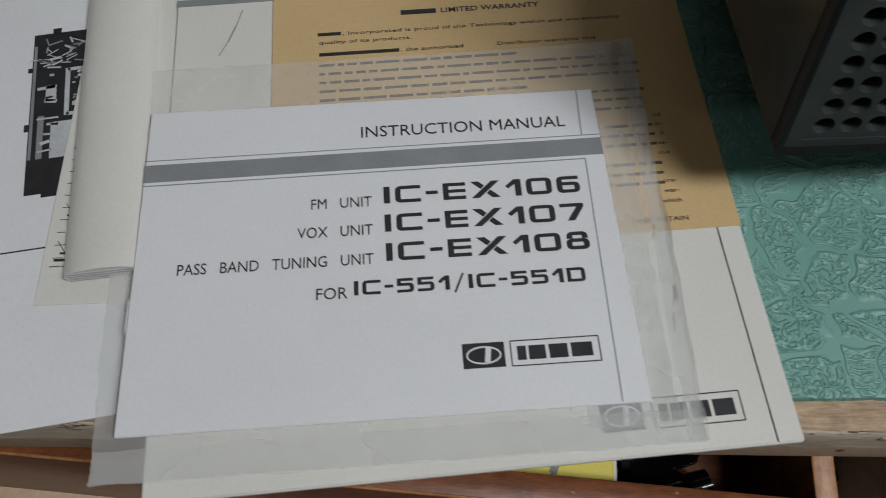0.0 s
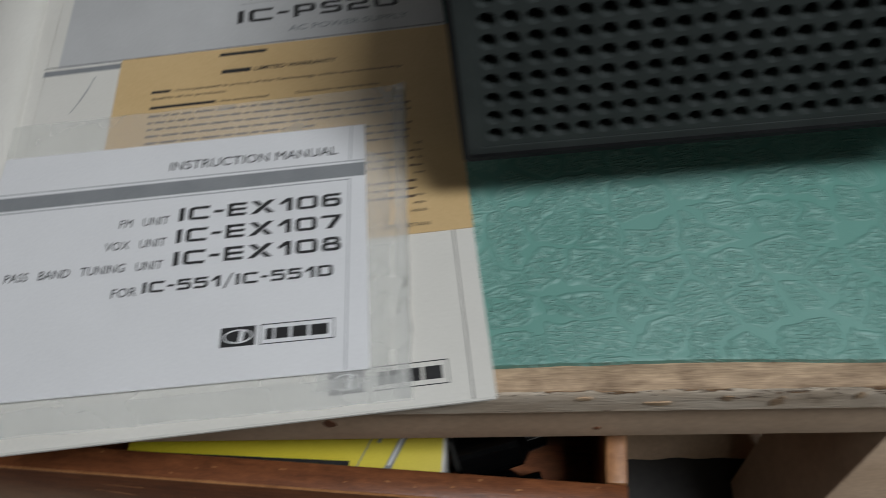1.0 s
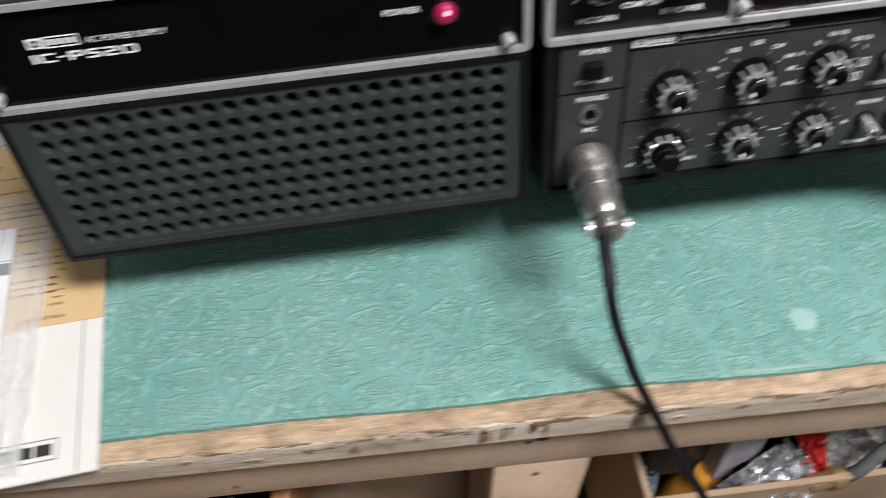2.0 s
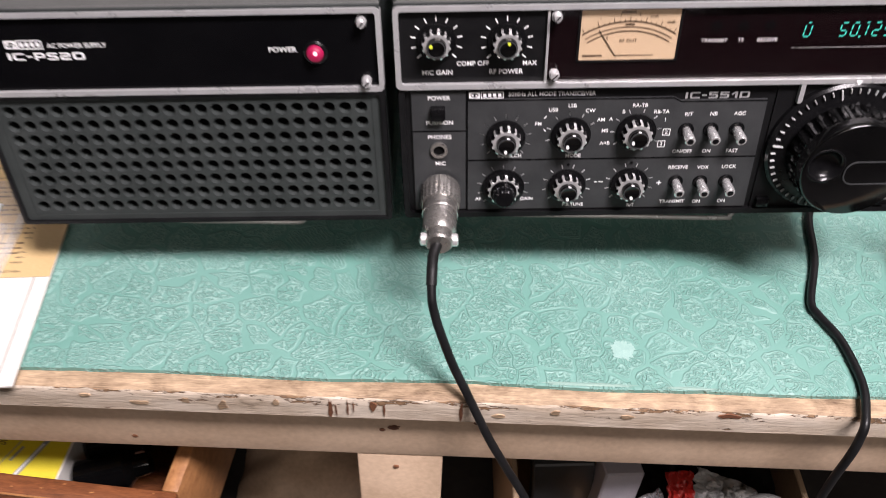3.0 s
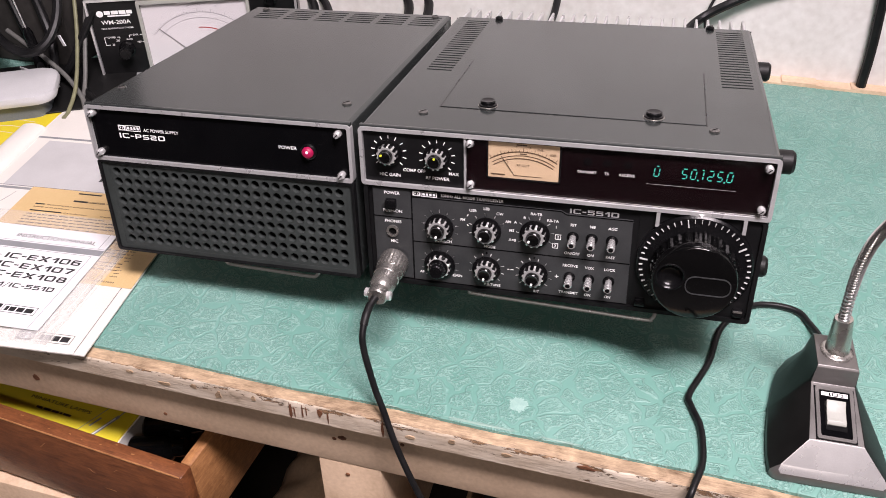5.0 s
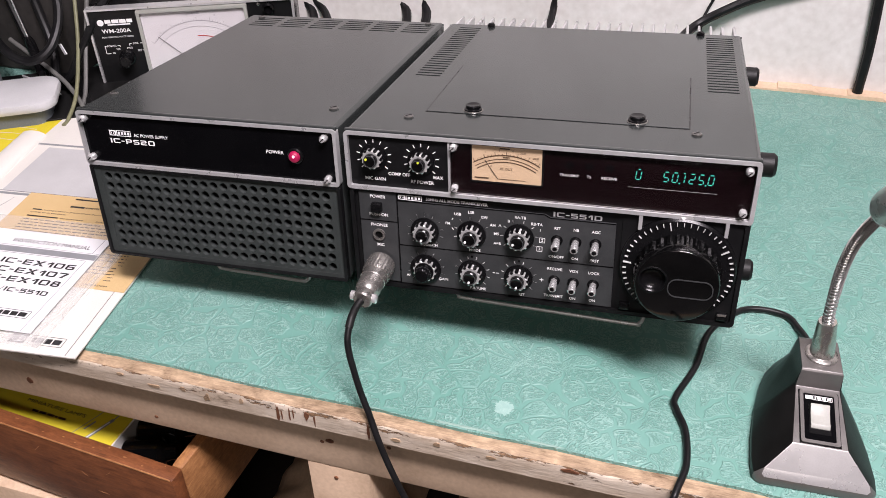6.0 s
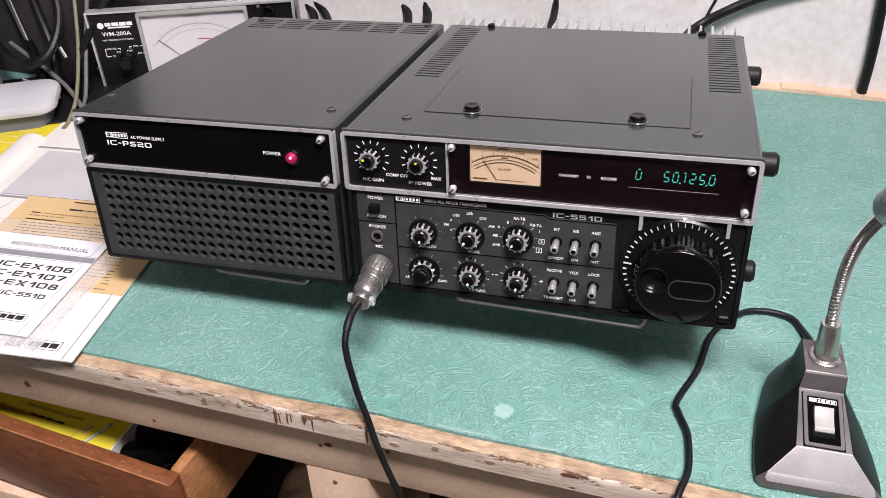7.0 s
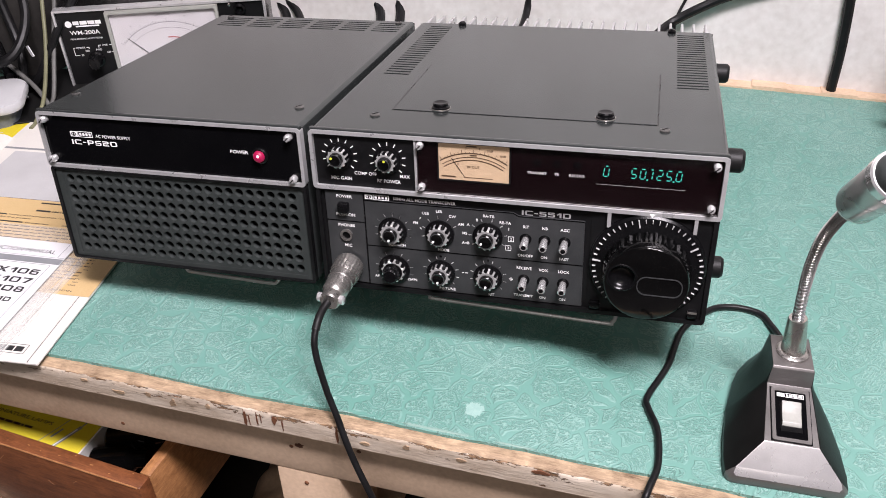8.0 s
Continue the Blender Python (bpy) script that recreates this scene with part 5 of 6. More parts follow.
# a thick folded booklet, its rounded fold upward
fold = [(-0.0005 + 0.0245 * k / 14, 0.0064 * math.sin(math.pi * min(1, (k + 0.4) / 14.8)) ** 0.35) for k in range(15)]
booklet_fold = part_root("folded_manual", prism([(0, 0), *[(x, z) for x, z in fold], (0.025, 0)], 1, 0, 0.21), PAPER_CREAM, pose(-0.3865, 0.0285, 0.0013, 0, 0, 10.4))
tagged(booklet_fold, "thick ivory manual folded over lengthwise", "booklet")
pages = bmesh.new()
for k in range(4):
    box(0.001, 0.0235, -0.0006, -0.0001, 0.0008 + k * 0.0013, 0.0012 + k * 0.0013, 0, 1, pages)
part("page_edges", pages, PALE_INK, booklet_fold)

# a yellow leaflet at the back and the radio's own manual under the power supply
leaflet = sheet("yellow_leaflet", pose(-0.53, 0.165, 0.0003, 0, 0, 8), 0, 0.134, -0.002, 0.105, 0.0010, PAPER_YELLOW, "bright yellow leaflet with pale line drawing", "leaflet")
yl = []
for k in range(7):
    yl += [(60, 40 + 12 * k, 95 + 4 * k, 46 + 12 * k, 0.7), (95 + 4 * k, 46 + 12 * k, 120, 44 + 12 * k, 0.7), (70 + 6 * k, 30 + 11 * k, 70 + 6 * k, 55 + 9 * k, 0.6)]
printed("line_drawing", yl, 0.0010, PAPER_CREAM, leaflet)

BIG = pose(-0.169, -0.010, 0.0010, 0, 0, 8.4)
under = sheet("instruction_manual", BIG @ pose(0, 0, -0.0004), -0.196, -0.014, 0.095, 0.335, 0.0014, PAPER_CREAM, "ivory instruction manual lying under another one", "booklet")
printed("dark_band", [(-196, 266.2, -14, 266.2, 3.0)], 0.0014, GREY_INK, under)
write("ALL MODE TRANSCEIVER", 3.2 * MM, under, flat(-60, 271.5, 0.0015), GREY_INK, 1.15)

manual = sheet("instruction_manual", BIG, -0.182, 0, 0, 0.260, 0.0022, PAPER_CREAM, "large ivory instruction manual hanging over the bench edge", "booklet")
T = 0.0022
printed("grey_field", [(-176, 221, -0.5, 221, 76)], T, PALE_INK, manual)
printed("dark_band", [(-182, 180.2, -0.5, 180.2, 3.2)], T, GREY_INK, manual)
printed("rule", [(-7.6, 0.5, -7.6, 176, 0.35), (-182, 183.8, -0.5, 183.8, 0.3)], T + 0.0001, BLACK_INK, manual)
mark_flat(manual, -55.3, -43.2, -40.4, -15.0, 7.4, 16.0, T)
block_write("IC-PS20", 8.6 * MM, 75 * MM, manual, flat(-95, 199.3, T + 0.0002), BLACK_INK)
write("AC POWER SUPPLY", 3.4 * MM, manual, flat(-71, 190.2, T + 0.0002), GREY_INK, 1.28, "LEFT")
rngh = random.Random(11)
hand = []
x = -95.0
for k in range(34):
    nx = x + rngh.uniform(1.2, 2.6)
    hand.append((x, 216 + rngh.uniform(-2, 2.5) + 0.04 * (x + 95), nx, 216 + rngh.uniform(-2, 2.5) + 0.04 * (x + 95), 0.35))
    x = nx
hand += [(-94, 212.6, -28, 214.4, 0.3)] + [(-50 + 3 * k, 226 + rngh.uniform(-2, 2), -48 + 3 * k, 226 + rngh.uniform(-2, 2), 0.35) for k in range(9)]
printed("handwriting", hand, T + 0.0001, PENCIL, manual, "illegible pencilled scribble")
pen = [(-158, 175, -160, 168, 0.5), (-160, 168, -163, 160, 0.7), (-163, 160, -166, 154, 0.4)]
printed("pencil_mark", pen, T, PENCIL, manual)

warranty = sheet("warranty_sheet", pose(-0.179, 0.058, 0.0034, 0, 0, 7.8), -0.148, 0, 0, 0.113, 0.0004, PAPER_TAN, "tan warranty sheet with fine black print", "paper")
Z = 0.0004
for x0, x1, y, h in ((-101.5, -88.5, 98.0, 2.2), (-131.8, -123.4, 89.8, 1.5), (-131.4, -103.0, 80.4, 1.5), (-103, -82, 109, 1.8)):
    printed("name_bar", [(x0, y, x1, y, h)], Z, BLACK_INK, warranty)
write("LIMITED WARRANTY", 2.2 * MM, warranty, flat(-87, 96.9, Z + 0.0001), BLACK_INK, 1.2, "LEFT", 0.02)
write(", Incorporated is proud of the Technology within and workmanship", 1.5 * MM, warranty, flat(-123, 89.0, Z + 0.0001), BLACK_INK, 1.70, "LEFT")
write("quality of its products.", 1.5 * MM, warranty, flat(-131.5, 85.2, Z + 0.0001), BLACK_INK, 1.7, "LEFT")
write(", the authorized            Distributor warrants this", 1.5 * MM, warranty, flat(-102.6, 79.7, Z + 0.0001), BLACK_INK, 1.62, "LEFT")
rows = []
for k in range(17):
    rows += word_bars(-131.5, -20 if k % 4 else -60, 75.4 - 3.85 * k, 1.15, 30 + k)
printed("fine_print", rows, Z, BROWN_INK, warranty)
for s, y in (("nd", 44), ("in-", 40.2), ("d.", 36.4), ("se-", 32.5), ("ove", 28.6), ("pre-", 17.6), ("war-", 13.8), ("which", 10.0)):
    write(s, 1.5 * MM, warranty, flat(-16.5, y, Z + 0.0001), BLACK_INK, 1.25, "RIGHT")
write("AND RETAIN", 1.6 * MM, warranty, flat(-15.8, 3.2, Z + 0.0001), BLACK_INK, 1.3, "RIGHT")


def bag_sheet(corners, z, amp, seed, nx=60, ny=50):
    """A limp plastic film over the papers; its surface is crumpled."""
    tl, tr, br, bl = (Vector((*c, 0)) for c in corners)
    bm = bmesh.new()
    grid = []
    for j in range(ny + 1):
        row = []
        for i in range(nx + 1):
            u, v = i / nx, j / ny
            p = (bl * (1 - u) + br * u) * (1 - v) + (tl * (1 - u) + tr * u) * v
            edge = 0.0009 * noise.noise((u * 14, v * 14, seed))
            h = abs(noise.noise((p.x * 42, p.y * 26, seed))) + 0.5 * abs(noise.noise((p.x * 120, p.y * 60, seed + 5)))
            rise = max(0.0, u - 0.80) / 0.2
            row.append(bm.verts.new((p.x + edge, p.y + edge, z + amp * h * (0.35 + 1.6 * rise))))
        grid.append(row)
    for a, b in zip(grid, grid[1:]):
        for i in range(nx):
            bm.faces.new((a[i], a[i + 1], b[i + 1], b[i]))
    return bm


bag = thing("plastic_bag", Matrix(), "clear milky plastic bag under the small manual", "plastic bag")
lower = part("lower_film", bag_sheet(((-0.3850, 0.1080), (-0.2105, 0.1315), (-0.1965, -0.0120), (-0.3635, -0.0330)), 0.0042, 0.0007, 3), FILM, bag, "", 180)
upper = part("open_flap", bag_sheet(((-0.2360, 0.100), (-0.2130, 0.0900), (-0.2040, -0.0075), (-0.2290, -0.0110)), 0.0052, 0.0016, 9, 40, 60), FILM, bag, "", 180)
seam = part("sealed_seam", bag_sheet(((-0.2155, 0.1300), (-0.2105, 0.1315), (-0.1965, -0.0120), (-0.2020, -0.0126)), 0.0060, 0.0018, 15, 8, 60), FILM, bag, "", 180)
hem = part("folded_hem", bag_sheet(((-0.3640, -0.0240), (-0.2000, -0.0030), (-0.1965, -0.0120), (-0.3635, -0.0330)), 0.0056, 0.0012, 19, 60, 8), FILM, bag, "", 180)
for f in (lower, upper, seam, hem):
    f.visible_shadow = False

SMALL = pose(-0.357, -0.0198, 0.0056, 0, 0, 7.0)
small = sheet("small_manual", SMALL, -0.002, 0.1465, 0, 0.1102, 0.0011, PAPER, "small white instruction manual with black lettering", "booklet")
T = 0.0011
printed("grey_band", [(-2, 85.6, 146.4, 86.6, 6.6)], T, GREY_INK, small)
printed("rule", [(-2, 81.0, 140.2, 81.9, 0.35), (140.2, 81.9, 138.4, 0.4, 0.35), (-2, 90.6, 146.4, 91.2, 0.3), (141.2, 110, 140.4, 91.2, 0.35)], T, GREY_INK, small)
write("INSTRUCTION MANUAL", 4.3 * MM, small, flat(67.4, 95.2, T + 0.0001), BLACK_INK, 1.0, "LEFT")
for a, b, y in (("FM   UNIT", "IC-EX106", 69.3), ("VOX   UNIT", "IC-EX107", 59.1), ("PASS   BAND   TUNING   UNIT", "IC-EX108", 48.9)):
    write(a, 3.7 * MM, small, flat(70.7, y - 0.6, T + 0.0001), BLACK_INK, 0.82, "RIGHT")
    block_write(b, 6.2 * MM, 62.5 * MM, small, flat(74.4, y, T + 0.0001), BLACK_INK)
write("FOR", 3.7 * MM, small, flat(52.8, 37.4, T + 0.0001), BLACK_INK, 0.95, "LEFT")
block_write("IC-551/IC-551D", 4.7 * MM, 69.5 * MM, small, flat(64.4, 38.1, T + 0.0001), BLACK_INK)
mark_flat(small, 95.0, 107.1, 108.9, 134.5, 12.9, 20.5, T)
part("staple", tube([(-0.0019, 0.030, 0.0004), (-0.0023, 0.032, 0.0007), (-0.0023, 0.040, 0.0007), (-0.0019, 0.042, 0.0004)], 0.0003, 6), CHROME, small)

# ---- desk microphone ----
MIC = pose(0.2985, 0.0295, 0.0, 0, 0, 5)
mic = thing("desk_microphone", MIC, "bronze-grey desk microphone with silver head on a flexible chrome neck", "microphone")


def mic_body():
    bm = bmesh.new()
    rows = []
    for v, hb, hm, zm, ht, zt in ((0.0, 0.0280, 0.0276, 0.0062, 0.0270, 0.0066), (0.0010, 0.0306, 0.0292, 0.0078, 0.0285, 0.0082), (0.0032, 0.0325, 0.0282, 0.0107, 0.0275, 0.0112), (0.013, 0.0332, 0.0152, 0.0240, 0.0146, 0.0244), (0.030, 0.0322, 0.0140, 0.0288, 0.0134, 0.0293), (0.049, 0.0298, 0.0126, 0.0338, 0.0120, 0.0343),
                                  (0.0500, 0.0297, 0.0128, 0.0340, 0.0116, 0.0455), (0.0512, 0.0296, 0.0128, 0.0345, 0.0112, 0.0468), (0.076, 0.0244, 0.0125, 0.0340, 0.0110, 0.0478), (0.0785, 0.0236, 0.0122, 0.0320, 0.0108, 0.0462), (0.086, 0.0212, 0.0118, 0.024, 0.0106, 0.0255), (0.096, 0.0150, 0.0120, 0.0072, 0.0110, 0.0078)):
        row = [(-hb, 0.0006), (-hb - 0.0004, 0.003), (-hb, 0.0058), (-hm, zm), (-ht, zt), (ht, zt), (hm, zm), (hb, 0.0058), (hb + 0.0004, 0.003), (hb, 0.0006)]
        rows.append([bm.verts.new((x, v, z)) for x, z in row])
    silver = []
    for row_no, (a, b) in enumerate(zip(rows, rows[1:])):
        for i in range(9):
            f = bm.faces.new((a[i], a[i + 1], b[i + 1], b[i]))
            # Front slope takes the lit tone, sides the shaded tone, the rest plain bronze.
            f.material_index = (0 if row_no > 1 else 2) if i != 4 else (2 if row_no > 2 else 1)
    bm.faces.new(rows[0][::-1]).material_index = 2
    bm.faces.new(rows[-1])
    for a, b in zip(rows, rows[1:]):
        bm.faces.new((a[9], a[0], b[0], b[9]))
    return bm


body = part("base", mic_body(), MIC_SHADED, mic, "bronze-grey base, coloured lighter in front and darker at the sides as lit", 40)
body.data.materials.append(MIC_SILVER_LIT)
body.data.materials.append(MIC_BRONZE)
bv = body.modifiers.new("soft_edges", "BEVEL")
bv.width, bv.segments, bv.limit_method, bv.angle_limit = 0.0024, 5, "ANGLE", radians(28)
part("base_pad", prism([(-0.0262, 0.0008), (0.0262, 0.0008), (0.0312, 0.0034), (0.0322, 0.013), (0.0225, 0.080), (0.014, 0.0950), (-0.014, 0.0950), (-0.0225, 0.080), (-0.0322, 0.013), (-0.0312, 0.0034)], 2, 0.0, 0.001), RUBBER, mic)
SLOPE = pose(0, 0.013, 0.0244, 15.3, 0, 0)
rocker_frame = bmesh.new()
o = rounded(-0.0104, 0.0104, 0.0012, 0.0345, 0.0012, 3)
i_ = rounded(-0.0084, 0.0084, 0.0032, 0.0325, 0.0008, 3)
ring = frame_ring(o, i_, -0.0012, 0.0004)
bmesh.ops.transform(ring, matrix=SLOPE @ pose(0, 0, 0, -90, 0, 0), verts=ring.verts)
plate = part("switch_frame", ring, MIC_BRONZE, mic, "raised silver switch frame")
p = box(-0.0110, 0.0110, 0.0007, 0.0350, -0.0001, 0.0003)
bmesh.ops.transform(p, matrix=SLOPE, verts=p.verts)
part("frame_gap", p, BLACK, plate, "dark gap round the frame")
p = box(-0.0084, 0.0084, 0.0032, 0.0325, 0.0001, 0.0006)
bmesh.ops.transform(p, matrix=SLOPE, verts=p.verts)
part("switch_plate", p, FACE_BLACK, plate, "black switch plate")
p = prism([(0.0102, 0.0006), (0.0248, 0.0006), (0.0248, 0.0042), (0.0215, 0.0032), (0.0180, 0.0026), (0.0140, 0.0026), (0.0122, 0.0030), (0.0102, 0.0018)], 0, -0.0052, 0.0052, 0.0003)
bmesh.ops.transform(p, matrix=SLOPE, verts=p.verts)
part("rocker", p, IVORY, plate, "ivory rocker switch")
p = box(-0.0058, 0.0058, 0.0072, 0.0256, 0.0005, 0.0010)
bmesh.ops.transform(p, matrix=SLOPE, verts=p.verts)
part("rocker_well", p, BLACK, plate)
lm = bmesh.new()
flat_stroke(lm, -0.0072, 0.0302, -0.0030, 0.0302, 0.0024, 0.0007)
for yy in (0.0290, 0.0314):
    flat_stroke(lm, -0.0028, yy, 0.0074, yy, 0.0003, 0.0007)
flat_stroke(lm, 0.0073, 0.0290, 0.0073, 0.0314, 0.0003, 0.0007)
for x0, x1 in ((-0.0021, -0.0013), (-0.0007, 0.0013), (0.0019, 0.0040), (0.0046, 0.0067)):
    flat_stroke(lm, x0, 0.0302, x1, 0.0302, 0.0014, 0.0007)
bmesh.ops.transform(lm, matrix=SLOPE, verts=lm.verts)
part("maker_mark", lm, WHITE_INK, plate)
NX, NY = 0.0005, 0.0640
part("neck_washer", turned((NX, NY, 0.0470), (0, 0, 1), [(0, 0.0092), (0.0012, 0.0092), (0.0024, 0.0072)], 32), NICKEL, mic)
inv = MIC.inverted()
part("neck_sleeve", turned((NX, NY, 0.0485), inv @ Vector((0.2904, 0.0925, 0.0746)) - Vector((NX, NY, 0.0485)), [(0, 0.0068), (0.0010, 0.0069), (0.0240, 0.0053), (0.0252, 0.0049), (0.0254, 0.0036)], 32), NICKEL, mic, "tapered silver sleeve")
neck_pts = [inv @ Vector(q) for q in ((0.2922, 0.0930, 0.062), (0.2904, 0.0925, 0.0746), (0.2887, 0.0915, 0.0975), (0.2880, 0.0890, 0.1148), (0.2884, 0.0840, 0.1332), (0.2903, 0.0770, 0.1488), (0.2923, 0.0660, 0.1654))]
part("gooseneck", tube(neck_pts, 0.0019, 16, 36, None, 0.0015), NECK_CHROME, mic, "ribbed chrome gooseneck", 60)
H0, H1 = inv @ Vector((0.2925, 0.0670, 0.1645)), inv @ Vector((0.2990, 0.0430, 0.1950))
hw = (H1 - H0).normalized()
head = part("head", turned(H0, hw, [(0, 0.0046), (0.003, 0.0056), (0.005, 0.0088), (0.008, 0.0100), (0.040, 0.0112), (0.042, 0.0108)], 36), MIC_SILVER_LIT, mic, "silver microphone head")
part("head_ring", turned(H0 + hw * 0.0415, hw, [(0, 0.0118), (0.005, 0.0118), (0.006, 0.0110)], 36), CHROME, head)
part("head_grille", turned(H0 + hw * 0.047, hw, [(0, 0.0104), (0.003, 0.0098), (0.006, 0.0074), (0.0075, 0.0035)], 30), GRILLE, head)
mic_cord = part("cord", tube([inv @ Vector(q) for q in [(0.2985, 0.128, 0.014), (0.296, 0.150, 0.008), (0.2905, 0.168, 0.0034), (0.2830, 0.1785, 0.0032), (0.2660, 0.1805, 0.0030), (0.2500, 0.1725, 0.0030), (0.2335, 0.1455, 0.0030), (0.2275, 0.1090, 0.0030), (0.2178, 0.0770, 0.0030), (0.2195, 0.0670, 0.0030), (0.2265, 0.0510, 0.0030), (0.2295, 0.0260, 0.0030), (0.2265, 0.0085, 0.0022), (0.2245, 0.0005, -0.004), (0.2225, -0.003, -0.03), (0.2200, 0.0, -0.12), (0.20, 0.03, -0.28)]], 0.0021, 12), CORD, mic, "black cord kinked across the bench top")

# ---- watt meter behind the power supply ----
WMM = pose(-0.42, 0.357, 0.0, 0, 0, 26)
wm = thing("watt_meter", WMM, "black watt meter with white dial in a silver-edged case", "watt meter")
part("case", box(0.0, 0.212, 0.002, 0.105, 0.001, 0.0835, 0.002), BLACK, wm)
part("face", box(0.0018, 0.2102, -0.0004, 0.003, 0.0025, 0.0820, 0.0004, 1), FACE_MATT, wm, "matt black face panel")
part("face_edge", frame_ring(rounded(-0.0006, 0.2126, 0.0002, 0.0845, 0.001, 2), rounded(0.0016, 0.2104, 0.0024, 0.0823, 0.0006, 2), -0.003, 0.008), SILVER, wm, "silver edge")
dialp = part("dial", frame_ring(rounded(0.0508, 0.1640, 0.006, 0.0815, 0.001, 2), rounded(0.0540, 0.1608, 0.009, 0.0785, 0.001, 2), -0.0065, 0.0), IVORY, wm, "white meter dial")
part("dial_card", box(0.0535, 0.1612, -0.0022, -0.0006, 0.0088, 0.0788), WHITE_PLASTIC, dialp)
dm = bmesh.new()
C = (0.110, 0.004)
for rad, w in ((0.062, 0.0004), (0.056, 0.0003)):
    for k in range(30):
        a, b = (radians(140 - 100 * (k + e) / 30) for e in (0, 1))
        stroke(dm, C[0] + rad * math.cos(a), C[1] + rad * math.sin(a), C[0] + rad * math.cos(b), C[1] + rad * math.sin(b), w, -0.0024)
for k in range(41):
    a = radians(140 - 100 * k / 40)
    r1 = 0.066 if k % 5 == 0 else 0.0638
    stroke(dm, C[0] + 0.062 * math.cos(a), C[1] + 0.062 * math.sin(a), C[0] + r1 * math.cos(a), C[1] + r1 * math.sin(a), 0.00035, -0.0024)
part("scale", dm, GREY_INK, dialp)
rd = bmesh.new()
for k in range(10):
    a, b = (radians(92 - 40 * (k + e) / 10) for e in (0, 1))
    stroke(rd, C[0] + 0.0455 * math.cos(a), C[1] + 0.0455 * math.sin(a), C[0] + 0.0455 * math.cos(b), C[1] + 0.0455 * math.sin(b), 0.0010, -0.0024)
part("red_scale", rd, RED_PLASTIC, dialp)
part("needle", stroke(bmesh.new(), 0.0680, 0.0510, 0.100, 0.0200, 0.0005, -0.0034), BLACK_INK, dialp)
write("WATTS", 2.2 * MM, dialp, on_front(108, 75.2 - 2, -0.0025), GREY_INK, 1.2)
for k, s in enumerate(("5", "10", "15", "20")):
    a = radians(122 - 24 * k)
    write(s, 1.8 * MM, dialp, on_front((C[0] + 0.069 * math.cos(a)) * 1000, (C[1] + 0.069 * math.sin(a)) * 1000, -0.0025), GREY_INK, 1.0)
glass = part("dial_glass", box(0.0538, 0.1610, -0.0060, -0.0052, 0.0090, 0.0786), CLEAR, dialp)
glass.visible_shadow = False
write("WM-200A", 4.2 * MM, wm, on_front(11.5, 57.8, -0.0006), WHITE_INK, 1.12, "LEFT", 0.02)
write("PEAK READING WATT METER", 1.7 * MM, wm, on_front(10.2, 52.4, -0.0006), WHITE_INK, 0.98, "LEFT")
lg = bmesh.new()
for x0, x1 in ((0.0165, 0.0225), (0.0235, 0.0305), (0.0313, 0.0380), (0.0388, 0.0445)):
    stroke(lg, x0, 0.0700, x1, 0.0700, 0.0038, -0.0006)
stroke(lg, 0.0190, 0.0665, 0.0420, 0.0665, 0.0014, -0.0006)
part("maker_name", lg, WHITE_INK, wm)
part("maker_disc", turned((0.0120, -0.0004, 0.0690), (0, -1, 0), [(0, 0.0034), (0.0004, 0.0033)], 24), WHITE_INK, wm)
for s, x, z in (("POWER", 17.5, 42.5), ("SWR", 42.5, 44.0), ("20", 18.0, 34.5), ("200", 23.5, 38.8), ("FWD", 35.5, 39.4), ("REF", 45.0, 36.0)):
    write(s, 2.0 * MM, wm, on_front(x, z, -0.0006), WHITE_INK, 0.95)
br = bmesh.new()
for a, b, c, d in ((0.0105, 0.0435, 0.0120, 0.0435), (0.0105, 0.0435, 0.0105, 0.0352), (0.0105, 0.0352, 0.0150, 0.0352), (0.0235, 0.0435, 0.0260, 0.0435), (0.0260, 0.0435, 0.0260, 0.0420), (0.0360, 0.0450, 0.0385, 0.0450), (0.0360, 0.0450, 0.0360, 0.0425), (0.0470, 0.0450, 0.0500, 0.0450), (0.0500, 0.0450, 0.0500, 0.0370), (0.0500, 0.0370, 0.0480, 0.0370)):
    stroke(br, a, b, c, d, 0.0006, -0.0006)
part("brackets", br, WHITE_INK, wm)
part("selector", turned((0.031, -0.0004, 0.030), (0, -1, 0), [(0, 0.0085), (0.002, 0.0085), (0.003, 0.0070), (0.014, 0.0065), (0.015, 0.0055)], 40, 10, 0.0008, None, (2, 3)), BLACK, wm, "black selector knob")
part("socket", turned((0.186, -0.0004, 0.074), (0, -1, 0), [(0, 0.0065), (0.004, 0.0065), (0.006, 0.0045), (0.003, 0.003)], 24), BLACK, wm)
screw(wm, (0.176, -0.0004, 0.079), (0, -1, 0), 0.0016, 0.001, NICKEL)

# ---- clutter behind ----
tub = thing("plastic_tub", pose(-0.402, 0.263, 0.0006, 0, 0, 33), "shallow white plastic tub with lid beside the papers", "tub")
# The body's blue-grey stands for the shade below the lid.
part("tub_body", prism(rounded(-0.19, -0.010, 0.008, 0.062, 0.016, 6), 2, 0.0, 0.018), surface("shaded_tub_plastic", (0.09, 0.11, 0.13), (0.15, 0.17, 0.20), 0.4, 0, 20, 900), tub, "body, coloured blue-grey for the shade on it")
part("lid", prism(rounded(-0.195, 0.0, 0.0, 0.070, 0.020, 8), 2, 0.016, 0.027, 0.004), surface("grey_white_plastic", (0.46, 0.465, 0.47), (0.56, 0.565, 0.57), 0.4, 0, 20, 900), tub, "white lid")
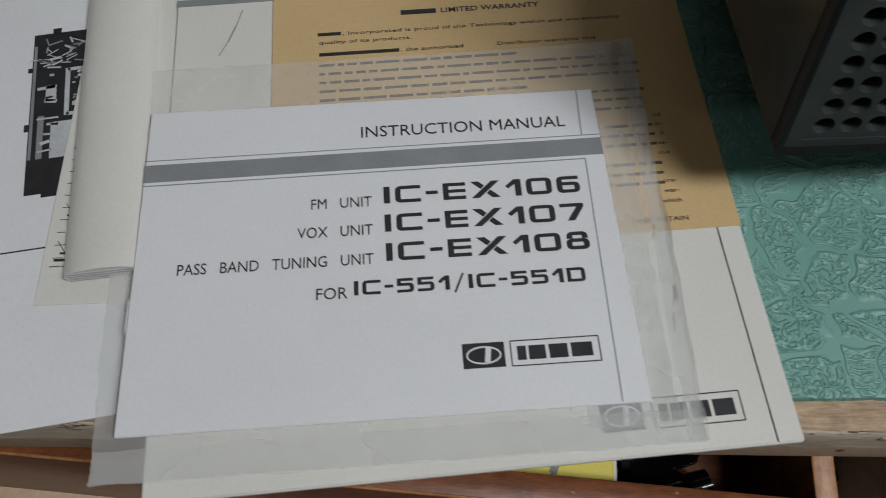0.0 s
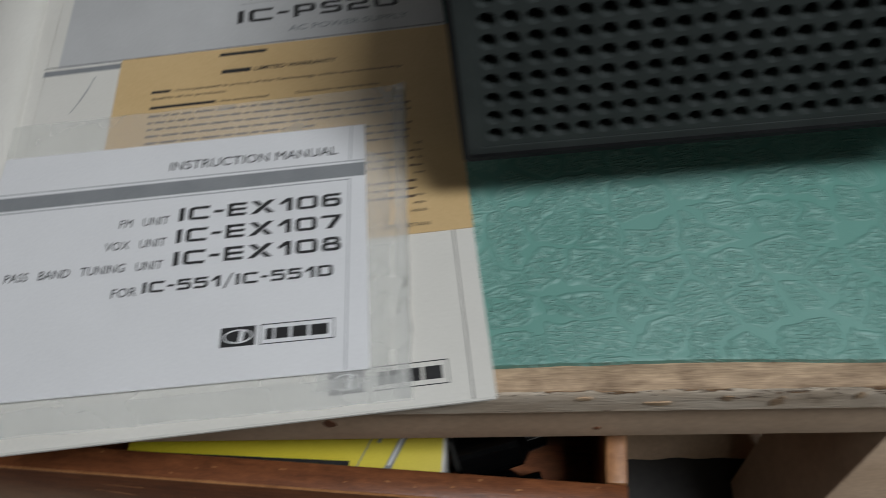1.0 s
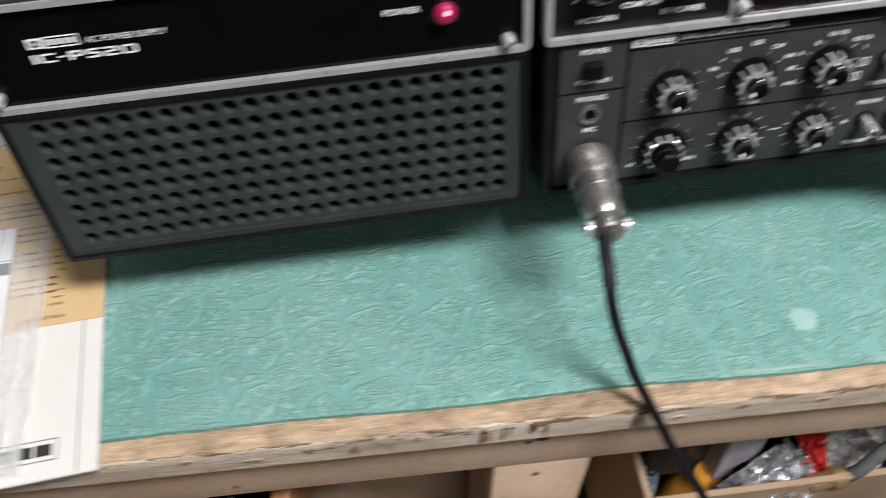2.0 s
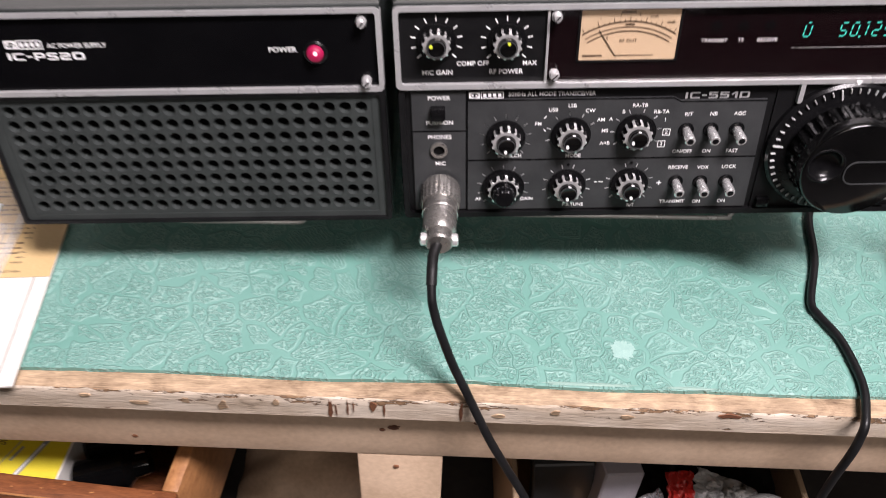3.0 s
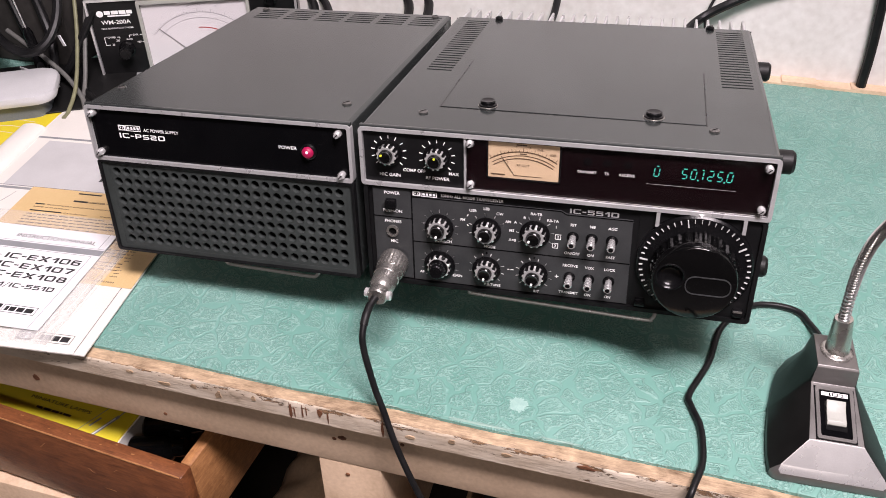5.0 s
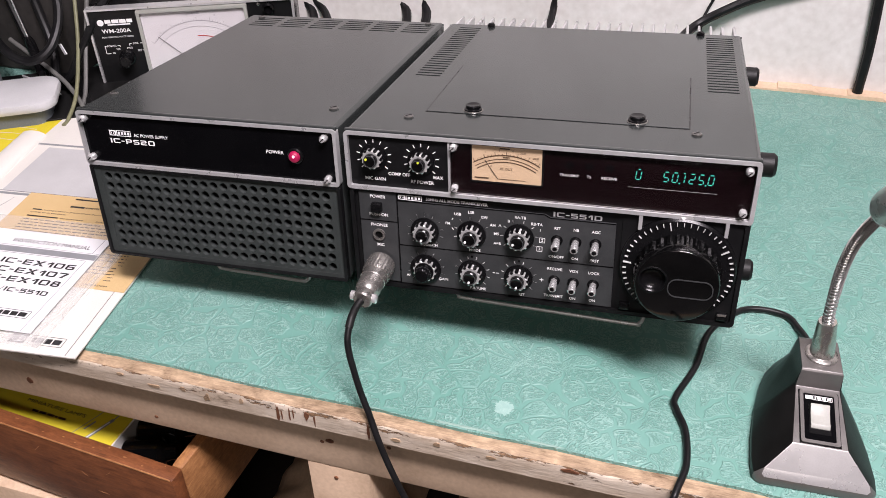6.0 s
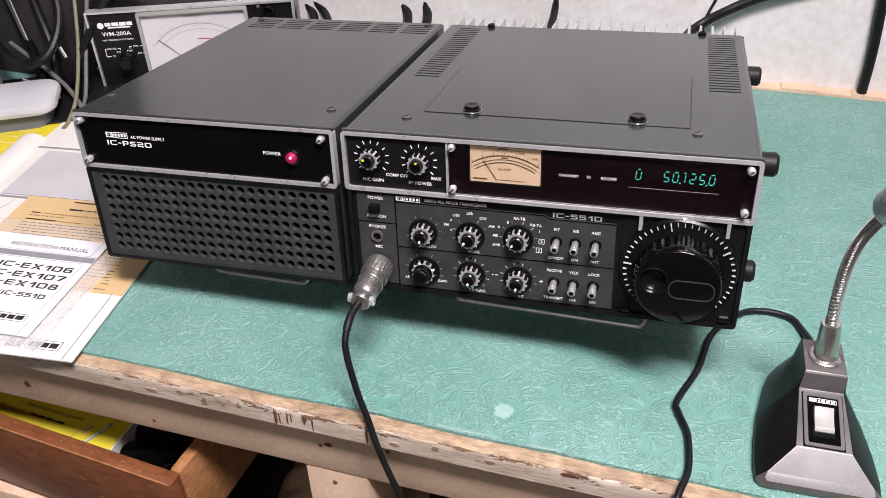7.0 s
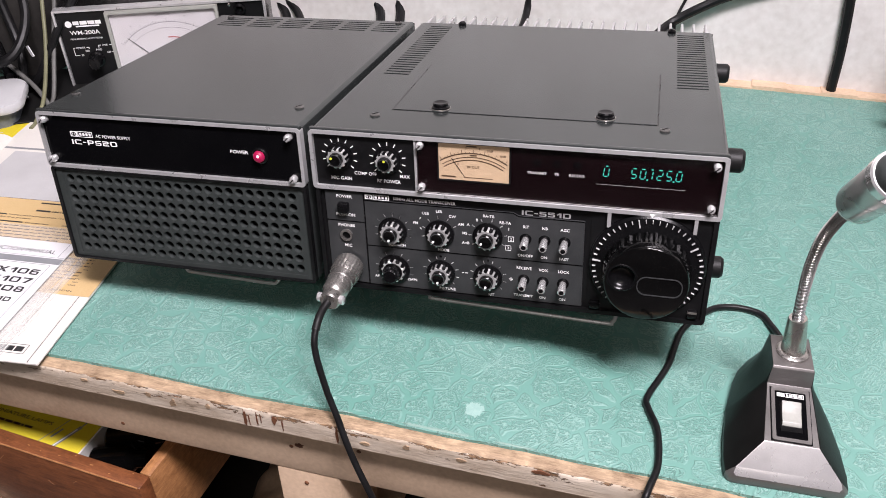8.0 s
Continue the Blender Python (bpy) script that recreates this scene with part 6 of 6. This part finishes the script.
# Thin black sheet, added for the dark clutter that hides the lino here.
solo("clutter_stand_in", box(-0.24, -0.1002, 0.066, 0.135, 0.0010, 0.0026, 0.0005, 1, box(-0.10, 0.070, 0.012, 0.135, 0.0010, 0.0026, 0.0005, 1)), RUBBER, pose(-0.402, 0.263, 0.0006, 0, 0, 33), "flat black sheet standing in for dark clutter under the cords", "board")
canister = thing("canister", pose(-0.535, 0.285, 0.0005), "grey plastic canister behind the tub", "canister")
part("canister_body", turned((0, 0, 0), (0, 0, 1), [(0, 0.030), (0.003, 0.034), (0.060, 0.036), (0.075, 0.033), (0.082, 0.020)], 36), surface("grey_plastic", (0.26, 0.27, 0.28), (0.36, 0.37, 0.38), 0.35, 0, 20, 900), canister)
# Case added as a dark backdrop behind the tub and cables.
solo("backdrop_case", box(-0.95, -0.445, 0.385, 0.50, 0.0005, 0.30, 0.003), surface("grimy_brown_panel", (0.010, 0.009, 0.0085), (0.044, 0.040, 0.036), 0.7, 0, 22, 150, 0.4), DESK, "grimy dark case added as a backdrop behind the cables", "case")
cords = [
    ([(-0.56, 0.36, 0.075), (-0.51, 0.320, 0.052), (-0.462, 0.303, 0.045), (-0.442, 0.320, 0.056), (-0.446, 0.350, 0.088), (-0.475, 0.375, 0.14)], 0.0048, CORD, "thick black coaxial cable looping behind the tub"),
    ([(-0.50, 0.37, 0.16), (-0.485, 0.36, 0.09), (-0.465, 0.345, 0.04), (-0.445, 0.31, 0.004)], 0.0045, CORD, "black coaxial cable behind the tub"),
    ([(-0.445, 0.375, 0.09), (-0.430, 0.345, 0.050), (-0.412, 0.305, 0.016), (-0.402, 0.275, 0.0032), (-0.398, 0.262, 0.0026)], 0.0020, OLIVE_CORD, "thin olive cord behind the tub"),
    ([(-0.428, 0.378, 0.10), (-0.424, 0.350, 0.05), (-0.415, 0.322, 0.012), (-0.405, 0.300, 0.0026)], 0.0022, GREY_CORD, "grey cord hanging behind the tub"),
    ([(-0.52, 0.345, 0.045), (-0.47, 0.330, 0.030), (-0.435, 0.318, 0.018), (-0.405, 0.300, 0.008), (-0.39, 0.285, 0.003)], 0.0024, GREY_CORD, "grey cord lying behind the tub"),
    ([(-0.455, 0.330, 0.004), (-0.440, 0.335, 0.020), (-0.425, 0.348, 0.050), (-0.415, 0.365, 0.075), (-0.40, 0.40, 0.11)], 0.0042, CORD, "black coaxial cable behind the tub"),
    ([(-0.54, 0.37, 0.13), (-0.51, 0.355, 0.06), (-0.48, 0.335, 0.02), (-0.45, 0.30, 0.0045)], 0.0036, CORD, "black cord hanging behind the tub"),
    ([(-0.47, 0.375, 0.02), (-0.44, 0.345, 0.008), (-0.41, 0.315, 0.004), (-0.385, 0.300, 0.0036)], 0.0034, CORD, "black cord lying beside the tub"),
]
for pts, r, mat, label in cords:
    solo("cord", tube(pts, r, 10), mat, Matrix(), label, "cord", "", "cords behind the tub")
white_bits = [((-0.437, 0.330, 0.050), 70), ((-0.478, 0.312, 0.020), 10), ((-0.437, 0.302, 0.012), -30)]
for at, rot in white_bits:
    solo("cord_tag", box(-0.006, 0.006, -0.0006, 0.0006, -0.003, 0.003, 0.0004, 1), WHITE_PLASTIC, pose(*at, 20, rot, 0), "small white tag on a cord", "tag", "", "cord tags")
probe = thing("whip_aerial", pose(-0.478, 0.335, 0.0006), "small black aerial base with a thin steel whip", "aerial")
part("aerial_base", turned((0, 0, 0), (-0.1, 0, 1), [(0, 0.012), (0.010, 0.012), (0.012, 0.006), (0.050, 0.005), (0.056, 0.003)], 20, 10, 0.0006, None, (3, 4)), BLACK, probe)
part("whip", tube([(-0.005, 0, 0.05), (-0.012, 0, 0.10), (-0.022, 0, 0.19)], 0.0008, 6), CHROME, probe)

behind = [
    ([(0.045, 0.385, 0.03), (0.030, 0.48, 0.040), (0.029, 0.545, 0.052), (0.031, 0.560, 0.085), (0.040, 0.562, 0.16)], 0.0040, "black cable rising up the wall"),
    ([(0.150, 0.385, 0.045), (0.160, 0.47, 0.055), (0.175, 0.535, 0.061), (0.207, 0.548, 0.081), (0.243, 0.553, 0.098), (0.32, 0.557, 0.125)], 0.0048, "thick black coaxial cable from the back of the radio"),
    ([(0.190, 0.385, 0.05), (0.189, 0.50, 0.052), (0.185, 0.545, 0.066), (0.195, 0.561, 0.094), (0.215, 0.563, 0.16)], 0.0015, "thin black wire rising up the wall"),
    ([(0.3490, 0.5610, 0.003), (0.3475, 0.5605, 0.05), (0.3420, 0.5600, 0.11), (0.334, 0.560, 0.18), (0.322, 0.560, 0.30)], 0.0050, "thick black cable standing against the wall"),
    ([(-0.100, 0.37, 0.03), (-0.128, 0.48, 0.022), (-0.136, 0.54, 0.038), (-0.152, 0.556, 0.064), (-0.18, 0.556, 0.13)], 0.0054, "black cable rising up the wall"),
    ([(-0.085, 0.37, 0.03), (-0.108, 0.48, 0.024), (-0.113, 0.54, 0.038), (-0.120, 0.556, 0.066), (-0.125, 0.556, 0.14)], 0.0054, "black cable rising up the wall"),
    ([(-0.16, 0.37, 0.03), (-0.22, 0.47, 0.020), (-0.252, 0.535, 0.030), (-0.272, 0.550, 0.050), (-0.30, 0.552, 0.11)], 0.0052, "black cable rising up the wall"),
    ([(-0.15, 0.37, 0.03), (-0.20, 0.47, 0.022), (-0.235, 0.535, 0.032), (-0.262, 0.550, 0.056), (-0.28, 0.552, 0.12)], 0.0046, "black cable rising up the wall"),
]
for pts, r, label in behind:
    solo("cable", tube(pts, r, 10), CORD, Matrix(), label, "cable", "", "cables behind the radio")
solo("cord_loop", tube([(0.225, 0.330, 0.030), (0.238, 0.322, 0.046), (0.2475, 0.308, 0.040), (0.2450, 0.300, 0.024), (0.236, 0.305, 0.012), (0.226, 0.318, 0.0045)], 0.0022, 8), CORD, Matrix(), "short loop of black cord beside the radio", "cord")

# black instrument at the far end
inst = thing("bench_supply", pose(0.4505, 0.282, 0.0, 0, 0, 8), "black bench instrument with red and black binding posts", "instrument")
part("case", box(0.0, 0.20, 0.0, 0.256, 0.004, 0.165, 0.004), BLACK, inst)
part("side_panel", box(-0.003, 0.001, 0.006, 0.250, 0.008, 0.158, 0.001), FACE_MATT, inst, "black terminal panel")
for x, y in ((0.015, 0.02), (0.185, 0.02), (0.015, 0.236), (0.185, 0.236)):
    part("foot", turned((x, y, 0.0005), (0, 0, 1), [(0, 0.008), (0.0045, 0.008)], 16), RUBBER, inst)


def post_terminal(y, z, mat, r=0.0075, long=0.026):
    t = part("binding_post", turned((-0.003, y, z), (-1, 0, 0), [(0, 0.0045), (0.007, 0.0045), (0.0072, r), (long * 0.92, r), (long, r * 0.8)], 48, 12, 0.0006, None, (2, 3)), mat, inst, "round binding post")
    part("post_stud", turned((-0.003 - long, y, z), (-1, 0, 0), [(0, 0.0028), (0.0015, 0.0026)], 14), HOLLOW, t)


post_terminal(0.160, 0.040, RED_PLASTIC)
post_terminal(0.196, 0.044, BLACK)
post_terminal(0.130, 0.036, BLACK)
for y, z in ((0.088, 0.050), (0.062, 0.042)):
    part("fuse_cap", turned((-0.003, y, z), (-1, 0, 0), [(0, 0.0055), (0.008, 0.0050), (0.009, 0.0036)], 18), PINK_PLASTIC, inst, "small pink cap")
bars = bmesh.new()
for k in range(9):
    box(-0.0062, -0.0030, 0.012 + k * 0.0275, 0.0145 + k * 0.0275, 0.078, 0.155, 0.0006, 1, bars)
for k in range(3):
    box(-0.0066, -0.0034, 0.012, 0.2345, 0.080 + k * 0.034, 0.0825 + k * 0.034, 0.0006, 1, bars)
part("side_grid", bars, BLACK, inst, "black wire grid over the side")
part("grid_panel", box(-0.0034, -0.0026, 0.012, 0.2345, 0.079, 0.154), FACE_GREY, inst)
for pts in ([(0.43, 0.45, 0.07), (0.418, 0.455, 0.10), (0.42, 0.48, 0.14), (0.45, 0.50, 0.17)], [(0.43, 0.43, 0.055), (0.412, 0.46, 0.062), (0.41, 0.49, 0.03), (0.415, 0.51, 0.003)]):
    solo("test_lead", tube(pts, 0.0026, 8), CORD, Matrix(), "black test lead beside the instrument", "cord", "", "test leads")

# ---- under the bench ----
drawer = thing("drawer", pose(-0.1152, -0.0155, -0.1005, 0, 0, -2.4), "open red-brown wooden drawer full of odds and ends", "drawer")
part("front", box(-0.51, 0.0, 0.0, 0.0125, -0.079, 0.0, 0.0015), WOOD_DRAWER, drawer, "varnished front board")
part("side", box(-0.0095, -0.0002, 0.0127, 0.34, -0.077, -0.0004, 0.0012), WOOD_WORN, drawer)
part("side", box(-0.51, -0.5005, 0.0127, 0.34, -0.077, -0.0004, 0.0012), WOOD_WORN, drawer)
part("bottom", box(-0.50, -0.0097, 0.0127, 0.331, -0.076, -0.070), WOOD_DRAWER, drawer)
part("back", box(-0.50, -0.0097, 0.3315, 0.34, -0.076, -0.006), WOOD_DRAWER, drawer)
rngw = random.Random(17)
for k in range(9):
    x, z, a, l = rngw.uniform(-0.26, -0.02), rngw.uniform(-0.060, -0.012), rngw.uniform(-0.9, 0.9), rngw.uniform(0.006, 0.020)
    part("scratch", stroke(bmesh.new(), x, z, x + l * math.cos(a), z + l * math.sin(a), rngw.uniform(0.0003, 0.0006), -0.00012), WOOD_WORN, drawer, "pale scratch in the varnish")
for k in range(14):
    x, y = rngw.uniform(-0.25, -0.01), rngw.uniform(0.0008, 0.0110)
    part("nick", flat_stroke(bmesh.new(), x, y, x + rngw.uniform(0.0008, 0.003), y + rngw.uniform(-0.0006, 0.0006), rngw.uniform(0.0004, 0.0009), 0.00004), WOOD_WORN, drawer, "pale nick in the varnish")
part("worn_edge", box(-0.505, -0.002, -0.0003, 0.0009, -0.0012, 0.0002, 0.0003, 1), WOOD_WORN, drawer, "edge worn down to orange wood")
bx = thing("lamp_box", pose(-0.1980, 0.0010, -0.1245, 0, 0, -1), "yellow cardboard box of miniature lamps lying in the drawer", "box")
part("carton", box(-0.155, 0.0, 0.0, 0.12, -0.045, 0.0, 0.001), PAPER_YELLOW, bx)
part("white_end", box(0.0, 0.0014, 0.001, 0.119, -0.044, -0.001), PAPER_CREAM, bx)
write("MINIATURE LAMPS", 3.3 * MM, bx, flat(-68, 30.0, 0.0004), BROWN_INK, 1.50)
printed("print_bars", word_bars(-86, -52, 23.5, 2.2, 5), 0.0002, BROWN_INK, bx)
printed("black_band", [(-154, 5.4, -44, 5.4, 10.0)], 0.0001, BLACK_INK, bx)
printed("band_print", word_bars(-150, -52, 7.6, 0.9, 15) + word_bars(-140, -47, 4.6, 0.9, 16), 0.0002, PAPER_YELLOW, bx)
printed("lamp_drawing", [(-26, 6, -14, 36, 3.2), (-14, 36, -11, 46, 1.2), (-28, 2, -26, 6, 1.2), (-40, 8, -26, 44, 0.6), (-31, 20, -27, 30, 1.6)], 0.0002, GREY_INK, bx)
printed("lamp_outline", [(-25, 9, -15.4, 33, 1.3)], 0.0004, PAPER, bx)
for k, (x, y, z, r, l, mat, lab) in enumerate(((-0.182, 0.030, -0.141, 0.012, 0.046, GLOSS_BLACK, "black plastic bottle"), (-0.182, 0.054, -0.140, 0.013, 0.050, GLOSS_BLACK, "black plastic bottle"), (-0.180, 0.082, -0.142, 0.013, 0.050, GLOSS_BLACK, "black plastic bottle"),
                                               (-0.148, 0.015, -0.150, 0.003, 0.008, RED_PLASTIC, "small red bead"), (-0.166, 0.012, -0.152, 0.0035, 0.010, CHROME, "small glass bulb"), (-0.182, 0.010, -0.160, 0.0125, 0.046, GLOSS_BLACK, "glossy black bottle"))):
    solo("bottle" if r > 0.01 else "small_part", turned((0, 0, 0), (0.9, 0.25, 0.1), [(0, r * 0.7), (l * 0.06, r), (l * 0.7, r), (l * 0.8, r * 0.6), (l, r * 0.55)], 20), mat, DESK @ pose(x - 0.01, y, z), lab + " in the drawer", "bottle" if r > 0.01 else "part")
# Shelf and added back board carry the under-bench shade in their colour.
solo("shelf", box(-1.05, 0.85, 0.06, 0.52, -0.330, -0.312, 0.001), SHADE_PANEL, DESK, "shelf under the bench, coloured dark for the shade there", "shelf", "structure")
solo("under_back", box(-1.05, 0.85, 0.525, 0.545, FLOOR_Z, -0.02), SHADE_PANEL, DESK, "added board behind the shelf, coloured dark for the shade there", "board", "structure")
sack = bmesh.new()
bmesh.ops.create_grid(sack, x_segments=24, y_segments=16, size=1.0)
for v in sack.verts:
    v.co = Vector((v.co.x * 0.075, v.co.y * 0.06, 0.030 * (1 - abs(v.co.x) ** 4) * (1 - abs(v.co.y) ** 4) + 0.008 * noise.noise((v.co.x * 3, v.co.y * 3, 1))))
bmesh.ops.solidify(sack, geom=sack.faces[:], thickness=0.002)
solo("folded_cloth", sack, PAINT_CREAM, DESK @ pose(-0.060, 0.150, -0.309), "pale folded cloth on the shelf", "cloth")

carton = thing("cardboard_box", DESK @ pose(0.078, 0.020, -0.30, 0, 0, 1), "open brown cardboard box of junk under the bench", "box")
for x0, x1, y0, y1 in ((0, 0.004, 0, 0.17), (0.186, 0.19, 0, 0.17), (0.0042, 0.1858, 0, 0.004), (0.0042, 0.1858, 0.166, 0.17)):
    part("carton_wall", box(x0, x1, y0, y1, 0.0, 0.142, 0.0008, 1), CARDBOARD, carton)
part("carton_bottom", box(0.0042, 0.1858, 0.0042, 0.1658, -0.010, 0.004), CARDBOARD, carton)
solo("bottle", turned((0, 0, 0), (0.10, 0.05, 1), [(0, 0.018), (0.004, 0.021), (0.060, 0.021), (0.072, 0.016), (0.078, 0.012), (0.092, 0.011)], 28), ORANGE_PLASTIC, pose(0.122, 0.044, -0.285), "amber plastic bottle in the cardboard box", "bottle")
board_bits = box(-0.0055, 0.0055, -0.001, 0.001, 0.0, 0.085, 0.0003, 1)
rngb = random.Random(21)
for k in range(26):
    u, v = rngb.uniform(-0.0045, 0.0030), rngb.uniform(0.045, 0.080)
    box(u, u + rngb.uniform(0.001, 0.002), -0.0022, -0.0009, v, v + rngb.uniform(0.001, 0.003), 0, 1, board_bits)
solo("circuit_board", board_bits, surface("blue_grey_board", (0.05, 0.10, 0.14), (0.34, 0.42, 0.46), 0.45, 0, 400, 1500), pose(0.0985, 0.041, -0.278, -12, 0, 8), "small blue-grey circuit board standing in the box", "circuit board")


def crumple(w, h, rise, seed):
    bm = bmesh.new()
    bmesh.ops.create_grid(bm, x_segments=26, y_segments=20, size=1.0)
    for v in bm.verts:
        x, y = v.co.x, v.co.y
        z = rise * (abs(noise.noise((x * 2.2, y * 2.2, seed))) + 0.5 * abs(noise.noise((x * 6, y * 6, seed + 3))))
        v.co = Vector((x * w + 0.004 * noise.noise((x * 4, y * 4, seed + 7)), y * h, z))
    bmesh.ops.solidify(bm, geom=bm.faces[:], thickness=0.0008)
    return bm


# Dark crumpled filler sheet, added under the things in the box.
solo("filling", crumple(0.058, 0.066, 0.018, 12), RUBBER, DESK @ pose(0.203, 0.092, -0.192), "dark crumpled sheet added as filler under the junk", "junk", "stuff", sharp=20)
solo("foil_bag", crumple(0.026, 0.017, 0.022, 2), FOIL, pose(0.158, 0.034, -0.178, 14, -18, 25), "crumpled silvery bag on top of the junk", "bag", sharp=20)
solo("small_carton", box(-0.013, 0.013, -0.009, 0.009, 0.0, 0.050, 0.0012, 1), surface("lilac_grey_card", (0.36, 0.34, 0.37), (0.46, 0.44, 0.47), 0.6, 0, 40, 900), pose(0.141, 0.056, -0.196, -8, 6, 10), "pale lilac-grey carton standing in the junk", "box")
solo("dark_carton", box(-0.020, 0.020, -0.010, 0.010, 0.0, 0.055, 0.0012, 1), FACE_GREY, pose(0.112, 0.066, -0.206, -6, -4, 4), "dark grey carton standing in the junk", "box")
solo("red_cloth", crumple(0.008, 0.020, 0.010, 31), RED_PLASTIC, pose(0.184, 0.050, -0.166, 40, 0, 10), "crumpled red strip in the junk", "cloth", sharp=20)
solo("clear_bag", crumple(0.020, 0.018, 0.020, 8), surface("cloudy_film", (0.40, 0.40, 0.39), (0.60, 0.60, 0.58), 0.28, 0, 60, 400, 0.5), pose(0.212, 0.056, -0.176, 30, 8, -15), "crumpled cloudy plastic bag on the junk", "bag", sharp=20)
solo("brass_plug", turned((0, 0, 0), (1, 0.12, 0.06), [(0, 0.0030), (0.002, 0.0052), (0.014, 0.0052), (0.0145, 0.0068), (0.022, 0.0068), (0.0225, 0.0044), (0.034, 0.0040)], 24), surface("dull_brass", (0.42, 0.29, 0.12), (0.60, 0.44, 0.22), 0.35, 0.7, 60, 900), pose(0.174, 0.029, -0.166), "dull brass plug lying on the junk", "plug")
solo("grey_cable", tube([(0.178, 0.050, -0.196), (0.188, 0.036, -0.182), (0.2005, 0.031, -0.160), (0.2130, 0.036, -0.143), (0.2275, 0.039, -0.136), (0.2420, 0.036, -0.142), (0.2510, 0.027, -0.165), (0.2520, 0.030, -0.196)], 0.0040, 12), GREY_CORD, Matrix(), "thick grey cable arching over the junk", "cable")

# ---- lettering becomes meshes ----
bpy.context.view_layer.update()
graph = bpy.context.evaluated_depsgraph_get()
made = []
for ob, parent, m, ink, name in TEXTS:
    me = bpy.data.meshes.new_from_object(ob.evaluated_get(graph))
    me.materials.clear()
    me.materials.append(ink)
    made.append((me, parent, m, name))
for ob, *_ in TEXTS:
    cu = ob.data
    bpy.data.objects.remove(ob)
    bpy.data.curves.remove(cu)
for me, parent, m, name in made:
    me.name = name
    ob = new(name, me)
    ob.parent = parent
    ob.matrix_local = m
